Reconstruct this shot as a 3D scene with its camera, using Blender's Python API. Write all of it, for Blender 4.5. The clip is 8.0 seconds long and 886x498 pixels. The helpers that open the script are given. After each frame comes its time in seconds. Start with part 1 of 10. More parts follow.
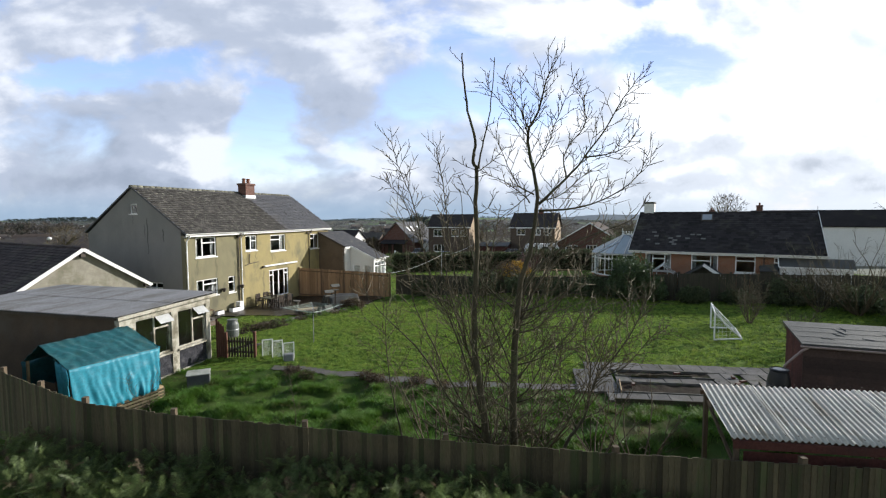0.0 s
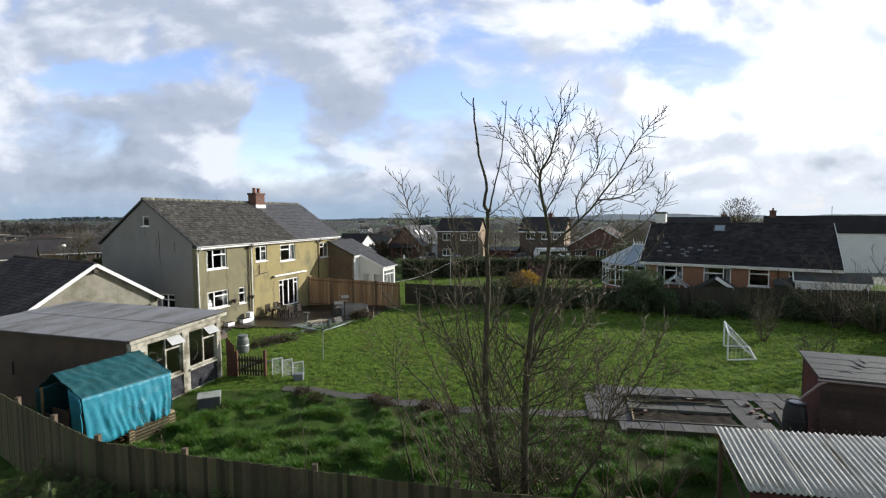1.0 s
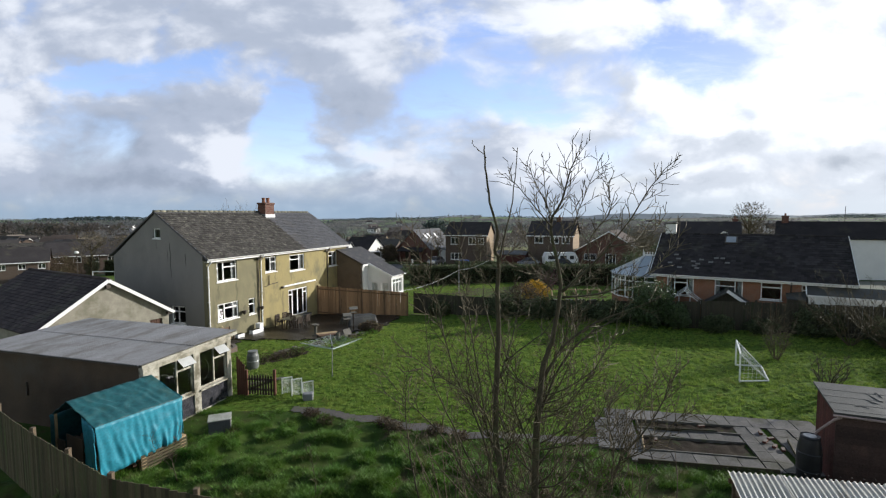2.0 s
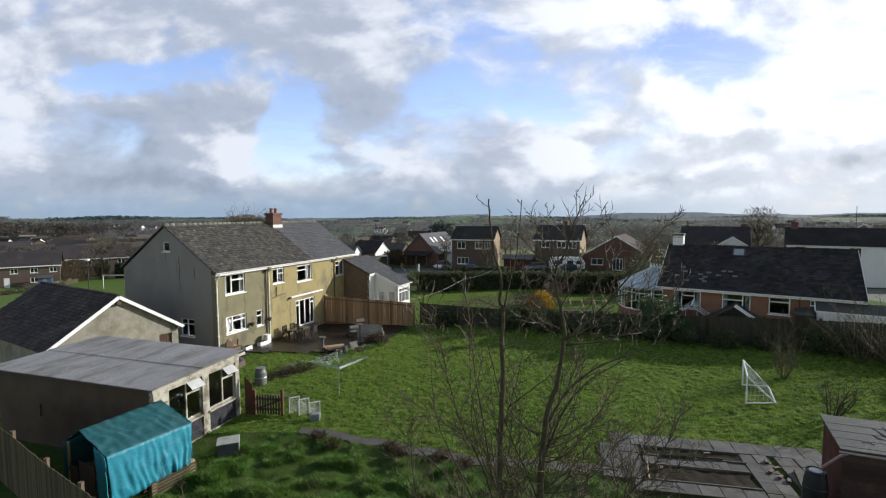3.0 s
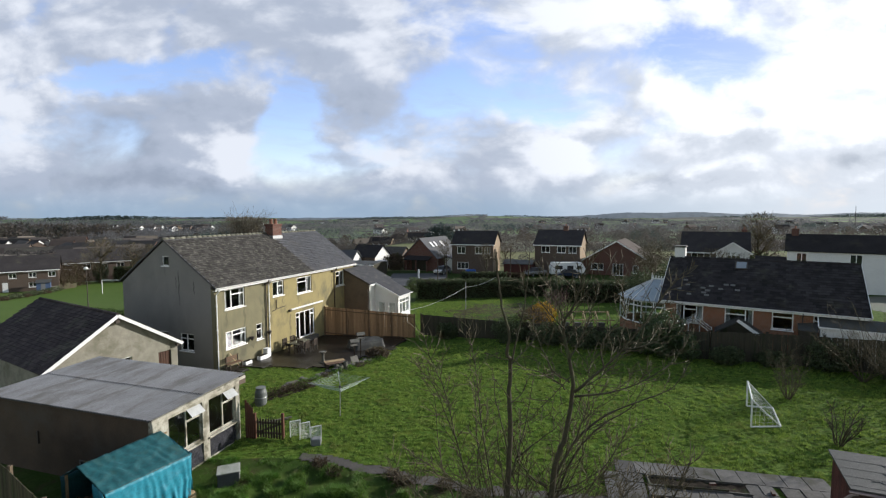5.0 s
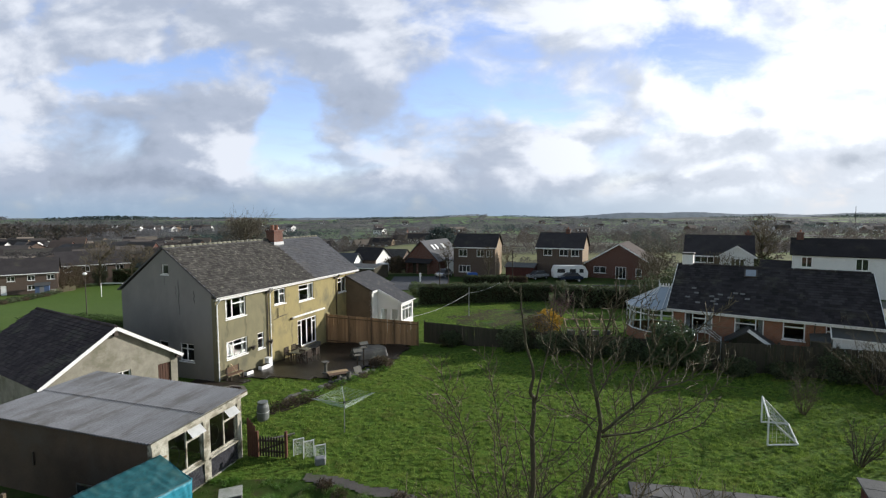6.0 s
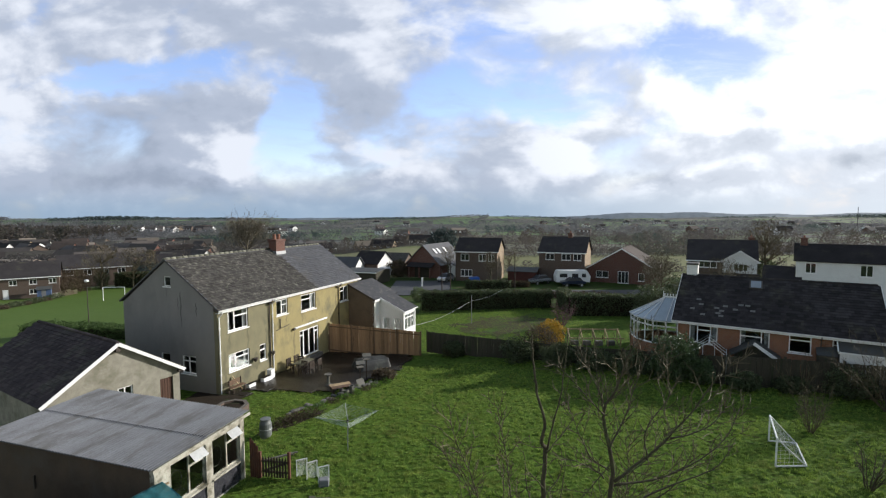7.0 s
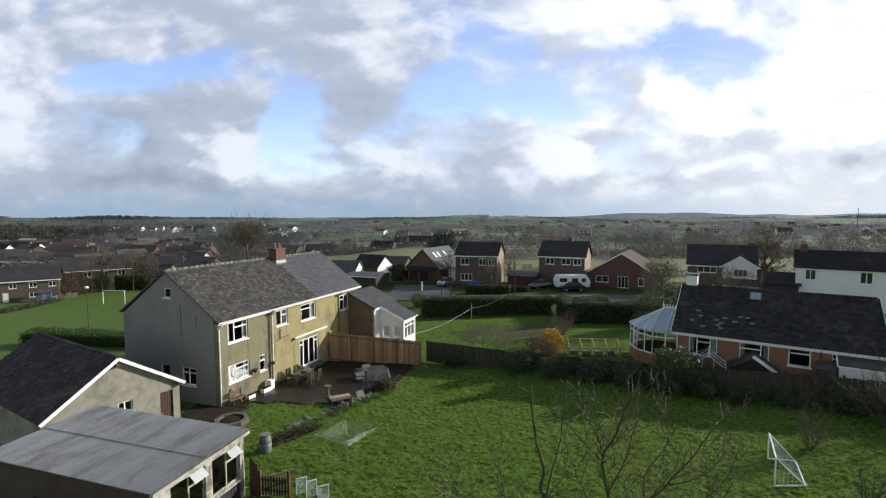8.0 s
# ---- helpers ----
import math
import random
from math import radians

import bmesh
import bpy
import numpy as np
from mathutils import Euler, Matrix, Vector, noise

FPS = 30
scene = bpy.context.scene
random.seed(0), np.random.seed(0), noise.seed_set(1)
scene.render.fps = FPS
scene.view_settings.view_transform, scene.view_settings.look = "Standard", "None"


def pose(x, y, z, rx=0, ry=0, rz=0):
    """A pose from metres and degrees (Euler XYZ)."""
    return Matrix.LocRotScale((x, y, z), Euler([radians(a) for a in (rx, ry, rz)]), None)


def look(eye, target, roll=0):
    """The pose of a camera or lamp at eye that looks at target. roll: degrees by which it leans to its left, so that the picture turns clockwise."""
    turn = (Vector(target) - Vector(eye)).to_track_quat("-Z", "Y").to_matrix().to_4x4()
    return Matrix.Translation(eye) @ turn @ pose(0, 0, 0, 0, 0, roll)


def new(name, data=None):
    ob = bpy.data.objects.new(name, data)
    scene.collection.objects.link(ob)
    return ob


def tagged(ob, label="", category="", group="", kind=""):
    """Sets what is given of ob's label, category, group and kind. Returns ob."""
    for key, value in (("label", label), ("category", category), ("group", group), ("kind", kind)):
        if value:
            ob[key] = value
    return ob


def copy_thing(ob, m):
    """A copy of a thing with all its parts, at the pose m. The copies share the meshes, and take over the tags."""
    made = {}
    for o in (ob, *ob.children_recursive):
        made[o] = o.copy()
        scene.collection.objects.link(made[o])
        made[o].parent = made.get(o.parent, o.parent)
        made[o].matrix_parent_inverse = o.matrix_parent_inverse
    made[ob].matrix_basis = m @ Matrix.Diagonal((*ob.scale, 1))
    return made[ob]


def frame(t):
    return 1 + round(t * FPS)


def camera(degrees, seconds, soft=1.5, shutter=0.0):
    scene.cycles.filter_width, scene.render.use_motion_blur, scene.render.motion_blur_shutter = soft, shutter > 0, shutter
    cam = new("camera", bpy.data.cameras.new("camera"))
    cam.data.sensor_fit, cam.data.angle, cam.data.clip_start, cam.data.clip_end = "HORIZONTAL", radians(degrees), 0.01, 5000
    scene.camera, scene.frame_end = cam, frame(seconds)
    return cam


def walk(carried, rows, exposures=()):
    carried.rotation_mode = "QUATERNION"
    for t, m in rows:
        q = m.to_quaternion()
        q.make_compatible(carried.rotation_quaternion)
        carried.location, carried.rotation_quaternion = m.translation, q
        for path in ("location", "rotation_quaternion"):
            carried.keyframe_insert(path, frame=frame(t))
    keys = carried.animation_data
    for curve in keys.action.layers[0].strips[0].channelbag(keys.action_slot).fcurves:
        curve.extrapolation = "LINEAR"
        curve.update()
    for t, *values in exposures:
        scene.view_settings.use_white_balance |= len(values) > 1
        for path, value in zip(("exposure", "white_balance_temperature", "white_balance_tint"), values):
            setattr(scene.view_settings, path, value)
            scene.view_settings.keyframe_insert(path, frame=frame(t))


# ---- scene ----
cam = camera(85.2, 8.0, 1.2)
PATH = [
    (0, (-1.228, -0.331, 6.148), (-1.139, 1.662, 6.010), -0.2),
    (0.5, (-1.237, -0.255, 6.572), (-1.172, 1.739, 6.433), -0.2),
    (1, (-1.260, -0.187, 6.995), (-1.207, 1.808, 6.855), -0.2),
    (1.5, (-1.292, -0.122, 7.410), (-1.254, 1.873, 7.269), -0.2),
    (2, (-1.303, -0.096, 7.882), (-1.283, 1.898, 7.739), -0.2),
    (3.5, (-1.255, -0.150, 9.226), (-1.267, 1.844, 9.079), -0.2),
    (4, (-1.255, -0.142, 9.464), (-1.267, 1.852, 9.317), -0.2),
    (4.5, (-1.281, -0.081, 9.640), (-1.289, 1.914, 9.492), -0.2),
    (6, (-1.738, 0.760, 10.327), (-1.741, 2.754, 10.179), -0.2),
    (6.5, (-1.850, 0.953, 10.707), (-1.857, 2.948, 10.559), -0.2),
    (7, (-1.871, 1.009, 11.102), (-1.879, 3.003, 10.954), -0.2),
    (7.5, (-1.866, 1.041, 11.519), (-1.874, 3.035, 11.371), -0.2),
    (8, (-1.862, 1.046, 11.911), (-1.870, 3.041, 11.762), -0.1),
]
walk(cam, [(t, look(eye, target, roll)) for t, eye, target, roll in PATH], [(0.0, 0.82), (0.7, 0.76), (1.6, 0.68), (3.0, 0.62), (5.0, 0.62), (8.0, 0.66)])

# ---- sky and sun ----
SUN_AZ, SUN_EL = radians(67.8), radians(19.3)          # to the right of straight ahead (+y), above the horizon
SUN_DIR = Vector((math.sin(SUN_AZ) * math.cos(SUN_EL), math.cos(SUN_AZ) * math.cos(SUN_EL), math.sin(SUN_EL)))
scene.view_settings.use_white_balance = True
scene.view_settings.white_balance_temperature, scene.view_settings.white_balance_tint = 6150, 10


def build_world():
    world = bpy.data.worlds.new("sky")
    scene.world = world
    world.use_nodes = True
    nt = world.node_tree
    nt.nodes.clear()

    def node(kind):
        return nt.nodes.new(kind)

    def put(socket, v):
        if isinstance(v, (int, float)):
            socket.default_value = v
        elif isinstance(v, tuple):
            socket.default_value = v
        else:
            nt.links.new(v, socket)

    def m(op, a, b=0.0, c=0.0, clamp=False):
        n = node("ShaderNodeMath")
        n.operation, n.use_clamp = op, clamp
        for s, v in zip(n.inputs, (a, b, c)):
            put(s, v)
        return n.outputs[0]

    def noise_at(vec, scale, detail, rough=0.55, distort=0.0):
        n = node("ShaderNodeTexNoise")
        put(n.inputs["Vector"], vec)
        n.inputs["Scale"].default_value, n.inputs["Detail"].default_value = scale, detail
        n.inputs["Roughness"].default_value, n.inputs["Distortion"].default_value = rough, distort
        return n.outputs["Fac"]

    def combine(x, y, z):
        n = node("ShaderNodeCombineXYZ")
        for s, v in zip(n.inputs, (x, y, z)):
            put(s, v)
        return n.outputs[0]

    def mix(fac, a, b):
        n = node("ShaderNodeMix")
        n.data_type = "RGBA"
        put(n.inputs[0], fac), put(n.inputs[6], a), put(n.inputs[7], b)
        return n.outputs[2]

    def smooth(x, lo, hi):
        n = node("ShaderNodeMapRange")
        n.interpolation_type = "SMOOTHSTEP"
        put(n.inputs[0], x)
        n.inputs[1].default_value, n.inputs[2].default_value = lo, hi
        return n.outputs[0]

    tex = node("ShaderNodeTexCoord")
    sep = node("ShaderNodeSeparateXYZ")
    nt.links.new(tex.outputs["Generated"], sep.inputs[0])
    dx, dy, dz = sep.outputs
    # the sky as a tall drum round the place: the bearing's tangent and the height over the horizon
    u0 = m("DIVIDE", dx, m("MAXIMUM", dy, 0.08))
    flat = m("SQRT", m("ADD", m("MULTIPLY", dy, dy), m("MULTIPLY", m("MULTIPLY", dx, dx), 0.0)))
    v0 = m("DIVIDE", dz, m("MAXIMUM", flat, 0.08))
    drum = combine(u0, 0.0, m("MULTIPLY", v0, 1.6))
    w1, w2 = noise_at(drum, 5.0, 5.0, 0.6), noise_at(combine(u0, 3.7, m("MULTIPLY", v0, 1.6)), 5.0, 5.0, 0.6)
    u = m("ADD", u0, m("MULTIPLY", m("SUBTRACT", w1, 0.5), 0.26))
    v = m("ADD", v0, m("MULTIPLY", m("SUBTRACT", w2, 0.5), 0.15))

    def puff(cu, cv, su, sv, amount):
        a = m("MULTIPLY", m("SUBTRACT", u, cu), 1.0 / su)
        b = m("MULTIPLY", m("SUBTRACT", v, cv), 1.0 / sv)
        r = m("ADD", m("MULTIPLY", a, a), m("MULTIPLY", b, b))
        return m("MULTIPLY", m("EXPONENT", m("MULTIPLY", r, -1.0)), amount)

    def total(items):
        out = None
        for it in items:
            p = puff(*it)
            out = p if out is None else m("ADD", out, p)
        return out

    gaps = total([(-0.66, 0.275, 0.17, 0.030, 1.1), (-0.47, 0.30, 0.08, 0.030, 0.9), (-0.33, 0.16, 0.085, 0.09, 1.15), (-0.30, 0.24, 0.06, 0.05, 0.7),
                  (0.02, 0.25, 0.13, 0.05, 1.0), (0.10, 0.34, 0.10, 0.05, 0.9), (0.19, 0.21, 0.06, 0.05, 0.9), (0.52, 0.31, 0.11, 0.055, 1.25), (0.92, 0.38, 0.1, 0.05, 0.6), (0.47, 0.445, 0.05, 0.02, 0.8)])
    white = total([(-0.90, 0.20, 0.09, 0.10, 1.1), (-0.43, 0.125, 0.065, 0.05, 1.3), (-0.12, 0.105, 0.05, 0.028, 1.1), (0.24, 0.125, 0.08, 0.028, 1.2), (0.15, 0.06, 0.05, 0.02, 0.7),
                   (0.74, 0.27, 0.28, 0.14, 1.1), (0.45, 0.21, 0.16, 0.05, 0.9), (0.30, 0.40, 0.30, 0.06, 0.8), (0.0, 0.17, 0.10, 0.05, 0.6)])
    grey = total([(-0.70, 0.14, 0.17, 0.065, 1.0), (-0.60, 0.065, 0.38, 0.03, 1.1), (0.62, 0.17, 0.075, 0.045, 1.3), (0.34, 0.15, 0.07, 0.05, 0.7), (-0.22, 0.075, 0.05, 0.03, 0.8),
                  (0.42, 0.06, 0.24, 0.014, 1.0), (0.88, 0.09, 0.16, 0.03, 1.3), (-0.05, 0.20, 0.14, 0.06, 0.5), (-0.40, 0.22, 0.2, 0.03, 0.6), (-0.62, 0.20, 0.12, 0.03, 0.5)])

    def billow(du, dv, size=4.2, seed=1.3, detail=9.0):
        return noise_at(combine(m("ADD", u0, du), seed, m("MULTIPLY", m("ADD", v0, dv), 1.7)), size, detail, 0.52, 0.3)

    fine, towards = billow(0.0, 0.0), billow(0.035, 0.030)
    small, small_to = billow(0.0, 0.0, 10.0, 5.7, 6.0), billow(0.012, 0.016, 10.0, 5.7, 6.0)
    # thin streaks of high cloud that veil the gaps
    streaks = noise_at(combine(m("ADD", m("MULTIPLY", u0, 0.55), m("MULTIPLY", v0, 0.5)), 2.2, m("MULTIPLY", v0, 2.6)), 7.0, 8.0, 0.62, 0.6)
    cover = m("ADD", m("MULTIPLY", m("SUBTRACT", fine, 0.5), 2.4), m("SUBTRACT", 0.80, m("MULTIPLY", gaps, 0.80)))
    cover = m("ADD", cover, m("MULTIPLY", m("SUBTRACT", small, 0.5), 0.5))
    cover = m("MAXIMUM", smooth(cover, 0.05, 0.72), m("MULTIPLY", smooth(streaks, 0.40, 0.75), 0.55))
    # sides of the heaps that face the sun are lit, the others shaded
    edge = m("ADD", m("SUBTRACT", fine, towards), m("MULTIPLY", m("SUBTRACT", small, small_to), 0.30))
    soft = noise_at(combine(u0, 8.1, m("MULTIPLY", v0, 1.9)), 2.6, 4.0, 0.5, 0.1)
    lum = m("ADD", m("MULTIPLY", edge, 1.7), m("ADD", 0.63, m("MULTIPLY", m("SUBTRACT", soft, 0.5), 0.4)))
    lum = m("ADD", lum, m("SUBTRACT", m("MULTIPLY", white, 0.42), m("MULTIPLY", grey, 0.38)), clamp=True)
    # clouds are thinner and brighter towards the sun
    dot = node("ShaderNodeVectorMath")
    dot.operation = "DOT_PRODUCT"
    nt.links.new(tex.outputs["Generated"], dot.inputs[0])
    dot.inputs[1].default_value = SUN_DIR
    glare = smooth(dot.outputs["Value"], 0.35, 1.0)
    sky = node("ShaderNodeTexSky")
    sky.sky_type, sky.sun_disc, sky.sun_elevation, sky.sun_rotation = "NISHITA", False, SUN_EL, SUN_AZ
    sky.air_density, sky.dust_density, sky.ozone_density = 1.0, 0.6, 2.5
    scale_sky = node("ShaderNodeVectorMath")
    scale_sky.operation = "SCALE"
    nt.links.new(sky.outputs[0], scale_sky.inputs[0])
    put(scale_sky.inputs["Scale"], m("SUBTRACT", 0.27, m("MULTIPLY", glare, 0.13)))
    tint = node("ShaderNodeVectorMath")
    tint.operation = "MULTIPLY"
    nt.links.new(scale_sky.outputs[0], tint.inputs[0])
    tint.inputs[1].default_value = (1.08, 0.93, 1.0)
    shade = mix(glare, (0.36, 0.41, 0.50, 1.0), (0.50, 0.54, 0.60, 1.0))
    middle = mix(glare, (0.50, 0.55, 0.65, 1.0), (0.86, 0.89, 0.93, 1.0))
    light = mix(glare, (0.90, 0.92, 0.97, 1.0), (1.30, 1.30, 1.30, 1.0))
    cloud = mix(smooth(lum, 0.5, 1.0), mix(smooth(lum, 0.0, 0.52), shade, middle), light)
    sky_all = mix(cover, tint.outputs[0], cloud)
    haze = m("SUBTRACT", 1.0, smooth(v0, 0.0, 0.07))
    hazed = mix(m("MULTIPLY", haze, 0.85), sky_all, mix(glare, (0.33, 0.45, 0.58, 1.0), (0.88, 0.92, 0.95, 1.0)))
    # the rest of the sky, behind and overhead: evenly broken cloud
    clear = node("ShaderNodeVectorMath")
    clear.operation = "SCALE"
    nt.links.new(sky.outputs[0], clear.inputs[0])
    clear.inputs["Scale"].default_value = 0.22
    broken = m("MULTIPLY", smooth(noise_at(tex.outputs["Generated"], 2.5, 6.0), 0.38, 0.6), m("SUBTRACT", 1.0, smooth(dz, 0.3, 0.65)))
    warmed = node("ShaderNodeVectorMath")
    warmed.operation = "MULTIPLY"
    nt.links.new(clear.outputs[0], warmed.inputs[0])
    warmed.inputs[1].default_value = (1.25, 1.02, 0.78)
    around = mix(broken, warmed.outputs[0], (0.86, 0.84, 0.80, 1.0))
    ahead = m("MULTIPLY", smooth(dy, 0.05, 0.4), m("SUBTRACT", 1.0, smooth(dz, 0.5, 0.8)))
    final = mix(ahead, around, hazed)
    bg = node("ShaderNodeBackground")
    nt.links.new(final, bg.inputs[0])
    bg.inputs[1].default_value = SKY_STRENGTH
    nt.links.new(bg.outputs[0], node("ShaderNodeOutputWorld").inputs[0])


SKY_STRENGTH = 0.61
build_world()
sun = new("sun", bpy.data.lights.new("sun", "SUN"))
sun.data.energy, sun.data.angle, sun.data.color = 4.2, radians(0.6), (1.0, 0.93, 0.82)
sun.matrix_world = look(SUN_DIR * 300, (0, 0, 0))

# ---- materials ----
def material(name, a, b=None, scale=3.0, rough=0.8, bump=0.2, grain=30.0, stain=None, stain_scale=0.6, stain_amount=0.5, metal=0.0, vary=0.0,
             stretch=(1, 1, 1), spec=0.3, clear=0.0, gen=False, trans=0.0, relief=0.02, speck=0.62, specks=0.5):
    """Two-scale noise between colours a and b, with an optional third colour in large stains, and fine relief."""
    mat = bpy.data.materials.new(name)
    mat.use_nodes = True
    nt = mat.node_tree
    p = nt.nodes["Principled BSDF"]
    b = b or tuple(c * 0.8 for c in a)
    tc = nt.nodes.new("ShaderNodeTexCoord")
    mp = nt.nodes.new("ShaderNodeMapping")
    mp.inputs["Scale"].default_value = stretch
    if gen:
        geo = nt.nodes.new("ShaderNodeNewGeometry")
        nt.links.new(geo.outputs["Position"], mp.inputs[0])
    else:
        nt.links.new(tc.outputs["Object"], mp.inputs[0])

    def noise_node(s, detail, rg=0.6):
        n = nt.nodes.new("ShaderNodeTexNoise")
        n.inputs["Scale"].default_value, n.inputs["Detail"].default_value, n.inputs["Roughness"].default_value = s, detail, rg
        nt.links.new(mp.outputs[0], n.inputs["Vector"])
        return n.outputs["Fac"]

    def mixed(fac, c, d):
        n = nt.nodes.new("ShaderNodeMix")
        n.data_type = "RGBA"
        for s, v in ((n.inputs[0], fac), (n.inputs[6], c), (n.inputs[7], d)):
            if isinstance(v, tuple):
                s.default_value = (*v, 1.0)
            elif isinstance(v, float):
                s.default_value = v
            else:
                nt.links.new(v, s)
        return n.outputs[2]

    def ramp(x, lo, hi, top=1.0):
        n = nt.nodes.new("ShaderNodeMapRange")
        n.interpolation_type = "SMOOTHSTEP"
        nt.links.new(x, n.inputs[0])
        n.inputs[1].default_value, n.inputs[2].default_value, n.inputs[4].default_value = lo, hi, top
        return n.outputs[0]

    fine = noise_node(grain, 4.0)
    col = mixed(ramp(noise_node(scale, 6.0), 0.3, 0.7), a, b)
    col = mixed(ramp(fine, 0.42, 0.7, specks), col, tuple(c * speck for c in b))
    if stain:
        col = mixed(ramp(noise_node(stain_scale, 7.0, 0.65), 0.62 - 0.25 * stain_amount, 0.78 - 0.2 * stain_amount), col, stain)
    if vary:
        info = nt.nodes.new("ShaderNodeObjectInfo")
        geo2 = nt.nodes.new("ShaderNodeNewGeometry")
        add = nt.nodes.new("ShaderNodeMath")
        add.operation = "ADD"
        nt.links.new(info.outputs["Random"], add.inputs[0])
        nt.links.new(geo2.outputs["Random Per Island"], add.inputs[1])
        fr = nt.nodes.new("ShaderNodeMath")
        fr.operation = "FRACT"
        nt.links.new(add.outputs[0], fr.inputs[0])
        hsv = nt.nodes.new("ShaderNodeHueSaturation")
        mr = nt.nodes.new("ShaderNodeMapRange")
        nt.links.new(fr.outputs[0], mr.inputs[0])
        mr.inputs[3].default_value, mr.inputs[4].default_value = 1.0 - vary, 1.0 + vary
        nt.links.new(mr.outputs[0], hsv.inputs["Value"])
        nt.links.new(col, hsv.inputs["Color"])
        col = hsv.outputs[0]
    nt.links.new(col, p.inputs["Base Color"])
    p.inputs["Metallic"].default_value = metal
    p.inputs["Specular IOR Level"].default_value = spec
    rr = ramp(fine, 0.2, 0.8)
    mr2 = nt.nodes.new("ShaderNodeMapRange")
    nt.links.new(rr, mr2.inputs[0])
    mr2.inputs[3].default_value, mr2.inputs[4].default_value = max(0.02, rough - 0.12), min(1.0, rough + 0.1)
    nt.links.new(mr2.outputs[0], p.inputs["Roughness"])
    if bump:
        bp = nt.nodes.new("ShaderNodeBump")
        bp.inputs["Strength"].default_value, bp.inputs["Distance"].default_value = bump, relief
        nt.links.new(fine, bp.inputs["Height"])
        nt.links.new(bp.outputs[0], p.inputs["Normal"])
    if clear:
        p.inputs["Coat Weight"].default_value = clear
    if trans:
        tr = nt.nodes.new("ShaderNodeBsdfTranslucent")
        nt.links.new(col, tr.inputs["Color"])
        ms = nt.nodes.new("ShaderNodeMixShader")
        ms.inputs[0].default_value = trans
        nt.links.new(p.outputs[0], ms.inputs[1])
        nt.links.new(tr.outputs[0], ms.inputs[2])
        nt.links.new(ms.outputs[0], nt.nodes["Material Output"].inputs["Surface"])
    return mat


def brick_material(name, a, b, mortar, width=0.225, height=0.075):
    mat = material(name, a, b, 2.0, 0.85, 0.25)
    nt = mat.node_tree
    p = nt.nodes["Principled BSDF"]
    tc = nt.nodes.new("ShaderNodeTexCoord")
    mp = nt.nodes.new("ShaderNodeMapping")
    mp.inputs["Rotation"].default_value = (radians(90), 0, 0)
    nt.links.new(tc.outputs["Object"], mp.inputs[0])
    br = nt.nodes.new("ShaderNodeTexBrick")
    br.inputs["Scale"].default_value = 1.0
    br.inputs["Brick Width"].default_value, br.inputs["Row Height"].default_value, br.inputs["Mortar Size"].default_value = width, height, 0.008
    br.inputs["Color1"].default_value, br.inputs["Color2"].default_value, br.inputs["Mortar"].default_value = (*a, 1), (*b, 1), (*mortar, 1)
    nt.links.new(mp.outputs[0], br.inputs["Vector"])
    mul = nt.nodes.new("ShaderNodeMix")
    mul.data_type, mul.blend_type = "RGBA", "MULTIPLY"
    mul.inputs[0].default_value = 0.35
    old = p.inputs["Base Color"].links[0].from_socket
    nt.links.new(br.outputs["Color"], mul.inputs[6])
    nt.links.new(old, mul.inputs[7])
    nt.links.new(mul.outputs[2], p.inputs["Base Color"])
    return mat


def glass_material(name, tint):
    mat = bpy.data.materials.new(name)
    mat.use_nodes = True
    p = mat.node_tree.nodes["Principled BSDF"]
    p.inputs["Base Color"].default_value = (*tint, 1)
    p.inputs["Transmission Weight"].default_value = 1.0
    p.inputs["Roughness"].default_value = 0.02
    p.inputs["IOR"].default_value = 1.5
    return mat


M_LAWN = material("lawn_turf", (0.070, 0.128, 0.019), (0.096, 0.145, 0.024), 2.6, 0.95, 1.0, 5.0, (0.115, 0.145, 0.026), 0.8, 0.4, spec=0.05, relief=0.12, speck=0.22, specks=0.9, stretch=(0.8, 1.3, 1))
M_ROUGH = material("rough_grass_ground", (0.028, 0.058, 0.008), (0.046, 0.070, 0.014), 1.6, 0.95, 0.8, 10.0, (0.06, 0.045, 0.024), 0.6, 0.45, spec=0.1)
M_BLADE = material("grass_blade", (0.178, 0.285, 0.042), (0.230, 0.305, 0.056), 2.0, 0.7, 0.0, 9.0, (0.17, 0.17, 0.05), 0.8, 0.4, vary=0.3, spec=0.2, gen=True, trans=0.4)
M_RBLADE = material("rough_grass_blade", (0.072, 0.172, 0.017), (0.105, 0.190, 0.026), 1.0, 0.6, 0.0, 8.0, (0.14, 0.12, 0.05), 1.2, 0.35, vary=0.4, spec=0.3, gen=True, trans=0.4)
M_FIELD = material("field_grass", (0.064, 0.108, 0.018), (0.080, 0.120, 0.024), 0.05, 0.95, 0.3, 3.0, spec=0.1)
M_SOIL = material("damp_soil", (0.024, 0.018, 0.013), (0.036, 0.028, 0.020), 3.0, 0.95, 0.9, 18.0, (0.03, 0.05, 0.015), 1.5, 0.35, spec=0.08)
M_CONC = material("wet_concrete", (0.125, 0.118, 0.11), (0.085, 0.08, 0.074), 1.8, 0.65, 0.35, 25.0, (0.05, 0.048, 0.032), 1.3, 0.6, spec=0.2, vary=0.22, gen=True)
M_PATIO = material("wet_dark_paving", (0.019, 0.015, 0.012), (0.013, 0.011, 0.009), 1.5, 0.36, 0.25, 25.0, (0.03, 0.03, 0.02), 0.8, 0.4, spec=0.15, vary=0.25, gen=True)
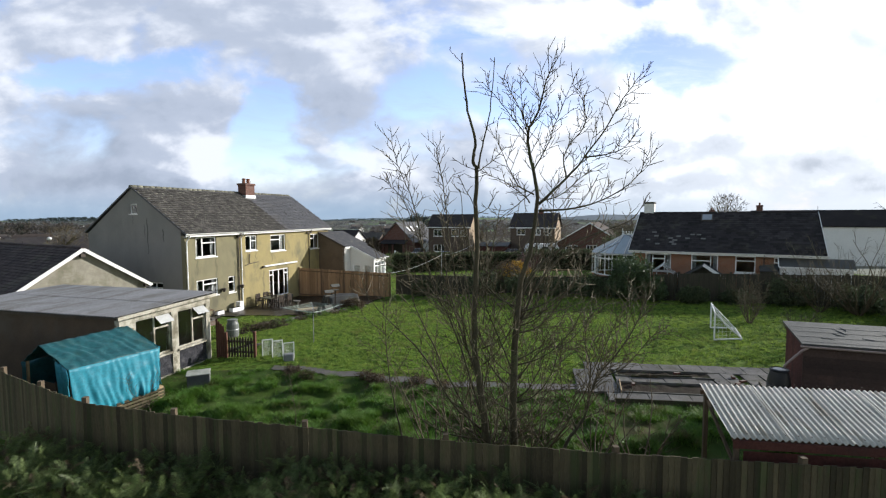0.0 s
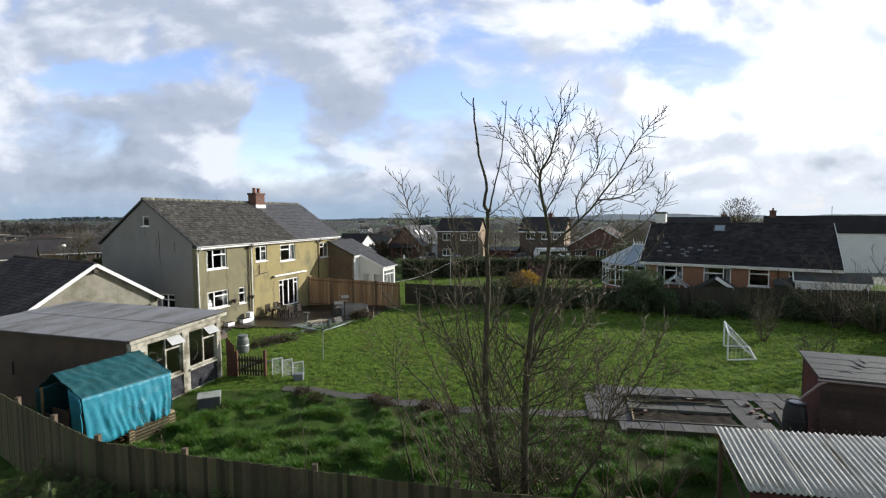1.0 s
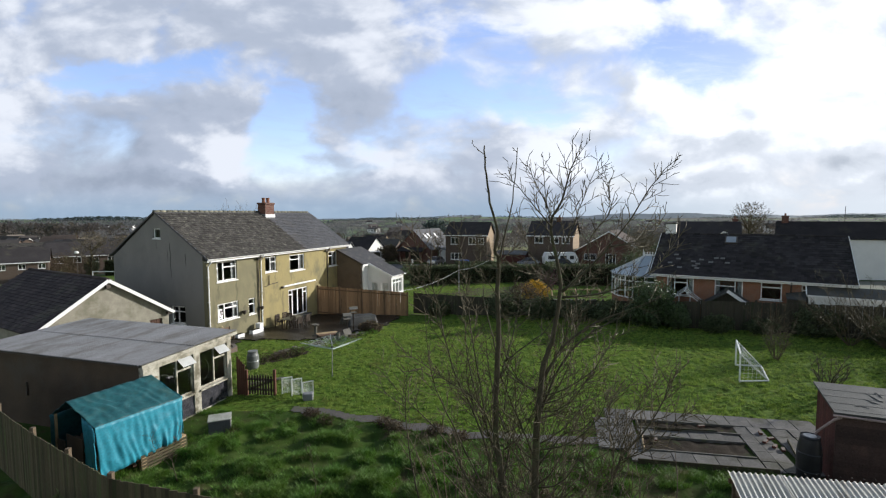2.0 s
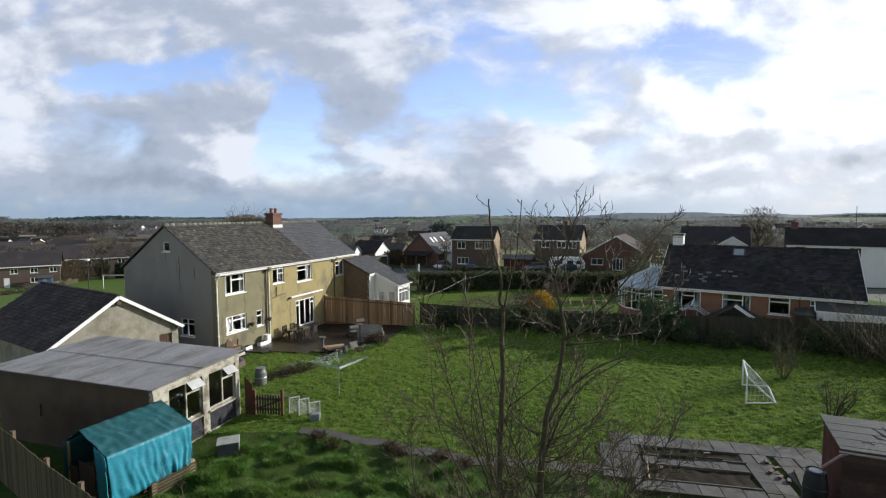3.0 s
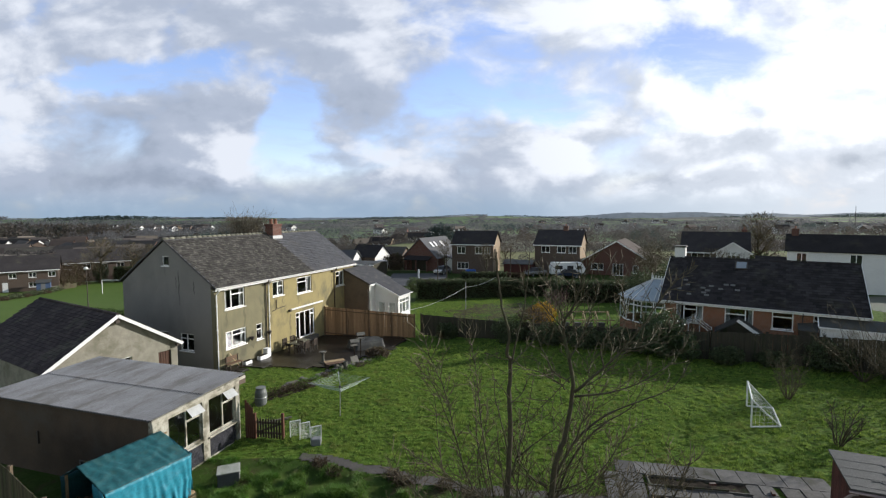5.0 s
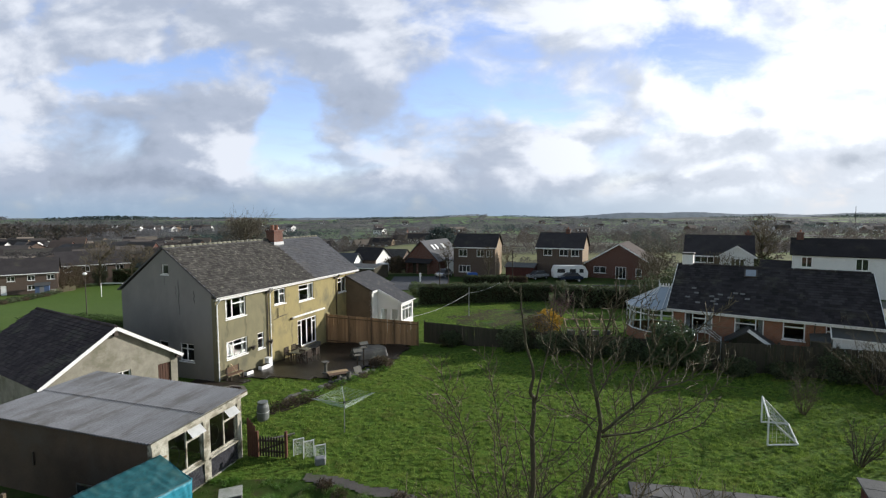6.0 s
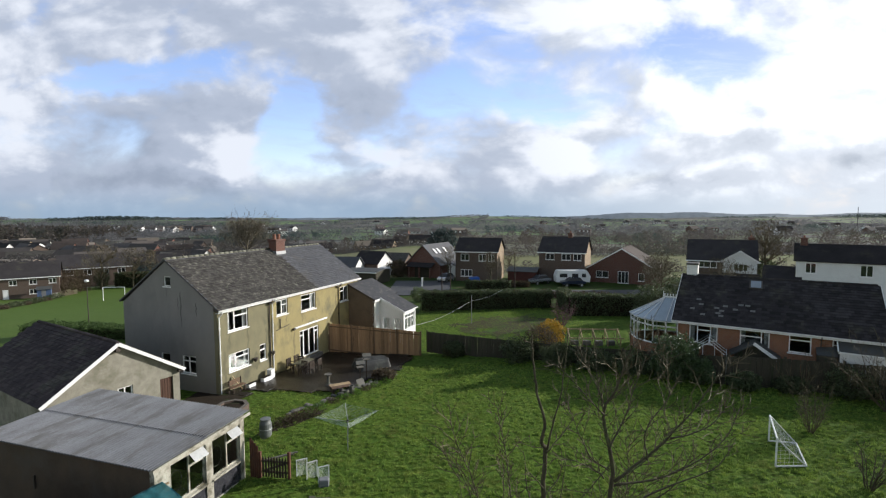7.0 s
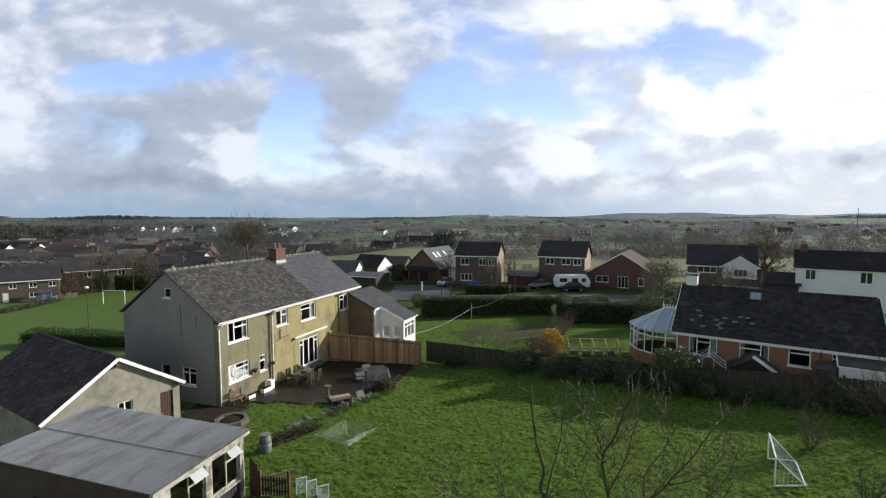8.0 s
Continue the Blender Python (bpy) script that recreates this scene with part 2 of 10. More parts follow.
M_TAR = material("tarmac", (0.055, 0.055, 0.058), (0.07, 0.07, 0.072), 0.6, 0.75, 0.3, 40.0)
M_CREAM = material("cream_roughcast", (0.30, 0.25, 0.115), (0.255, 0.215, 0.105), 1.4, 0.92, 0.5, 45.0, (0.15, 0.135, 0.08), 0.7, 0.5, stretch=(1.0, 1.0, 0.7))
M_DULL = material("weathered_green_roughcast", (0.20, 0.182, 0.108), (0.165, 0.152, 0.094), 1.3, 0.92, 0.5, 45.0, (0.11, 0.104, 0.07), 0.7, 0.5, stretch=(1.0, 1.0, 0.65))
M_GREYR = material("grey_roughcast", (0.25, 0.238, 0.222), (0.22, 0.21, 0.197), 0.7, 0.92, 0.4, 45.0, (0.185, 0.178, 0.168), 0.4, 0.35, stretch=(1.0, 1.0, 0.7))
M_BARN = material("pale_stained_render", (0.29, 0.275, 0.225), (0.215, 0.20, 0.162), 2.2, 0.9, 0.4, 30.0, (0.150, 0.142, 0.105), 0.8, 0.6)
M_SHEDB = material("brown_block_wall", (0.088, 0.064, 0.045), (0.062, 0.046, 0.034), 0.9, 0.9, 0.4, 30.0, (0.075, 0.062, 0.05), 0.6, 0.5)
M_PEEL = material("peeling_white_paint", (0.44, 0.42, 0.355), (0.33, 0.31, 0.255), 2.0, 0.8, 0.4, 20.0, (0.10, 0.09, 0.06), 1.5, 0.75)
M_CORR = material("grey_fibre_cement", (0.14, 0.145, 0.16), (0.105, 0.109, 0.12), 1.2, 0.75, 0.15, 30.0, (0.072, 0.072, 0.072), 0.9, 0.6, spec=0.3, stretch=(0.5, 1.5, 1))
M_GALV = material("weathered_pale_sheet", (0.48, 0.465, 0.42), (0.36, 0.35, 0.31), 1.6, 0.5, 0.15, 25.0, (0.22, 0.19, 0.14), 1.3, 0.45, stretch=(2.5, 0.6, 1))
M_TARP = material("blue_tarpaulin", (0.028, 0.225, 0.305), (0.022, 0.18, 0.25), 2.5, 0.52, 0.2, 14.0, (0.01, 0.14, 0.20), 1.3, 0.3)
# Roof and back sheets are a darker teal than the side sheet.
M_TARPTOP = material("dark_teal_tarpaulin", (0.016, 0.082, 0.094), (0.012, 0.064, 0.075), 2.5, 0.5, 0.3, 10.0, (0.022, 0.068, 0.066), 1.6, 0.35)
M_FENCE = material("grey_brown_fence_board", (0.085, 0.070, 0.040), (0.062, 0.052, 0.030), 3.0, 0.85, 0.5, 22.0, (0.055, 0.066, 0.026), 1.0, 0.55, vary=0.5, stretch=(4, 4, 0.5), gen=True)
M_FENCE2 = material("orange_brown_fence_board", (0.34, 0.205, 0.105), (0.28, 0.17, 0.09), 3.0, 0.8, 0.4, 22.0, (0.09, 0.06, 0.04), 0.9, 0.3, vary=0.25, stretch=(4, 4, 0.5), gen=True)
M_WOODP = material("brown_fence_post", (0.17, 0.105, 0.06), (0.12, 0.078, 0.046), 4.0, 0.85, 0.4, 22.0, stretch=(4, 4, 0.5))
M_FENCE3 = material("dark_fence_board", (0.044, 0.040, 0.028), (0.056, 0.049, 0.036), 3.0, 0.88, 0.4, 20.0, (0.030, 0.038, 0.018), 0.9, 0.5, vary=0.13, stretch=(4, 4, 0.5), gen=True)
M_POST = material("fence_post_timber", (0.125, 0.092, 0.060), (0.090, 0.068, 0.046), 4.0, 0.85, 0.4, 22.0, (0.07, 0.06, 0.04), 1.5, 0.4, stretch=(4, 4, 0.5))
M_TILE = material("mossy_concrete_tile", (0.072, 0.067, 0.062), (0.048, 0.045, 0.042), 1.6, 0.9, 0.6, 12.0, (0.150, 0.148, 0.118), 5.0, 0.42, vary=0.3, spec=0.15, gen=True)
M_RIDGE = material("lichened_ridge_tile", (0.150, 0.148, 0.112), (0.095, 0.092, 0.074), 4.0, 0.9, 0.5, 12.0, (0.19, 0.19, 0.15), 6.0, 0.4, vary=0.3, gen=True)
M_TILEC = material("clean_grey_tile", (0.092, 0.092, 0.098), (0.074, 0.074, 0.080), 0.8, 0.55, 0.3, 25.0, (0.085, 0.08, 0.075), 0.6, 0.4, vary=0.22, gen=True)
M_SLATE = material("dark_slate", (0.048, 0.035, 0.035), (0.028, 0.021, 0.022), 0.8, 0.8, 0.3, 25.0, (0.065, 0.06, 0.045), 0.7, 0.4, vary=0.4, spec=0.2, gen=True)
M_BTILE = material("dark_brown_tile", (0.046, 0.042, 0.043), (0.034, 0.031, 0.032), 0.6, 0.9, 0.3, 25.0, (0.06, 0.056, 0.045), 0.5, 0.35, vary=0.3, spec=0.06, gen=True)
M_BRTILE = material("brown_roof_tile", (0.088, 0.070, 0.062), (0.068, 0.055, 0.049), 0.6, 0.85, 0.3, 20.0, spec=0.12, vary=0.2)
# Sunlight on village roof slopes, put into a lighter tile colour.
M_PROOF = material("sunlit_brown_tile", (0.20, 0.17, 0.14), (0.16, 0.138, 0.115), 0.5, 0.9, 0.2, spec=0.12, vary=0.3)
M_BTILE2 = material("lighter_replacement_tile", (0.17, 0.16, 0.155), (0.13, 0.125, 0.12), 1.0, 0.7, 0.3, 25.0)
M_BRICK = brick_material("orange_brick", (0.33, 0.150, 0.080), (0.255, 0.112, 0.062), (0.30, 0.26, 0.21))
M_REDBRICK = brick_material("red_brick", (0.175, 0.070, 0.050), (0.13, 0.054, 0.041), (0.22, 0.19, 0.16))
M_BUFF = brick_material("buff_brick", (0.36, 0.27, 0.17), (0.30, 0.225, 0.145), (0.33, 0.30, 0.25))
M_DKBRICK = brick_material("brown_brick", (0.15, 0.105, 0.08), (0.12, 0.085, 0.066), (0.17, 0.15, 0.13))
M_UPVC = material("white_plastic", (0.80, 0.80, 0.79), (0.76, 0.76, 0.75), 2.0, 0.4, 0.03, 20.0)
M_WHITE = material("white_painted_wall", (0.74, 0.74, 0.72), (0.68, 0.68, 0.66), 0.6, 0.85, 0.1, 30.0, (0.55, 0.55, 0.52), 0.5, 0.3)
M_GLASS = glass_material("window_glass", (0.80, 0.86, 0.87))
M_CURT = material("curtain", (0.42, 0.40, 0.40), (0.34, 0.33, 0.33), 4.0, 0.9, 0.2, 20.0)
M_DARK = material("black_plastic", (0.022, 0.022, 0.024), (0.032, 0.032, 0.034), 2.0, 0.4, 0.1, 20.0, (0.06, 0.058, 0.052), 1.2, 0.3)
M_PIPE = material("dark_iron_pipe", (0.05, 0.042, 0.036), (0.07, 0.055, 0.045), 3.0, 0.6, 0.1)
M_METAL = material("dull_galvanised_metal", (0.42, 0.43, 0.44), (0.34, 0.35, 0.36), 3.0, 0.45, 0.1, 25.0, metal=0.7)
M_WMETAL = material("white_painted_metal", (0.78, 0.78, 0.77), (0.70, 0.70, 0.69), 3.0, 0.45, 0.05)
M_WOOD = material("weathered_brown_wood", (0.15, 0.09, 0.055), (0.11, 0.066, 0.042), 4.0, 0.7, 0.4, 22.0, stretch=(1, 4, 4))
M_PALEW = material("bare_pale_wood", (0.42, 0.31, 0.18), (0.34, 0.25, 0.145), 4.0, 0.75, 0.3, 22.0, (0.18, 0.12, 0.07), 1.5, 0.3)
M_RED = material("dark_red_stained_board", (0.095, 0.03, 0.023), (0.068, 0.022, 0.018), 3.0, 0.75, 0.4, 20.0, (0.05, 0.02, 0.016), 1.0, 0.4, vary=0.25, gen=True)
M_FELT = material("wet_grey_felt", (0.075, 0.077, 0.075), (0.058, 0.06, 0.058), 1.5, 0.68, 0.4, 30.0, (0.05, 0.052, 0.045), 0.9, 0.4)
M_BARK = material("tree_bark", (0.082, 0.070, 0.044), (0.058, 0.050, 0.032), 5.0, 0.9, 0.6, 30.0, (0.085, 0.10, 0.045), 1.8, 0.4)
M_TWIG = material("twig_bark", (0.118, 0.096, 0.056), (0.084, 0.068, 0.040), 3.0, 0.8, 0.2, 20.0, (0.12, 0.11, 0.05), 1.5, 0.3, vary=0.2)
M_TWIG2 = material("pale_twig_bark", (0.125, 0.095, 0.062), (0.09, 0.07, 0.046), 3.0, 0.8, 0.2, 20.0, vary=0.3)
M_HEDGE = material("dark_hedge_leaf", (0.068, 0.092, 0.044), (0.084, 0.10, 0.05), 1.5, 0.6, 0.0, 8.0, (0.075, 0.06, 0.03), 0.7, 0.4, vary=0.5, spec=0.2, gen=True, trans=0.3)
M_EVER = material("glossy_evergreen_leaf", (0.050, 0.085, 0.028), (0.065, 0.095, 0.035), 2.0, 0.4, 0.0, 8.0, vary=0.5, spec=0.5, gen=True, trans=0.25)
M_FROND = material("dark_conifer_frond", (0.085, 0.125, 0.042), (0.11, 0.145, 0.05), 2.0, 0.55, 0.0, 8.0, (0.13, 0.13, 0.06), 0.9, 0.25, vary=0.45, spec=0.35, gen=True, trans=0.35)
M_YELLOW = material("yellow_shrub_leaf", (0.42, 0.26, 0.03), (0.33, 0.20, 0.025), 2.0, 0.7, 0.0, 8.0, (0.16, 0.14, 0.03), 1.8, 0.4, vary=0.4, gen=True, trans=0.4)
# Distance haze is mixed into the far wood and fir colours, paler and bluer.
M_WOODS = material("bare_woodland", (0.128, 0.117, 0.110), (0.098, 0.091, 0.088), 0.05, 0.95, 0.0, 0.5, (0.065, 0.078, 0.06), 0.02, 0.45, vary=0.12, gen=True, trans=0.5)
M_WOODF = material("hazed_far_woodland", (0.180, 0.176, 0.180), (0.145, 0.146, 0.154), 0.02, 0.95, 0.0, 0.3, (0.085, 0.105, 0.105), 0.01, 0.45, vary=0.14, gen=True, trans=0.5)
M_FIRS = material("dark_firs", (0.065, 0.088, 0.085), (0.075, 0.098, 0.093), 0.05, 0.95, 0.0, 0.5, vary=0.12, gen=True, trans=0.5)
M_SCRUB = material("brown_scrub_twigs", (0.115, 0.085, 0.055), (0.085, 0.065, 0.045), 1.0, 0.9, 0.0, 6.0, (0.075, 0.085, 0.03), 0.9, 0.4, vary=0.35, gen=True, trans=0.4)
M_CARG = material("silver_car_paint", (0.45, 0.46, 0.48), (0.42, 0.43, 0.45), 2.0, 0.25, 0.0, metal=0.6, clear=0.6)
M_CARB = material("dark_blue_car_paint", (0.02, 0.03, 0.06), (0.016, 0.025, 0.05), 2.0, 0.25, 0.0, clear=0.6)
M_BLUE = material("bright_blue_sheet", (0.05, 0.13, 0.42), (0.04, 0.10, 0.35), 2.0, 0.4, 0.05)
M_TERRA = material("terracotta", (0.25, 0.115, 0.075), (0.19, 0.09, 0.06), 4.0, 0.8, 0.2)
M_BLACKPOLY = material("black_polythene_sheet", (0.045, 0.045, 0.052), (0.03, 0.03, 0.036), 3.0, 0.28, 0.7, 7.0)
M_RUST = material("red_brown_door_paint", (0.085, 0.042, 0.028), (0.06, 0.032, 0.022), 3.0, 0.7, 0.3, stretch=(6, 6, 0.6))
# Paler, greyer far hedge and roof colours, with distance haze put in.
M_FARB = material("brown_winter_hedge", (0.114, 0.098, 0.082), (0.086, 0.076, 0.068), 0.05, 0.95, 0.0, 0.5, (0.07, 0.078, 0.05), 0.02, 0.4, vary=0.14, gen=True, trans=0.5)
M_FROOF = material("hazed_far_tile", (0.105, 0.092, 0.085), (0.085, 0.076, 0.072), 0.5, 0.9, 0.2, spec=0.15, vary=0.3)
# Cream render of the wing's side wall, its shade painted as brown.
M_BROWNR = material("shaded_cream_roughcast", (0.16, 0.12, 0.082), (0.125, 0.095, 0.066), 1.0, 0.92, 0.4, 45.0, (0.09, 0.07, 0.05), 0.7, 0.4)
M_STONE = material("grey_garden_stone", (0.15, 0.142, 0.125), (0.11, 0.105, 0.092), 3.0, 0.85, 0.5, 20.0, (0.09, 0.10, 0.05), 2.0, 0.4, vary=0.25, gen=True)


# ---- mesh tools ----
class Shape:
    """Collects corners and faces of one part."""

    def __init__(self):
        self.v, self.f = [], []

    def add(self, verts, faces):
        n = len(self.v)
        self.v.extend(tuple(p) for p in verts)
        self.f.extend(tuple(i + n for i in face) for face in faces)
        return self

    def box(self, x0, x1, y0, y1, z0, z1, c=0.0):
        if c <= 0:
            vs = [(x, y, z) for z in (z0, z1) for y in (y0, y1) for x in (x0, x1)]
            return self.add(vs, [(0, 2, 3, 1), (4, 5, 7, 6), (0, 1, 5, 4), (2, 6, 7, 3), (0, 4, 6, 2), (1, 3, 7, 5)])
        # chamfered: rings from bottom to top
        rings = [(c, z0), (0, z0 + c), (0, z1 - c), (c, z1)]
        vs = []
        for inset, z in rings:
            a0, a1, b0, b1 = x0 + inset, x1 - inset, y0 + inset, y1 - inset
            vs += [(a0 + c, b0, z), (a1 - c, b0, z), (a1, b0 + c, z), (a1, b1 - c, z), (a1 - c, b1, z), (a0 + c, b1, z), (a0, b1 - c, z), (a0, b0 + c, z)]
        fs = [tuple(range(7, -1, -1)), tuple(range(24, 32))]
        for r in range(3):
            for i in range(8):
                j = (i + 1) % 8
                fs.append((8 * r + i, 8 * r + j, 8 * r + 8 + j, 8 * r + 8 + i))
        return self.add(vs, fs)

    def block(self, o, a, b, c):
        """A skewed box from corner o along the edges a, b and c."""
        o, a, b, c = Vector(o), Vector(a), Vector(b), Vector(c)
        vs = [o, o + a, o + b, o + a + b, o + c, o + a + c, o + b + c, o + a + b + c]
        fs = [(0, 2, 3, 1), (4, 5, 7, 6), (0, 1, 5, 4), (2, 6, 7, 3), (0, 4, 6, 2), (1, 3, 7, 5)]
        if a.cross(b).dot(c) < 0:
            fs = [t[::-1] for t in fs]
        return self.add(vs, fs)

    def beam(self, p, q, w, h, up=(0, 0, 1)):
        """A bar of w by h from p to q, centred on the line."""
        p, q, up = Vector(p), Vector(q), Vector(up)
        d = (q - p).normalized()
        s = d.cross(up)
        if s.length < 1e-4:
            s = d.cross(Vector((1, 0, 0)))
        s.normalize()
        t = s.cross(d)
        return self.block(p - s * w / 2 - t * h / 2, q - p, s * w, t * h)

    def tube(self, pts, radii, n=6, cap=True):
        pts = [Vector(p) for p in pts]
        if isinstance(radii, (int, float)):
            radii = [radii] * len(pts)
        base = len(self.v)
        prev = None
        for i, p in enumerate(pts):
            d = (pts[min(i + 1, len(pts) - 1)] - pts[max(i - 1, 0)])
            d = d.normalized() if d.length > 1e-9 else Vector((0, 0, 1))
            ref = Vector((0, 0, 1)) if abs(d.z) < 0.9 else Vector((1, 0, 0))
            if prev is not None:
                ref = prev
            s = (ref - d * ref.dot(d))
            s = s.normalized() if s.length > 1e-6 else d.orthogonal().normalized()
            prev = s
            t = d.cross(s)
            for k in range(n):
                a = 2 * math.pi * k / n
                self.v.append(tuple(p + (s * math.cos(a) + t * math.sin(a)) * radii[i]))
        for i in range(len(pts) - 1):
            for k in range(n):
                j = (k + 1) % n
                self.f.append((base + i * n + k, base + i * n + j, base + (i + 1) * n + j, base + (i + 1) * n + k))
        if cap:
            self.f.append(tuple(base + k for k in range(n - 1, -1, -1)))
            e = base + (len(pts) - 1) * n
            self.f.append(tuple(e + k for k in range(n)))
        return self

    def slab(self, quad, t):
        """A plate under the quad (its upper face, anticlockwise from above), t thick."""
        q = [Vector(p) for p in quad]
        nrm = (q[1] - q[0]).cross(q[2] - q[0]).normalized()
        low = [p - nrm * t for p in q]
        k = len(q)
        fs = [tuple(range(k)), tuple(range(2 * k - 1, k - 1, -1))]
        fs += [(i, k + i, k + (i + 1) % k, (i + 1) % k) for i in range(k)]
        return self.add(q + low, fs)

    def lathe(self, profile, centre=(0, 0, 0), n=16):
        """Rings of (radius, height) turned about a vertical axis."""
        base = len(self.v)
        cx, cy, cz = centre
        for r, z in profile:
            for k in range(n):
                a = 2 * math.pi * k / n
                self.v.append((cx + r * math.cos(a), cy + r * math.sin(a), cz + z))
        for i in range(len(profile) - 1):
            for k in range(n):
                j = (k + 1) % n
                self.f.append((base + i * n + k, base + i * n + j, base + (i + 1) * n + j, base + (i + 1) * n + k))
        self.f.append(tuple(base + k for k in range(n - 1, -1, -1)))
        e = base + (len(profile) - 1) * n
        self.f.append(tuple(e + k for k in range(n)))
        return self

    def mesh(self, name, mat=None, smooth=False):
        me = bpy.data.meshes.new(name)
        me.from_pydata(self.v, [], self.f)
        if mat:
            me.materials.append(mat)
        if smooth:
            me.polygons.foreach_set("use_smooth", [True] * len(me.polygons))
        me.update()
        return me


def part(name, shape, mat, parent=None, label="", smooth=False, kind=""):
    data = shape if isinstance(shape, bpy.types.Mesh) else shape.mesh(name, mat, smooth)
    ob = new(name, data)
    if parent is not None:
        ob.parent = parent
    return tagged(ob, label=label, kind=kind)


def thing(name, label, category, m=None, group="", kind=""):
    """An empty at a thing's base, which carries its parts."""
    ob = new(name)
    ob.empty_display_size = 0.2
    if m is not None:
        ob.matrix_world = m
    return tagged(ob, label, category, group, kind)


def clip_rect(poly, x0, x1, z0, z1):
    """The part of a convex outline inside a rectangle."""
    for axis, lim, sign in ((0, x0, 1), (0, x1, -1), (1, z0, 1), (1, z1, -1)):
        out = []
        for i, p in enumerate(poly):
            q = poly[(i + 1) % len(poly)]
            a, b = (p[axis] - lim) * sign, (q[axis] - lim) * sign
            if a >= -1e-9:
                out.append(p)
            if (a > 1e-9 and b < -1e-9) or (a < -1e-9 and b > 1e-9):
                k = a / (a - b)
                out.append((p[0] + (q[0] - p[0]) * k, p[1] + (q[1] - p[1]) * k))
        poly = out
        if len(poly) < 3:
            return []
    return poly


def wall_shape(outline, holes, put, t):
    """A wall t thick with the outline (x, z) and rectangular openings; put(x, z, depth) gives the corner in the thing's space."""
    s = Shape()
    xs = sorted({p[0] for p in outline} | {h[0] for h in holes} | {h[1] for h in holes})
    zs = sorted({p[1] for p in outline} | {h[2] for h in holes} | {h[3] for h in holes})
    xs, zs = [min(xs)] + xs + [max(xs)], [min(zs)] + zs + [max(zs)]
    for x0, x1 in zip(xs, xs[1:]):
        for z0, z1 in zip(zs, zs[1:]):
            if x1 - x0 < 1e-6 or z1 - z0 < 1e-6:
                continue
            cx, cz = (x0 + x1) / 2, (z0 + z1) / 2
            if any(h[0] < cx < h[1] and h[2] < cz < h[3] for h in holes):
                continue
            poly = clip_rect(list(outline), x0, x1, z0, z1)
            if len(poly) < 3:
                continue
            k = len(poly)
            vs = [put(x, z, 0.0) for x, z in poly] + [put(x, z, t) for x, z in poly]
            fs = [tuple(range(k)), tuple(range(2 * k - 1, k - 1, -1))] + [(i, i + k, (i + 1) % k + k, (i + 1) % k) for i in range(k)]
            s.add(vs, fs)
    return welded(s)


def welded(s):
    """Joins equal corners and leaves out faces that lie between two cells."""
    out, index, where = Shape(), [], {}
    for p in s.v:
        key = tuple(round(c, 4) for c in p)
        if key not in where:
            where[key] = len(out.v)
            out.v.append(p)
        index.append(where[key])
    count = {}
    faces = [tuple(index[i] for i in f) for f in s.f]
    for f in faces:
        count[frozenset(f)] = count.get(frozenset(f), 0) + 1
    out.f = [f for f in faces if count[frozenset(f)] == 1 and len(set(f)) > 2]
    return out


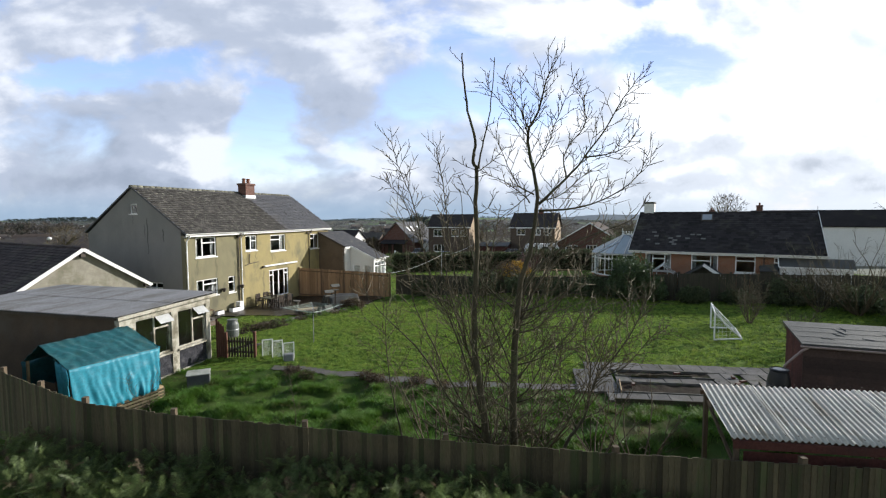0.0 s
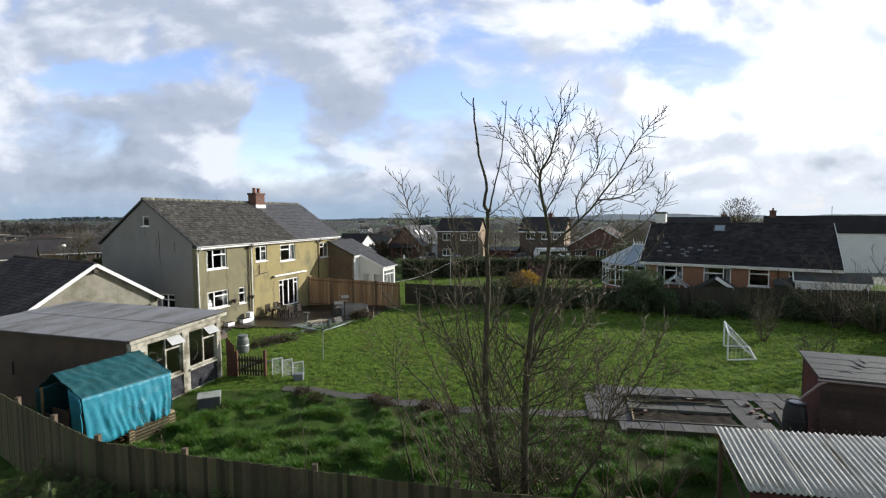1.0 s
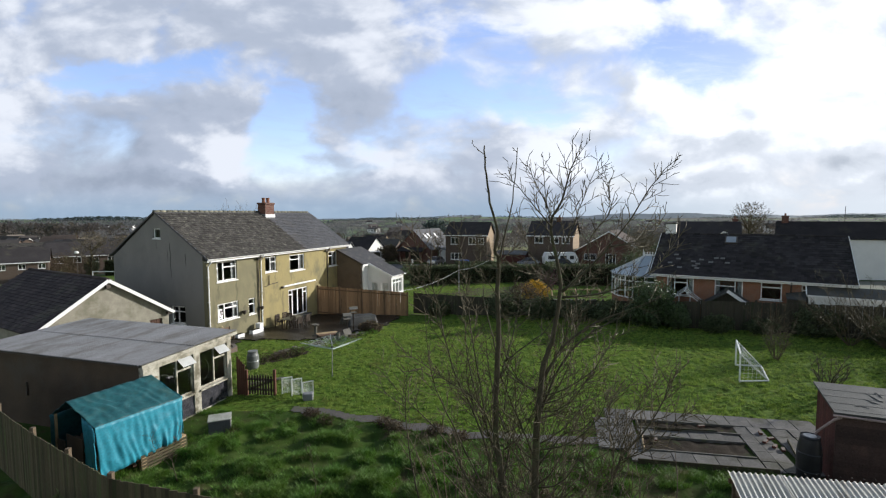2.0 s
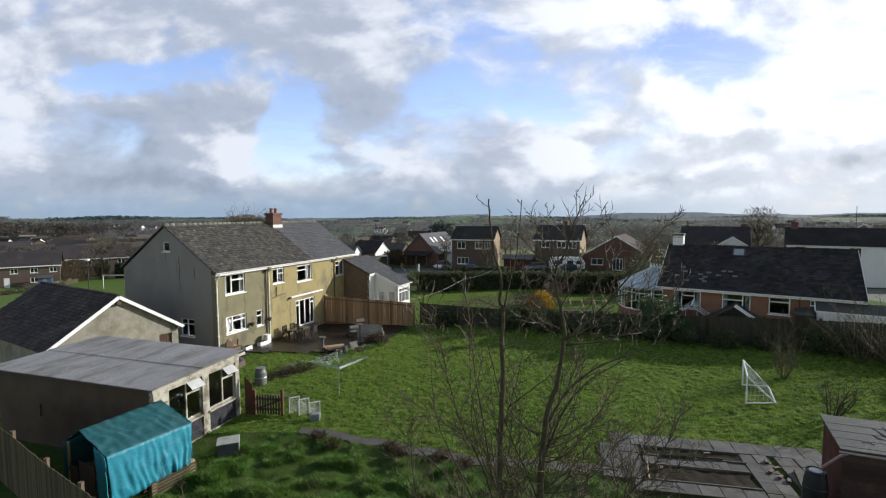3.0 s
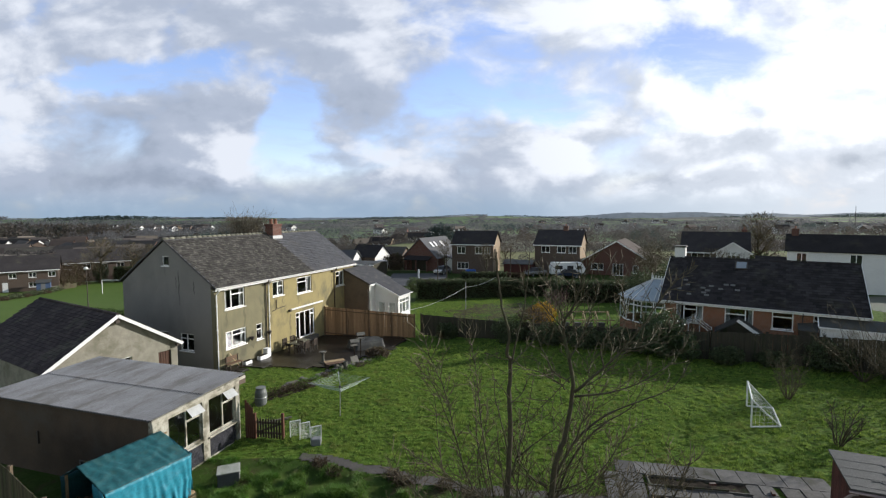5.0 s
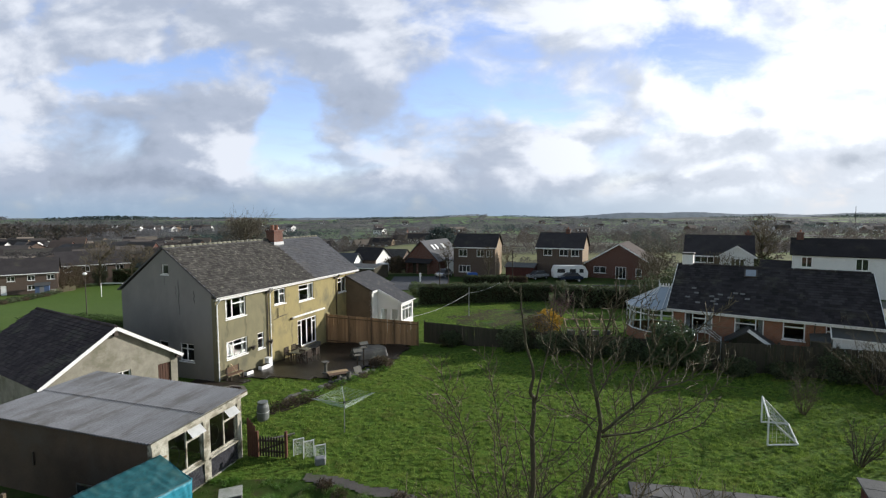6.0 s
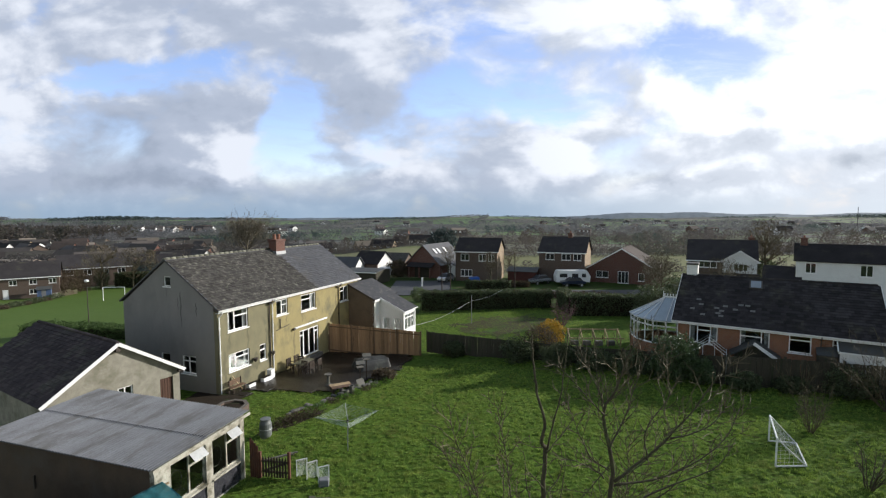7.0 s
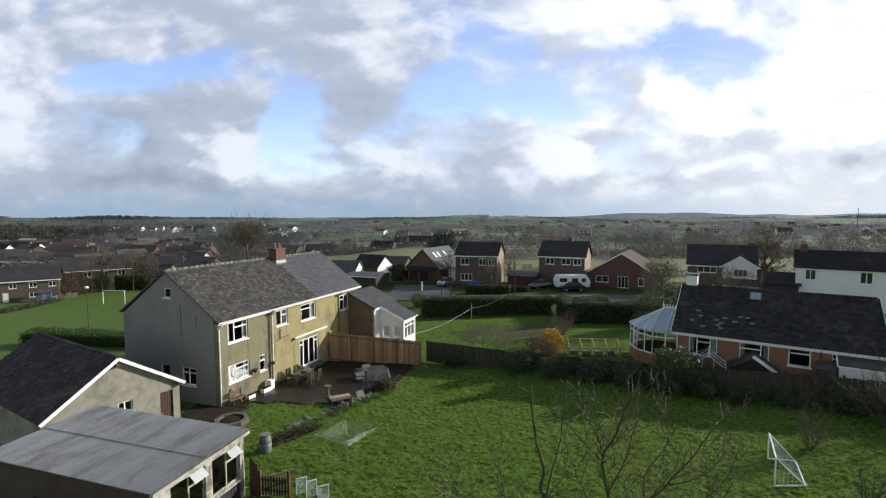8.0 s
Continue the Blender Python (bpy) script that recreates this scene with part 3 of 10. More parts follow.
def window(parent, put, x0, x1, z0, z1, bars=(), rails=(), frame_w=0.06, sill=True, mat=None, name="window", label="white plastic window frame", inset=0.06, curtain=False, unlit_room=False):
    """A window in an opening: frame with upright bars and cross rails (x0, x1, z), a pane, a sill; put as in wall_shape."""
    mat = mat or M_UPVC
    s = Shape()

    def bar(a0, a1, b0, b1, d0=inset, d1=inset + 0.07):
        s.block(put(a0, b0, d0), Vector(put(a1, b0, d0)) - Vector(put(a0, b0, d0)), Vector(put(a0, b0, d1)) - Vector(put(a0, b0, d0)), Vector(put(a0, b1, d0)) - Vector(put(a0, b0, d0)))

    w = frame_w
    for d in (inset, inset + 0.07):
        s.v += [tuple(put(x, z, d)) for x, z in ((x0, z0), (x1, z0), (x1, z1), (x0, z1), (x0 + w, z0 + w), (x1 - w, z0 + w), (x1 - w, z1 - w), (x0 + w, z1 - w))]
    for i in range(4):
        j = (i + 1) % 4
        s.f += [(i, j, 4 + j, 4 + i), (12 + i, 12 + j, 8 + j, 8 + i), (i, 8 + i, 8 + j, j), (4 + i, 4 + j, 12 + j, 12 + i)]
    win = part(name, s, mat, parent, label)
    for x in bars:
        s = Shape()
        bar(x - frame_w / 2, x + frame_w / 2, z0 + frame_w, z1 - frame_w, inset + 0.003, inset + 0.067)
        part("glazing_bar", s, mat, win)
    for a, b, z in rails:
        s = Shape()
        bar(a + 0.002, b - 0.002, z - frame_w / 2, z + frame_w / 2, inset + 0.006, inset + 0.064)
        part("glazing_bar", s, mat, win)
    g = Shape()

    def plate(sh, a0, a1, b0, b1, d0, d1):
        o = Vector(put(a0, b0, d0))
        sh.block(o, Vector(put(a1, b0, d0)) - o, Vector(put(a0, b0, d1)) - o, Vector(put(a0, b1, d0)) - o)

    plate(g, x0 + 0.03, x1 - 0.03, z0 + 0.03, z1 - 0.03, inset + 0.03, inset + 0.042)
    pane = part("pane", g, M_GLASS, win)
    pane.visible_shadow = False
    if sill:
        sl = Shape()
        plate(sl, x0 - 0.06, x1 + 0.06, z0 - 0.07, z0 - 0.004, -0.06, inset + 0.05)
        part("sill", sl, mat, win)
    # a black plate behind the pane stands in for the unlit room
    if unlit_room:
        bl = Shape()
        plate(bl, x0 + 0.02, x1 - 0.02, z0 + 0.02, z1 - 0.02, inset + 0.10, inset + 0.12)
        part("inner_blind", bl, M_DARK, win)
    if curtain:
        for a, b in ((x0 + 0.05, x0 + 0.05 + 0.16 * (x1 - x0)), (x1 - 0.05 - 0.16 * (x1 - x0), x1 - 0.05)):
            cs = Shape()
            n = 8
            for i in range(n):
                p0, p1 = a + (b - a) * i / n, a + (b - a) * (i + 1) / n
                plate(cs, p0, p1, z0 + 0.03, z1 - 0.05, inset + 0.16 + 0.02 * (i % 2), inset + 0.18 + 0.02 * (i % 2))
            part("curtain", cs, M_CURT, win)
    return win


def ss(a, b, x):
    t = min(1.0, max(0.0, (x - a) / (b - a)))
    return t * t * (3 - 2 * t)


def lerp_profile(y, table):
    for (y0, z0), (y1, z1) in zip(table, table[1:]):
        if y <= y1:
            k = ss(y0, y1, y)
            return z0 + (z1 - z0) * k
    return table[-1][1]


FAR = [(45, -0.9), (90, -1.5), (130, -2.3), (200, -4.0), (300, -6.7), (600, -12.0), (900, -15.5), (1300, -14.0), (1750, -11.0), (2600, -30.0)]


def gz(x, y):
    """The ground's height."""
    xc = max(-16.0, min(16.0, x))
    near = 0.28 + 0.02 * xc - 0.9 * ss(22, 41, y) * (1 - ss(-6, 12, x))
    far = lerp_profile(max(45, y), FAR)
    z = near + (far - near) * ss(40, 70, y)
    z -= 4.2 * ss(-15, -60, x) * ss(30, 105, y) * (1 - ss(250, 700, y))
    if y > 900:
        k = ss(900, 1600, y)
        z += k * (7.0 * noise.noise(Vector((x * 0.0024, y * 0.001, 3.1))) + 3.0 * noise.noise(Vector((x * 0.007, y * 0.002, 9.1))))
        z += k * (9.0 * math.exp(-((x - 150) / 260) ** 2) + 5.0 * ss(800, 1300, x) - 6.0 * math.exp(-((x - 620) / 160) ** 2))
    return z

def path_y(x):
    """The line of the garden path between lawn and rough grass."""
    return lerp_profile(x, [(-8, 19.0), (-6.4, 18.5), (-4.0, 17.55), (-1.9, 16.7), (0.1, 15.95), (4.0, 15.3), (30, 13.0)]) if x > -8 else 19.0


def ground_z(x, y):
    """The ground's height with the tussocks of the rough grass and the lawn's small bumps."""
    z = gz(x, y)
    if not (-24 < x < 24 and 6 < y < 44):
        return z
    off = y - path_y(x)
    rough = ss(-0.4, -1.3, off) * (1.0 - ss(3.0, 4.5, x) * ss(12.0, 12.8, y)) * (1.0 - ss(-6.5, -8.5, x) * ss(16.5, 18.0, y))
    lawn = ss(0.3, 0.8, off)
    n1, n2, n3 = (noise.noise(Vector((x * f, y * f * 1.25, o))) for f, o in ((0.9, 0.5), (1.9, 4.5), (3.6, 1.5)))
    return z + rough * (0.13 * n1 + 0.17 * n2 + 0.06 * n3) + lawn * (0.03 * n1 + 0.03 * n2 + 0.05 * noise.noise(Vector((x * 4.2, y * 5.6, 8.0))))


# ---- ground ----
def axis_steps(fine0, fine1, step, far0, far1, grow=1.16):
    xs = list(np.arange(fine0, fine1 + 1e-6, step))
    d, x = step, fine0
    while x > far0:
        d *= grow
        x -= d
        xs.insert(0, x)
    d, x = step, xs[-1]
    while x < far1:
        d *= grow
        x += d
        xs.append(x)
    return xs


def pale_field(x, y):
    """The long pale pasture behind the cottages."""
    return 120 < y < 234 and -0.32 * y < x < 0.03 * y


def build_ground():
    xs, ys = axis_steps(-14, 24, 0.13, -4200, 4200, 1.13), axis_steps(7.6, 37, 0.13, -400, 4600, 1.10)
    vs = []
    for y in ys:
        for x in xs:
            z = ground_z(x, y)
            vs.append((x, y, z))
    n = len(xs)
    fs = [(j * n + i, j * n + i + 1, (j + 1) * n + i + 1, (j + 1) * n + i) for j in range(len(ys) - 1) for i in range(n - 1)]
    s = Shape()
    s.v, s.f = vs, fs
    me = s.mesh("ground", M_LAWN, True)
    me.materials.append(M_ROUGH)
    me.materials.append(M_LAND)
    me.materials.append(M_PALEF)
    me.materials.append(M_FIELD)
    for p in me.polygons:
        x, y, _ = p.center
        if 96 < y < 156 and -30 < x < 110 or pale_field(x, y):
            p.material_index = 3
        elif 20 < y < 119 - 0.4 * max(0, -77 - x) and -90 < x < -24:
            p.material_index = 4
        elif 58 < y < 97 and -30 < x < 70:
            p.material_index = 1
        elif y > 58 or abs(x) > 40 or y < -60:
            p.material_index = 2
        elif y < path_y(x) - 0.3 and -24 < x < 30:
            p.material_index = 1
    return tagged(new("ground", me), "green lawn and rough grass with fields beyond", "ground", kind="structure")


def land_material():
    """Far farmland: a patchwork of fields, hedges and bare woods."""
    mat = bpy.data.materials.new("farmland")
    mat.use_nodes = True
    nt = mat.node_tree
    p = nt.nodes["Principled BSDF"]
    p.inputs["Roughness"].default_value, p.inputs["Specular IOR Level"].default_value = 0.95, 0.1
    geo = nt.nodes.new("ShaderNodeNewGeometry")
    mp = nt.nodes.new("ShaderNodeMapping")
    mp.inputs["Scale"].default_value = (0.010, 0.0062, 0.0)
    nt.links.new(geo.outputs["Position"], mp.inputs[0])
    vor = nt.nodes.new("ShaderNodeTexVoronoi")
    vor.inputs["Scale"].default_value = 1.0
    nt.links.new(mp.outputs[0], vor.inputs["Vector"])
    sep = nt.nodes.new("ShaderNodeSeparateColor")
    nt.links.new(vor.outputs["Color"], sep.inputs[0])
    ramp = nt.nodes.new("ShaderNodeValToRGB")
    ramp.color_ramp.interpolation = "CONSTANT"
    el = ramp.color_ramp.elements
    # Field colours paled and greyed, distance haze put into them.
    el[0].position, el[0].color = 0.0, (0.14, 0.20, 0.10, 1)
    el[1].position, el[1].color = 0.22, (0.16, 0.20, 0.12, 1)
    for pos, c in ((0.34, (0.18, 0.18, 0.13, 1)), (0.48, (0.125, 0.122, 0.115, 1)), (0.64, (0.18, 0.26, 0.11, 1)), (0.80, (0.15, 0.145, 0.13, 1))):
        e = el.new(pos)
        e.color = c
    nt.links.new(sep.outputs[0], ramp.inputs[0])
    edge = nt.nodes.new("ShaderNodeTexVoronoi")
    edge.feature = "DISTANCE_TO_EDGE"
    edge.inputs["Scale"].default_value = 1.0
    nt.links.new(mp.outputs[0], edge.inputs["Vector"])
    nz = nt.nodes.new("ShaderNodeTexNoise")
    nz.inputs["Scale"].default_value, nz.inputs["Detail"].default_value = 0.05, 8.0
    nt.links.new(geo.outputs["Position"], nz.inputs["Vector"])
    mr = nt.nodes.new("ShaderNodeMapRange")
    nt.links.new(edge.outputs["Distance"], mr.inputs[0])
    mr.inputs[1].default_value, mr.inputs[2].default_value, mr.inputs[3].default_value, mr.inputs[4].default_value = 0.02, 0.05, 1.0, 0.0
    mx = nt.nodes.new("ShaderNodeMix")
    mx.data_type = "RGBA"
    nt.links.new(mr.outputs[0], mx.inputs[0])
    nt.links.new(ramp.outputs[0], mx.inputs[6])
    mx.inputs[7].default_value = (0.05, 0.056, 0.046, 1)
    mul = nt.nodes.new("ShaderNodeMix")
    mul.data_type, mul.blend_type = "RGBA", "MULTIPLY"
    mul.inputs[0].default_value = 0.5
    nt.links.new(mx.outputs[2], mul.inputs[6])
    nt.links.new(nz.outputs["Color"], mul.inputs[7])
    nt.links.new(mul.outputs[2], p.inputs["Base Color"])
    return mat


M_LAND = land_material()
M_PALEF = material("pale_winter_pasture", (0.15, 0.165, 0.07), (0.185, 0.175, 0.095), 0.08, 0.95, 0.3, 2.0, (0.11, 0.14, 0.05), 0.03, 0.4, spec=0.1)
build_ground()


def draped(name, outline_fn, x0, x1, y0, y1, step, mat, lift, label, category, kind="structure"):
    """A thin sheet that follows the ground where outline_fn(x, y) is true."""
    s = Shape()
    nx, ny = int((x1 - x0) / step), int((y1 - y0) / step)
    idx = {}

    def vert(i, j):
        if (i, j) not in idx:
            x, y = x0 + i * step, y0 + j * step
            idx[(i, j)] = len(s.v)
            s.v.append((x, y, gz(x, y) + lift))
        return idx[(i, j)]

    for i in range(nx):
        for j in range(ny):
            if outline_fn(x0 + (i + 0.5) * step, y0 + (j + 0.5) * step):
                s.f.append((vert(i, j), vert(i + 1, j), vert(i + 1, j + 1), vert(i, j + 1)))
    ob = part(name, s, mat)
    return tagged(ob, label, category, kind=kind)


# local frames: x along the front, y into the thing, z up
def at(x, y, z, ang):
    return pose(x, y, z, 0, 0, ang)


HOUSE = at(-16.28, 30.96, -0.38, 68.5)
HOUSE_INV = HOUSE.inverted()


def in_patio(x, y):
    p = HOUSE_INV @ Vector((x, y, 0))
    e = 0.18 * noise.noise(Vector((x * 1.3, y * 1.3, 0)))
    lim = lerp_profile(p.x, [(0.9, 0.0), (1.7, -2.1), (2.3, -5.2), (3.0, -6.6), (5.0, -7.2), (8.5, -8.2), (11.5, -7.9), (13.2, -7.4)])
    if -2.2 < p.x <= 0.9 and -2.0 + e < p.y < 1.8 and (p.x < -0.05 or p.y < 0):
        return True
    return 0.9 < p.x < 11.7 - 0.165 * p.y and lim + e < p.y < 0.05


M_PATH = material("worn_path", (0.095, 0.082, 0.07), (0.062, 0.054, 0.046), 2.0, 0.6, 0.4, 20.0, (0.06, 0.07, 0.03), 1.2, 0.5)
draped("patio_base", in_patio, -18, -2, 26, 46, 0.12, M_SOIL, 0.05, "wet dark soil and mortar under the patio slabs", "patio")
draped("garden_path", lambda x, y: abs(y - path_y(x) - 0.1 * noise.noise(Vector((x, 0, 0)))) < 0.26 and -7.2 < x < 4.2, -7.4, 4.4, 14.5, 20, 0.12, M_PATH, 0.035,
       "narrow grey concrete garden path with worn edges", "path")
draped("flower_border", lambda x, y: abs(y - (26.1 + 1.03 * (x + 9.9) + 0.2 * math.sin(x * 2))) < 0.45 and -11.3 < x < -8.6, -11.5, -8, 23, 29, 0.15, M_SOIL, 0.03, "bare soil flower border with dead stalks", "flower bed")
draped("road", lambda x, y: abs(y - (75.5 - 0.03 * x + 2.0 * ss(0, -30, x))) < 3.0 and -38 < x < 80, -60, 80, 64, 84, 1.0, M_TAR, 0.10, "grey tarmac village road", "road")
draped("driveway", lambda x, y: -16 < x < 2 and 77 < y < 90 and abs(x + 6.0) < 5.5, -16, 2, 76, 91, 1.0, M_TAR, 0.09, "tarmac driveway in front of a garage", "driveway")


# ---- buildings ----
def tile_roof(parent, o, u, v, width, length, tw, th, mat, singles=0, start=0, name="tile", second=None, split=1e9, lift=0.02, skip=None):
    """Overlapping tiles on a roof plane from the lower corner o along u (eaves) and v (up the slope). The first rows up to a count are pieces of their own."""
    o, u, v = Vector(o), Vector(u).normalized(), Vector(v).normalized()
    nrm = u.cross(v).normalized()
    rows, cols = int(length / th), int(width / tw)
    joined, joined2 = Shape(), Shape()
    rng = random.Random(5)
    one = {}
    made = 0
    for r in range(rows):
        off = 0.5 * tw * (r % 2)
        for c in range(cols):
            x, y = c * tw + off, r * th
            w = min(tw, width - x) * 0.975
            if w < tw * 0.3 or (skip and skip(x, y)):
                continue
            m = second if (second and x > split) else mat
            lift_r = lift + rng.uniform(0, 0.012)
            a = o + u * x + v * y + nrm * lift_r
            along = v * (th * 1.2) - nrm * (lift + 0.004)
            side = u * w + nrm * rng.uniform(-0.004, 0.004)
            if start <= x and made < singles and w > tw * 0.9:
                if m.name not in one:
                    one[m.name] = Shape().block((0, 0, 0), (tw * 0.975, 0, 0), (0, th * 1.2, -(lift + 0.004)), (0, 0, 0.016)).mesh(name, m)
                ob = new(name, one[m.name])
                ob.parent = parent
                ob.matrix_basis = Matrix.Translation(a) @ Matrix((u, v, nrm)).transposed().to_4x4()
                made += 1
            else:
                (joined2 if m is second else joined).block(a, side, along, nrm * 0.016)
    if joined.v:
        part("tiling", joined, mat, parent, kind="stuff")
    if joined2.v:
        part("tiling", joined2, second, parent, kind="stuff")


def gutter(parent, p, q, mat, r=0.06, name="gutter"):
    p, q = Vector(p), Vector(q)
    s = Shape()
    d = (q - p).normalized()
    side = d.cross(Vector((0, 0, 1))).normalized()
    n = 6
    for end in (p, q):
        for k in range(n + 1):
            a = math.pi * k / n
            s.v.append(tuple(end + side * r * math.cos(a) - Vector((0, 0, 1)) * r * math.sin(a)))
        for k in range(n + 1):
            a = math.pi * (n - k) / n
            s.v.append(tuple(end + side * (r - 0.012) * math.cos(a) - Vector((0, 0, 1)) * (r - 0.012) * math.sin(a)))
    k = 2 * (n + 1)
    s.f = [(i, (i + 1) % k, k + (i + 1) % k, k + i) for i in range(k)] + [tuple(range(k - 1, -1, -1)), tuple(range(k, 2 * k))]
    return part(name, s, mat, parent)


def front(x, z, d):
    return (x, d, z)


def build_house():
    h = thing("semi_detached_house", "two-storey roughcast house, half cream half weathered grey, mossy tiled roof", "house", HOUSE)
    L, D, EZ, RZ, RY = 16.6, 8.6, 5.30, 8.55, 4.35
    k = (RZ - 5.45) / (RY + 0.25)
    ups = [(0.85, 2.62, 3.82, 5.16, True), (5.42, 6.66, 3.95, 5.10, False), (8.24, 10.12, 3.72, 5.04, True), (13.66, 15.0, 3.58, 4.92, False)]
    low = [(0.82, 2.66, 1.16, 2.32), (3.64, 4.26, 1.10, 2.26)]
    door = (8.00, 10.42, 0.02, 2.24)
    split = 4.70
    holes = [(a, b, c, d) for a, b, c, d, _ in ups] + low + [door]
    part("wall", wall_shape([(0, -0.6), (split, -0.6), (split, EZ), (0, EZ)], [w for w in holes if w[1] < split], front, 0.28), M_DULL, h, "weathered grey-green roughcast front wall")
    part("wall", wall_shape([(split, -0.6), (L, -0.6), (L, EZ), (split, EZ)], [w for w in holes if w[0] > split], front, 0.28), M_CREAM, h, "cream yellow roughcast front wall")

    def gable(y, z, d):
        return (d, y, z)

    outline = [(0.28, -0.6), (D, -0.6), (D, 5.62 - 0.2), (RY, RZ - 0.14), (0.28, 5.62 + 0.05)]
    gw = [(3.96, 4.59, 6.72, 7.38), (1.95, 3.2, 1.02, 2.22), (4.28, 5.14, 1.3, 2.2)]
    part("wall", wall_shape(outline, gw, gable, 0.28), M_GREYR, h, "plain grey roughcast gable wall in shade")
    part("wall", wall_shape(outline, [], lambda y, z, d: (L - d, y, z), 0.28), M_CREAM, h)
    part("wall", wall_shape([(0.28, -0.6), (L - 0.28, -0.6), (L - 0.28, EZ), (0.28, EZ)], [], lambda x, z, d: (x, D - d, z), 0.28), M_GREYR, h)
    part("upper_floor", Shape().box(0.3, L - 0.3, 0.3, D - 0.3, 2.55, 2.75), M_DARK, h)
    part("ground_floor", Shape().box(0.3, L - 0.3, 0.3, D - 0.3, -0.5, 0.0), M_DARK, h)
    part("party_wall", Shape().box(split - 0.1, split + 0.1, 0.3, D - 0.3, 0.01, 5.2), M_DARK, h)
    for i, (a, b, c, d, two) in enumerate(ups):
        xm = a + (b - a) * (0.34 if i == 0 else 0.66 if i == 2 else 0.5)
        rails = [(xm, b - 0.06, d - 0.4)] if i == 0 else [(a + 0.06, xm, d - 0.4)] if i == 2 else [(xm, b - 0.06, d - 0.42)] if i == 1 else [(a + 0.06, xm, d - 0.4)]
        window(h, front, a, b, c, d, [xm], rails, 0.075, curtain=True)
    a, b, c, d = low[0]
    window(h, front, a, b, c, d, [a + 0.34 * (b - a)], [(a + 0.34 * (b - a), b - 0.06, d - 0.36)], 0.075, curtain=True)
    a, b, c, d = low[1]
    window(h, front, a, b, c, d, [], [(a + 0.06, b - 0.06, d - 0.42)], 0.075)
    window(h, gable, *gw[0], (), (), 0.06)
    window(h, gable, *gw[1], [2.6], [(1.98, 2.6, 1.85), (2.6, 3.15, 1.85)], 0.07)
    window(h, gable, *gw[2], (), (), 0.07)
    # damp streaks down the gable below the small window
    rng = random.Random(14)
    for y0, zt, zb, wd in ((3.1, 6.45, 4.1, 0.10), (3.35, 6.0, 5.2, 0.06), (1.75, 5.75, 4.9, 0.10), (4.35, 6.6, 6.0, 0.05)):
        st = Shape()
        n = 14
        for q in range(n + 1):
            z = zt + (zb - zt) * q / n
            hw = wd * (0.35 + 0.65 * math.sin(math.pi * (0.1 + 0.85 * q / n))) * rng.uniform(0.6, 1.2) / 2
            c0 = y0 + 0.03 * math.sin(q * 0.9)
            st.v += [(-0.004, c0 - hw, z), (-0.004, c0 + hw, z)]
        st.f = [(2 * q, 2 * q + 1, 2 * q + 3, 2 * q + 2) for q in range(n)]
        part("damp_stain", st, M_DAMP, h, "dark damp streak on the render")
    # dark run-off streaks below sills; beside the downpipes they paint in shadow
    for x0, zt, zb, wd in ((0.95, 3.72, 2.7, 0.16), (2.55, 3.72, 2.3, 0.22), (4.35, 3.4, 1.9, 0.30), (5.15, 3.6, 2.0, 0.34), (5.6, 3.85, 2.9, 0.18), (6.5, 3.85, 3.1, 0.14), (3.3, 1.9, 0.6, 0.5), (0.5, 2.6, 0.4, 0.3), (7.3, 2.3, 0.5, 0.25), (8.4, 3.6, 2.9, 0.16), (13.0, 4.6, 2.9, 0.25), (4.9, 1.6, 0.2, 0.5), (1.6, 1.0, 0.2, 0.6)):
        st = Shape()
        n = 12
        for q in range(n + 1):
            z = zt + (zb - zt) * q / n
            hw = wd * math.sin(math.pi * (0.12 + 0.8 * q / n)) * rng.uniform(0.55, 1.2) / 2
            c0 = x0 + 0.05 * math.sin(q * 0.8 + x0)
            st.v += [(c0 - hw, -0.004, z), (c0 + hw, -0.004, z)]
        st.f = [(2 * q, 2 * q + 1, 2 * q + 3, 2 * q + 2) for q in range(n)]
        part("damp_stain", st, M_DAMPC if x0 > split else M_DAMPG, h, "faint streak on the roughcast, damp and painted pipe shadow")
    # glazed double doors with side lights
    a, b, c, d = door
    xs = [a + 0.52, a + 1.2, b - 0.52]
    window(h, front, a, b, c, d, xs, [(a + 0.06, a + 0.52, d - 0.42), (b - 0.52, b - 0.06, d - 0.42)], 0.10, sill=False, name="french_doors", label="white glazed double doors with side lights")
    part("door_step", Shape().box(a - 0.1, b + 0.1, -0.35, -0.005, -0.35, -0.01, 0.02), M_CONC, h)
    # roof
    s = Shape()
    e0, e1 = -0.12, L + 0.12
    s.slab([(e0, -0.28, 5.43), (e1, -0.28, 5.43), (e1, RY, RZ), (e0, RY, RZ)], 0.09)
    s.slab([(e1, D + 0.28, RZ - (D + 0.28 - RY) * k), (e0, D + 0.28, RZ - (D + 0.28 - RY) * k), (e0, RY, RZ), (e1, RY, RZ)], 0.09)
    part("roof", s, M_TILEC, h)
    slope = Vector((0, RY + 0.28, RZ - 5.43))
    tile_roof(h, (e0 - 0.02, -0.33, 5.43 - 0.034), (1, 0, 0), slope, e1 - e0 + 0.04, slope.length + 0.02, 0.30, 0.235, M_TILE, 300, 0, "roof_tile", M_TILEC, 9.9, lift=0.036)
    rt = Shape().tube([(0, 0, 0), (0.44, 0, 0)], [0.105, 0.115], 8).mesh("ridge_tile", M_RIDGE, True)
    for i in range(int((e1 - e0) / 0.45)):
        ob = new("ridge_tile", rt)
        ob.parent = h
        ob.matrix_basis = pose(e0 + i * 0.45, RY, RZ - 0.035, 0, -1.2, 0)
    gutter(h, (e0, -0.36, 5.42), (split, -0.36, 5.42), M_UPVC)
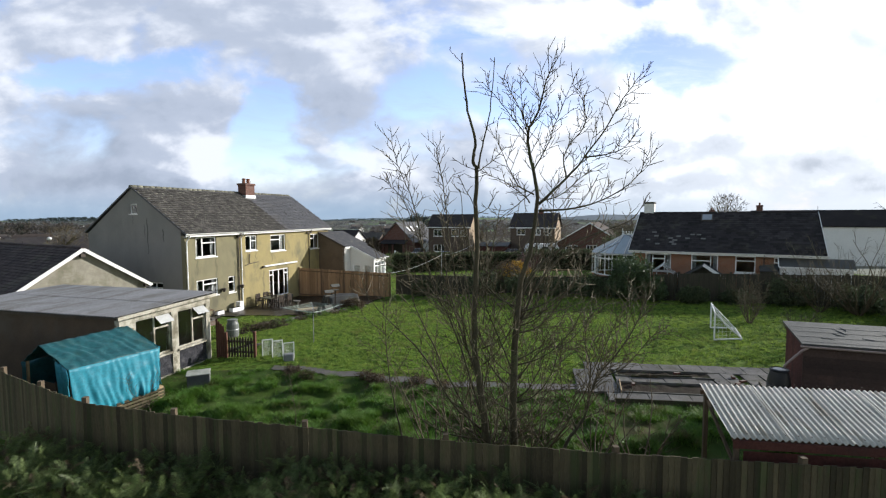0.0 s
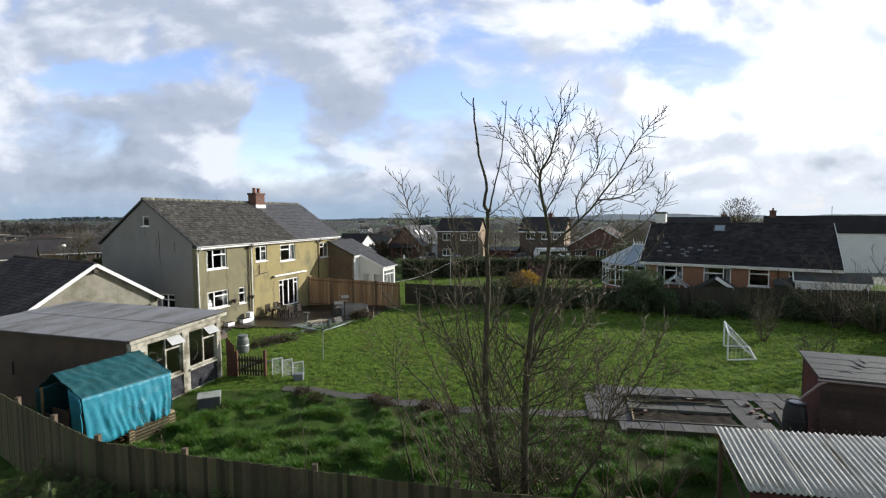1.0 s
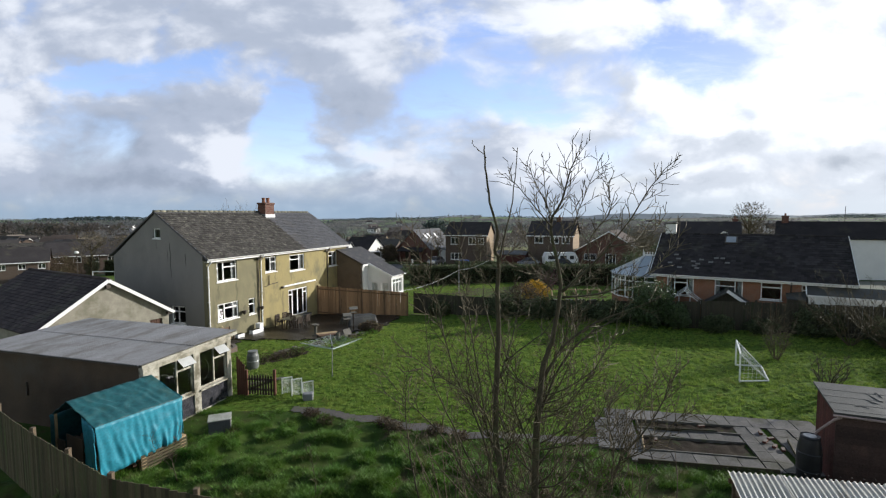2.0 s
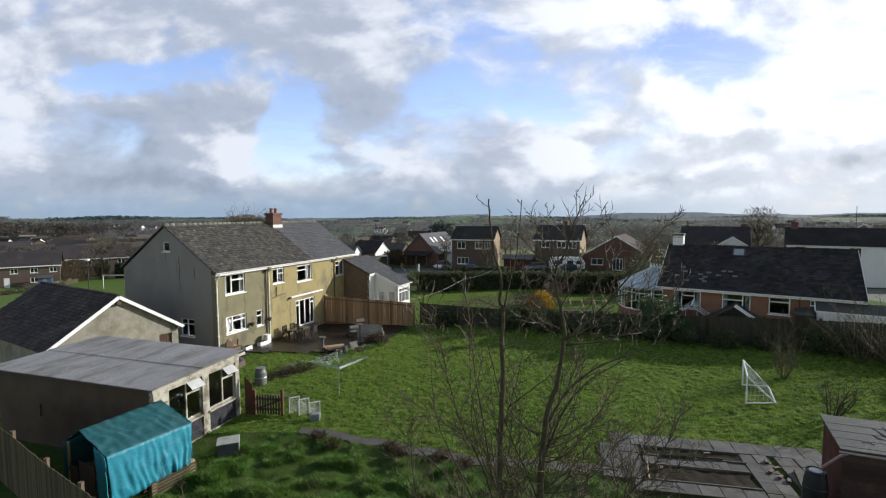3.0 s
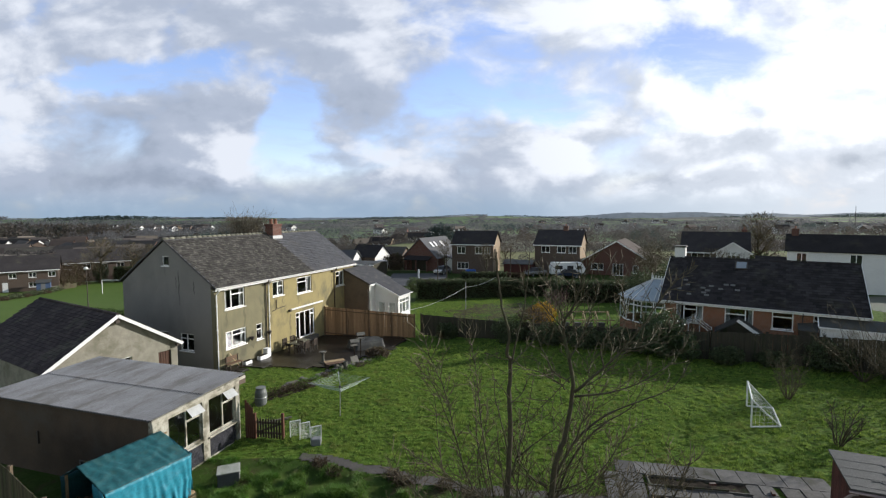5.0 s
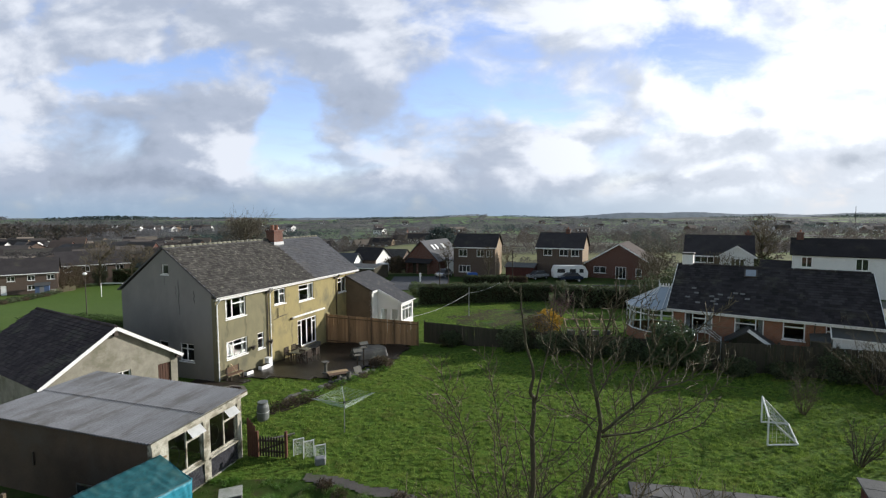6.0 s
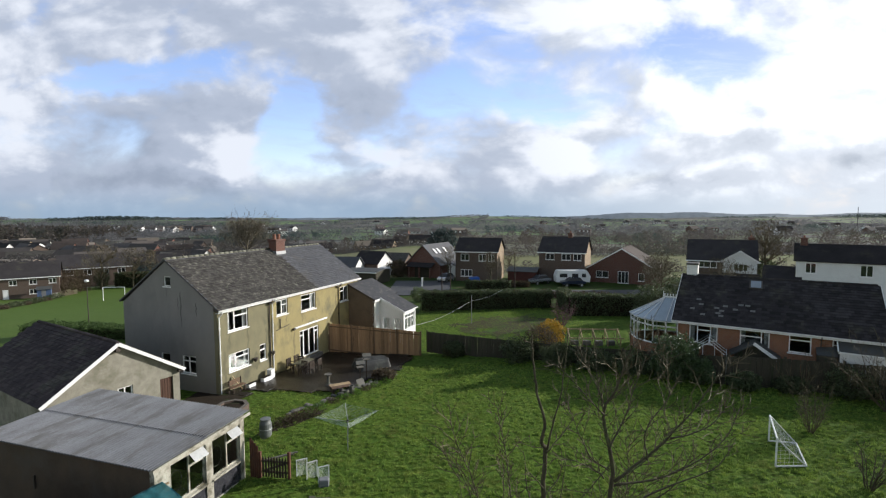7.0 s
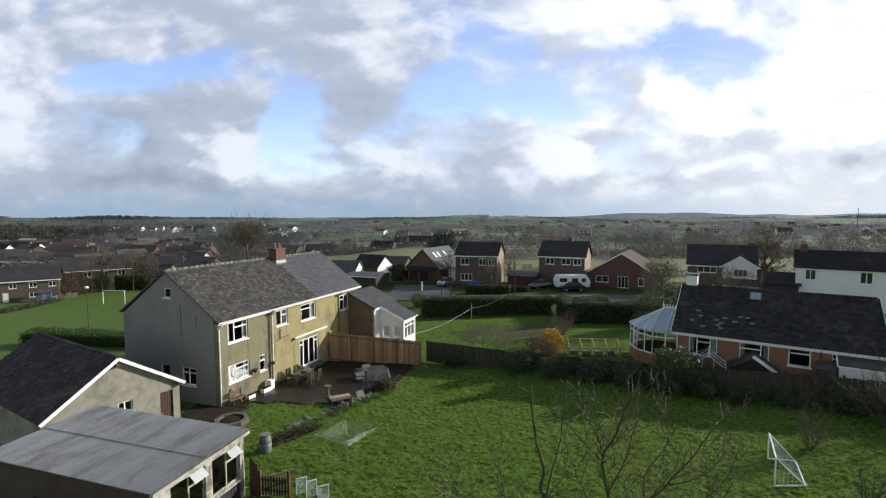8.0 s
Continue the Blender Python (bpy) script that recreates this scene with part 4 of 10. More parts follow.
    gutter(h, (split + 0.02, -0.36, 5.40), (13.3, -0.36, 5.38), M_UPVC)
    gutter(h, (13.32, -0.36, 5.37), (e1, -0.36, 5.36), M_UPVC)
    part("fascia", Shape().box(e0, e1, -0.27, -0.245, 5.22, 5.40), M_UPVC, h)
    part("soffit", Shape().box(e0, e1, -0.245, -0.003, 5.22, 5.24), M_UPVC, h)
    for x, mat in ((0.10, M_UPVC), (4.62, M_PIPE), (4.92, M_UPVC), (13.36, M_PIPE)):
        p = Shape().tube([(x, -0.36, 5.34), (x, -0.33, 5.2), (x, -0.07, 4.95), (x, -0.06, -0.1), (x, -0.16, -0.3)], 0.04, 8)
        for z in (1.2, 2.6, 4.2):
            p.box(x - 0.06, x + 0.06, -0.10, -0.002, z, z + 0.05)
        part("downpipe", p, mat, h, smooth=False)
    part("wall_bracket", Shape().box(4.5, 4.8, -0.22, -0.01, 5.0, 5.14).box(13.0, 13.7, -0.2, -0.01, 5.0, 5.08), M_PIPE, h, "dark iron hopper at the wall")
    # chimney stack
    cx = 10.3
    c = Shape().box(cx - 0.55, cx + 0.55, RY - 0.75, RY + 0.05, RZ - 0.8, RZ + 0.72, 0.01)
    c.box(cx - 0.61, cx + 0.61, RY - 0.81, RY + 0.11, RZ + 0.62, RZ + 0.78, 0.01)
    stack = part("chimney", c, M_REDBRICK, h, "red brick chimney stack")
    for x in (-0.28, 0.25):
        part("chimney_pot", Shape().lathe([(0.15, 0), (0.13, 0.3), (0.16, 0.33), (0.15, 0.42), (0.10, 0.42)], (cx + x, RY - 0.35, RZ + 0.78), 10), M_TERRA, stack, smooth=False)
    part("flashing", Shape().box(cx - 0.6, cx + 0.6, RY - 0.8, RY + 0.1, RZ - 0.62, RZ - 0.22), M_METAL, stack)
    # awning box over the glazed doors, wall lamp and a meter pipe
    aw = Shape().box(7.35, 11.5, -0.16, -0.005, 2.56, 2.68, 0.02)
    part("awning", aw, M_UPVC, h, "rolled cream sun awning in its box")
    part("security_lamp", Shape().box(7.1, 7.28, -0.2, -0.005, 2.5, 2.66, 0.02), M_PIPE, h)
    part("drain_pipe", Shape().tube([(5.3, -0.05, 2.9), (5.9, -0.05, 3.0), (6.7, -0.05, 3.05)], 0.03, 6).tube([(5.75, -0.05, 3.0), (5.75, -0.05, 3.7)], 0.03, 6), M_PIPE, h)
    part("aerial", Shape().tube([(cx + 0.5, RY - 0.4, RZ + 0.5), (cx + 0.5, RY - 0.4, RZ + 1.0)], 0.018, 5), M_METAL, h)
    # lean-to side wing
    z0, k2 = 5.05, 0.455

    def wz(y):
        return z0 + k2 * y

    w = part("wing_roof", Shape().slab([(14.85, -2.85, wz(-2.85)), (19.3, -2.85, wz(-2.85)), (19.3, -0.02, wz(0)), (14.85, -0.02, wz(0))], 0.08)
             .slab([(15.85, -5.3, wz(-5.3)), (18.7, -5.3, wz(-5.3)), (18.7, -2.852, wz(-2.852)), (15.85, -2.852, wz(-2.852))], 0.08), M_WING, h, "grey tiled lean-to roof")
    # side wall coloured brown in place of cream lying in shade
    sd = wall_shape([(-2.7, -0.7), (0, -0.7), (0, wz(0) - 0.1), (-2.7, wz(-2.7) - 0.1)], [], lambda y, z, d: (15.0 + d, y, z), 0.25)
    part("wing_wall", sd, M_BROWNR, h, "side wall of the lean-to wing, shade put into its brown")
    wf = wall_shape([(15.0, -0.7), (16.0, -0.7), (16.0, wz(-2.7) - 0.12), (15.0, wz(-2.7) - 0.12)], [], lambda x, z, d: (x, -2.71 + d, z), 0.2)
    part("wing_wall", wf, M_WHITE, h, "white painted porch wall")
    hs = [(-4.9, -4.05, -0.35, 2.05), (-3.75, -3.0, 0.9, 2.0)]
    ws = wall_shape([(-5.15, -0.7), (-2.72, -0.7), (-2.72, wz(-2.72) - 0.12), (-5.15, wz(-5.15) - 0.12)], hs, lambda y, z, d: (16.0 + d, y, z), 0.2)
    part("wing_wall", ws, M_WHITE, h, "white painted porch wall")
    hf = [(16.25, 18.3, 0.85, 2.3)]
    wfr = wall_shape([(16.0, -0.7), (18.5, -0.7), (18.5, 2.55), (16.0, 2.55)], hf, lambda x, z, d: (x, -5.16 + d, z), 0.2)
    part("wing_wall", wfr, M_WHITE, h)
    part("wing_wall", Shape().box(18.3, 18.5, -4.95, -0.02, -0.7, 2.5).box(16.6, 16.75, -2.7, -0.02, -0.7, 3.3), M_WHITE, h)
    window(h, lambda y, z, d: (16.0 + d, y, z), *hs[1], (), (), 0.06)
    window(h, lambda y, z, d: (16.0 + d, y, z), *hs[0], (), [(-4.85, -4.1, 1.0)], 0.09, sill=False, name="porch_door", label="white glazed porch door")
    window(h, lambda x, z, d: (x, -5.16 + d, z), *hf[0], [16.93, 17.62], [(16.3, 18.25, 1.9)], 0.08)
    part("bargeboard", Shape().beam((14.84, -0.05, wz(-0.05) - 0.05), (14.84, -2.86, wz(-2.86) - 0.05), 0.03, 0.16), M_PIPE, h)
    part("bargeboard", Shape().beam((15.84, -2.86, wz(-2.86) - 0.05), (15.84, -5.32, wz(-5.32) - 0.05), 0.03, 0.18).box(14.85, 15.84, -2.9, -2.87, wz(-2.87) - 0.2, wz(-2.87) - 0.03), M_UPVC, h, "white bargeboard")
    gutter(h, (15.84, -5.36, wz(-5.3) - 0.02), (18.72, -5.36, wz(-5.3) - 0.02), M_UPVC)
    part("wing_downpipe", Shape().tube([(15.06, -2.8, wz(-2.9) - 0.1), (15.06, -2.78, -0.3)], 0.035, 6), M_UPVC, h)


M_WING = material("lean_to_tile", (0.066, 0.066, 0.070), (0.050, 0.050, 0.054), 1.2, 0.75, 0.4, 14.0, (0.10, 0.098, 0.09), 2.5, 0.4, spec=0.15)
M_DAMPC = material("stain_and_shadow_cream", (0.215, 0.183, 0.095), (0.175, 0.152, 0.082), 3.0, 0.92, 0.5, 45.0)
M_DAMPG = material("stain_and_shadow_grey", (0.15, 0.138, 0.084), (0.122, 0.113, 0.072), 3.0, 0.92, 0.5, 45.0)
M_DAMP = material("damp_dark_render", (0.12, 0.115, 0.107), (0.10, 0.096, 0.09), 2.0, 0.9, 0.4, 45.0)
build_house()


def build_barn():
    b = thing("slate_roofed_outbuilding", "pale rendered outbuilding with dark slate roof and white bargeboards", "outbuilding", at(-16.88, 28.47, -0.35, 59))
    x0, x1, AX, AZ, EZ, DEP = -6.92, -0.52, -3.72, 4.78, 2.66, 9.4
    door, win = (-1.62, -0.9, 0.05, 2.3), (-3.75, -3.02, 1.85, 2.45)

    def roof_z(x):
        return AZ - abs(x - AX) * (AZ - EZ) / (AX - x0 + 0.0)

    out = [(x0, -0.4), (x1, -0.4), (x1, EZ), (AX, AZ), (x0, EZ)]
    part("wall", wall_shape(out, [door, win], front, 0.22), M_BARN, b, "pale stained render gable")
    part("wall", wall_shape(out, [], lambda x, z, d: (x, DEP - d, z), 0.22), M_BARN, b)
    part("wall", Shape().box(x1 - 0.22, x1, 0.225, DEP - 0.225, -0.4, EZ - 0.08), M_BARN, b)
    part("wall", Shape().box(x0, x0 + 0.22, 0.225, DEP - 0.225, -0.4, EZ - 0.08), M_BARN, b)
    d = Shape()
    for i in range(5):
        w = (door[1] - door[0]) / 5
        d.box(door[0] + i * w + 0.006, door[0] + (i + 1) * w - 0.006, 0.08, 0.12, 0.06, 2.28, 0.004)
    dr = part("door", d, M_RUST, b, "red-brown boarded door")
    part("door_handle", Shape().box(door[0] + 0.08, door[0] + 0.12, 0.04, 0.08, 1.0, 1.15), M_METAL, dr)
    window(b, front, *win, [-3.4], (), 0.06)
    k = (AZ - EZ) / (AX - x0)
    ov = 0.2
    s = Shape()
    for sg in (-1, 1):
        xe = AX + sg * (AX - x0 + ov)
        ze = AZ - (AX - x0 + ov) * k
        q = [(AX, -0.22, AZ + 0.1), (AX, DEP + 0.2, AZ + 0.1), (xe, DEP + 0.2, ze + 0.1), (xe, -0.22, ze + 0.1)]
        s.slab(q if sg > 0 and False else (q[::-1] if sg > 0 else q[::-1][::-1]), 0.07 if sg < 0 else -0.07)
    part("roof", s, M_SLATE, b)
    ze = AZ + 0.1 - (AX - x0 + ov) * k
    xl = AX - (AX - x0 + ov)
    sl = Vector((AX - xl, 0, AZ + 0.1 - ze))
    tile_roof(b, (xl - 0.04, DEP + 0.2, ze + 0.0), (0, -1, 0), sl, DEP + 0.42, sl.length, 0.27, 0.21, M_SLATE, 300, 3.6, "slate", lift=0.026)
    xr = AX + (AX - x0 + ov)
    tile_roof(b, (xr + 0.04, -0.22, ze + 0.0), (0, 1, 0), Vector((AX - xr, 0, AZ + 0.1 - ze)), DEP + 0.42, sl.length, 0.27, 0.21, M_SLATE, 0, 0, "slate", lift=0.014)
    for i in range(20):
        part("ridge_tile", Shape().tube([(AX, -0.2 + i * 0.48, AZ + 0.1), (AX, 0.26 + i * 0.48, AZ + 0.115)], [0.10, 0.11], 8), M_SLATE, b)
    for xe in (xl, xr):
        part("bargeboard", Shape().beam((AX, -0.25, AZ + 0.05), (xe, -0.25, ze - 0.05), 0.035, 0.17), M_UPVC, b, "white painted bargeboard")
    part("purlin_end", Shape().box(AX - 0.1, AX + 0.12, -0.2, -0.005, AZ - 0.36, AZ - 0.12), M_PIPE, b)
    part("purlin_end", Shape().box(x1 - 0.15, x1 + 0.12, -0.22, -0.005, EZ - 0.16, EZ - 0.02), M_PIPE, b)
    gutter(b, (xr + 0.05, -0.2, ze - 0.02), (xr + 0.05, DEP, ze - 0.02), M_UPVC)


build_barn()


def build_workshop():
    w = thing("corrugated_roof_workshop", "low workshop with grey corrugated roof, peeling white front and open vents", "workshop", at(-11.52, 16.26, -0.15, 73.2))
    W, D = 4.35, 7.95
    # openings: two large windows over black polythene panels
    holes = [(0.69, 2.27, 0.25, 2.64), (2.60, 4.11, 0.25, 2.62)]
    part("wall", wall_shape([(0.04, -0.2), (W, -0.2), (W, 2.96), (0.04, 2.86)], holes, front, 0.2), M_PEEL, w, "peeling white painted front frame")
    part("wall", Shape().box(0.04, 0.24, 0.205, D, -0.2, 2.85), M_SHEDB, w, "brown blockwork side wall")
    part("wall", Shape().box(W - 0.2, W, 0.205, D, -0.2, 2.94), M_SHEDB, w)
    part("wall", Shape().box(0.245, W - 0.205, D - 0.2, D, -0.2, 2.86), M_SHEDB, w)
    part("floor_slab", Shape().box(0.25, W - 0.2, 0.21, D - 0.2, -0.2, 0.0), M_CONC, w)
    for a, b, c, d in holes:
        xm = (a + b) / 2 + 0.06
        win = window(w, front, a, b, 1.12, d, [xm], [(xm, b - 0.05, d - 0.5)], 0.06, mat=M_PEEL, sill=True, name="window", label="worn white timber window", inset=0.08)
        v = Shape().block((xm + 0.03, 0.06, d - 0.06), (b - xm - 0.08, 0, 0), (0, -0.26, -0.24), (0, 0.015, 0.02))
        part("vent_pane", v, M_VENT, win, "open pale top-hung vent")
        sh = Shape()
        n, m = 14, 10
        for j in range(m + 1):
            for i in range(n + 1):
                sh.v.append((a + (b - a) * i / n, 0.05 + 0.05 * noise.noise(Vector((i * 0.35 + a, j * 0.45, 2.0))), 0.2 + 0.86 * j / m))
        for j in range(m):
            for i in range(n):
                p = j * (n + 1) + i
                sh.f.append((p, p + 1, p + n + 2, p + n + 1))
        sh.add([(a, 0.12, 0.2), (b, 0.12, 0.2), (b, 0.12, 1.06), (a, 0.12, 1.06)], [(3, 2, 1, 0)])
        part("polythene_panel", sh, M_BLACKPOLY, w, "crumpled black polythene panel", smooth=True)
    # coiled hose hung inside each window
    for x in (1.15, 3.1):
        part("hose_loop", Shape().tube([(x + 0.28 * math.cos(t * 0.5), 0.32, 1.75 + 0.42 * math.sin(t * 0.5)) for t in range(14)], 0.006, 5), M_STONE, w)
    # corrugated roof: waves run across the depth, sheets along the front
    sheet = Shape()
    n = int((D + 0.5) / 0.01825)
    for i in range(n + 1):
        y = -0.18 + i * 0.01825
        zz = 0.034 * math.cos(2 * math.pi * y / 0.146)
        for x, up in ((-0.22, 0.0), (-0.20, 0.0), (2.14, 0.0), (2.16, 0.0), (2.13, 0.022), (2.15, 0.022), (W + 0.16, 0.022), (W + 0.18, 0.022)):
            sheet.v.append((x, y, 2.955 + 0.022 * x + 0.004 * y + zz + up))
    for i in range(n):
        for j in (0, 1, 2, 4, 5, 6):
            p = i * 8 + j
            sheet.f.append((p, p + 1, p + 9, p + 8))
    ro = part("roof", sheet, M_CORR, w, "grey corrugated fibre-cement roof", smooth=True)
    sol = ro.modifiers.new("thickness", "SOLIDIFY")
    sol.thickness = 0.008
    part("verge_trim", Shape().beam((-0.18, -0.2, 2.87), (W + 0.15, -0.2, 2.97), 0.03, 0.12), M_PEEL, w)
    part("wall_plate", Shape().beam((0.0, 0.1, 2.84), (0.0, D, 2.86), 0.05, 0.12), M_PIPE, w)
    part("side_hook", Shape().box(-0.02, 0.035, 5.6, 5.66, 1.25, 1.75), M_PIPE, w)
    sw = part("side_window", Shape().box(0.02, 0.036, 2.4, 3.5, 0.2, 0.9), M_DARK, w, "small dark side window")
    for y0, y1, z0, z1 in ((2.36, 3.54, 0.86, 0.92), (2.36, 3.54, 0.16, 0.22), (2.36, 2.41, 0.22, 0.86), (3.49, 3.54, 0.22, 0.86), (2.92, 2.97, 0.22, 0.86)):
        part("frame_bar", Shape().box(-0.005, 0.03, y0, y1, z0, z1), M_STONE, sw)


M_VENT = material("frosted_vent_pane", (0.46, 0.47, 0.47), (0.38, 0.39, 0.39), 3.0, 0.4, 0.1)
build_workshop()


M_POLY2 = material("pale_blue_grey_pane", (0.30, 0.33, 0.36), (0.25, 0.28, 0.31), 2.0, 0.25, 0.0)
BUNG = at(14.50, 34.63, 0.80, -33.5)


def build_bungalow():
    b = thing("brick_bungalow", "orange brick bungalow with dark tiled roof and a skylight", "bungalow", BUNG)
    L, D, EZ, RY, RZ = 11.0, 8.9, 2.79, 4.45, 5.50
    wins = [(0.8, 2.52, 1.3, 2.55), (3.8, 5.45, 0.4, 2.58), (6.45, 7.6, 1.45, 2.58), (8.6, 10.7, 1.6, 2.55)]
    part("wall", wall_shape([(0, -0.8), (L, -0.8), (L, EZ), (0, EZ)], wins, front, 0.25), M_BRICK, b, "orange brick wall")
    out = [(0.25, -0.4), (D, -0.4), (D, EZ), (RY, RZ - 0.1), (0.25, EZ + 0.1)]
    part("wall", wall_shape(out, [], lambda y, z, d: (d, y, z), 0.25), M_BRICK, b)
    part("wall", wall_shape(out, [], lambda y, z, d: (L - d, y, z), 0.25), M_WHITE, b)
    part("wall", Shape().box(0.25, L - 0.25, D - 0.25, D, -0.4, EZ), M_BRICK, b)
    part("floor", Shape().box(0.26, L - 0.26, 0.26, D - 0.26, -0.3, 0.0), M_DARK, b)
    window(b, front, *wins[0], [1.3, 2.1], [(1.3, 2.1, 2.2)], 0.07, curtain=True)
    window(b, front, *wins[1], [5.0], [(3.85, 5.0, 2.15)], 0.07, name="patio_doors", label="white patio doors", curtain=True)
    window(b, front, *wins[2], (), [(6.5, 7.55, 2.25)], 0.07)
    window(b, front, *wins[3], [9.3, 10.0], [(8.65, 10.65, 2.2)], 0.07)
    e0, e1 = -0.3, L + 0.3
    s = Shape()
    s.slab([(e0, -0.35, EZ), (e1, -0.35, EZ), (e1, RY, RZ), (e0, RY, RZ)], 0.08)
    s.slab([(e1, D + 0.35, EZ), (e0, D + 0.35, EZ), (e0, RY, RZ), (e1, RY, RZ)], 0.08)
    part("roof", s, M_BTILE, b)
    sl = Vector((0, RY + 0.35, RZ - EZ))
    tile_roof(b, (e0, -0.38, EZ - 0.025), (1, 0, 0), sl, e1 - e0, sl.length, 0.3, 0.27, M_BTILE, 0, 0, "roof_tile", lift=0.024)
    u = sl.normalized()
    nrm = Vector((1, 0, 0)).cross(u)
    for x, r in ((1.0, 5), (1.3, 9), (2.6, 4), (2.5, 6), (3.0, 7), (2.8, 3), (3.6, 6), (3.9, 8), (4.3, 8), (4.6, 6), (1.7, 3), (1.5, 7), (2.8, 5)):
        o = Vector((e0 + x, -0.38, EZ - 0.025)) + u * (r * 0.27) + nrm * 0.045
        part("replaced_tile", Shape().block(o, (0.3, 0, 0), u * 0.2, nrm * 0.012), M_BTILE2, b)
    for i in range(25):
        part("ridge_tile", Shape().tube([(e0 + i * 0.46, RY, RZ - 0.02), (e0 + 0.44 + i * 0.46, RY, RZ - 0.01)], 0.11, 8), M_BTILE, b)
    part("fascia", Shape().box(e0, e1, -0.37, -0.345, EZ - 0.2, EZ - 0.02), M_UPVC, b)
    part("soffit", Shape().box(e0, e1, -0.345, -0.003, EZ - 0.2, EZ - 0.18), M_UPVC, b)
    gutter(b, (e0, -0.44, EZ - 0.03), (e1, -0.44, EZ - 0.03), M_UPVC)
    for y0 in (e0 - 0.015, e1 + 0.015):
        part("bargeboard", Shape().beam((y0, -0.4, EZ - 0.06), (y0, RY, RZ - 0.04), 0.03, 0.18), M_UPVC, b)
    # skylight
    o = Vector((4.15, -0.35, EZ)) + u * 4.15 + nrm * 0.05
    sk = part("skylight", Shape().block(o, (0.8, 0, 0), u * 0.95, nrm * 0.07), M_PIPE, b, "dark framed roof window")
    # opaque pale blue-grey plate drawn for the pane
    part("pane", Shape().block(o + Vector((0.09, 0, 0)) + u * 0.09 + nrm * 0.075, (0.62, 0, 0), u * 0.77, nrm * 0.008), M_POLY2, sk)
    ch = part("chimney", Shape().box(0.0, 0.75, RY - 0.1, RY + 0.7, RZ - 1.4, RZ + 0.85, 0.02), M_WHITE, b, "white rendered chimney")
    part("chimney_cap", Shape().box(-0.06, 0.81, RY - 0.16, RY + 0.76, RZ + 0.76, RZ + 0.9, 0.02), M_CONC, ch)
    for x in (0.06, 8.06):
        part("downpipe", Shape().tube([(x, -0.42, EZ - 0.1), (x, -0.06, EZ - 0.4), (x, -0.06, 0)], 0.04, 6), M_UPVC if x < 1 else M_PIPE, b)


build_bungalow()


def build_conservatory():
    c = thing("conservatory", "white framed glass conservatory with pale ridged roof and brick base", "conservatory", BUNG @ pose(-0.02, 1.0, 0.0))
    # plan: an eight-sided end, the back edge stands against the bungalow's gable
    plan = [(0.0, 0.1), (-1.7, -0.1), (-2.95, 0.65), (-3.7, 1.9), (-3.4, 3.4), (-2.2, 4.4), (0.0, 4.5)]
    apex = [(-1.3, 2.2), (0.0, 2.2)]
    h0, h1, h2 = 0.6, 2.35, 3.75
    for (xa, ya), (xb, yb) in zip(plan, plan[1:]):
        p, q = Vector((xa, ya, 0)), Vector((xb, yb, 0))
        d = (q - p).normalized()
        inn = Vector((-d.y, d.x, 0)) * -1
        part("brick_base", Shape().block(p + Vector((0, 0, -0.4)), q - p, inn * 0.12, (0, 0, h0 + 0.4)), M_BRICK, c)
        fr = Shape()
        n = max(2, round((q - p).length / 0.75))
        for i in range(n + 1):
            fr.beam(p + (q - p) * (i / n) + Vector((0, 0, h0)), p + (q - p) * (i / n) + Vector((0, 0, h1)), 0.08, 0.08)
        for z in (h0 + 0.04, h1 - 0.05, h1 - 0.42):
            fr.beam(p + Vector((0, 0, z)), q + Vector((0, 0, z)), 0.07, 0.08)
        f = part("window_frame", fr, M_UPVC, c)
        pane = part("pane", Shape().block(p + inn * 0.02 + Vector((0, 0, h0)), q - p, inn * 0.01, (0, 0, h1 - h0)), M_GLASS, f)
        pane.visible_shadow = False
    rf = Shape()
    for i, ((xa, ya), (xb, yb)) in enumerate(zip(plan, plan[1:])):
        ta, tb = (apex[1] if i == 0 else apex[0]), (apex[1] if i == 5 else apex[0])
        a, b2 = Vector((xa, ya, h1 + 0.02)), Vector((xb, yb, h1 + 0.02))
        a += (a - Vector((-1.3, 2.2, h1))).normalized() * 0.15
        b2 += (b2 - Vector((-1.3, 2.2, h1))).normalized() * 0.15
        ta, tb = Vector((*ta, h2)), Vector((*tb, h2))
        quad = [a, b2, tb] if (ta - tb).length < 1e-6 else [a, b2, tb, ta]
        rf.slab(quad[::-1], 0.03)
        nb = 2
        for j in range(nb + 1):
            part("glazing_bar", Shape().beam(a + (b2 - a) * (j / nb) + Vector((0, 0, 0.03)), ta + (tb - ta) * (j / nb) + Vector((0, 0, 0.03)), 0.05, 0.05), M_UPVC, c)
    part("roof", rf, M_POLY, c, "pale polycarbonate roof")
    cr = Shape().beam((-1.4, 2.2, h2 + 0.06), (0, 2.2, h2 + 0.06), 0.08, 0.1)
    for i in range(7):
        cr.box(-1.35 + i * 0.2, -1.27 + i * 0.2, 2.18, 2.22, h2 + 0.1, h2 + 0.3)
    cr.tube([(-1.4, 2.2, h2), (-1.4, 2.2, h2 + 0.55)], [0.05, 0.01], 6)
    part("ridge_crest", cr, M_UPVC, c, "white finial and ridge cresting")
    part("floor", Shape().box(-2.6, -0.02, 0.6, 4.0, -0.3, 0.0), M_CONC, c)


M_POLY = material("pale_polycarbonate", (0.40, 0.45, 0.50), (0.34, 0.39, 0.44), 1.0, 0.35, 0.1, 20.0)
build_conservatory()


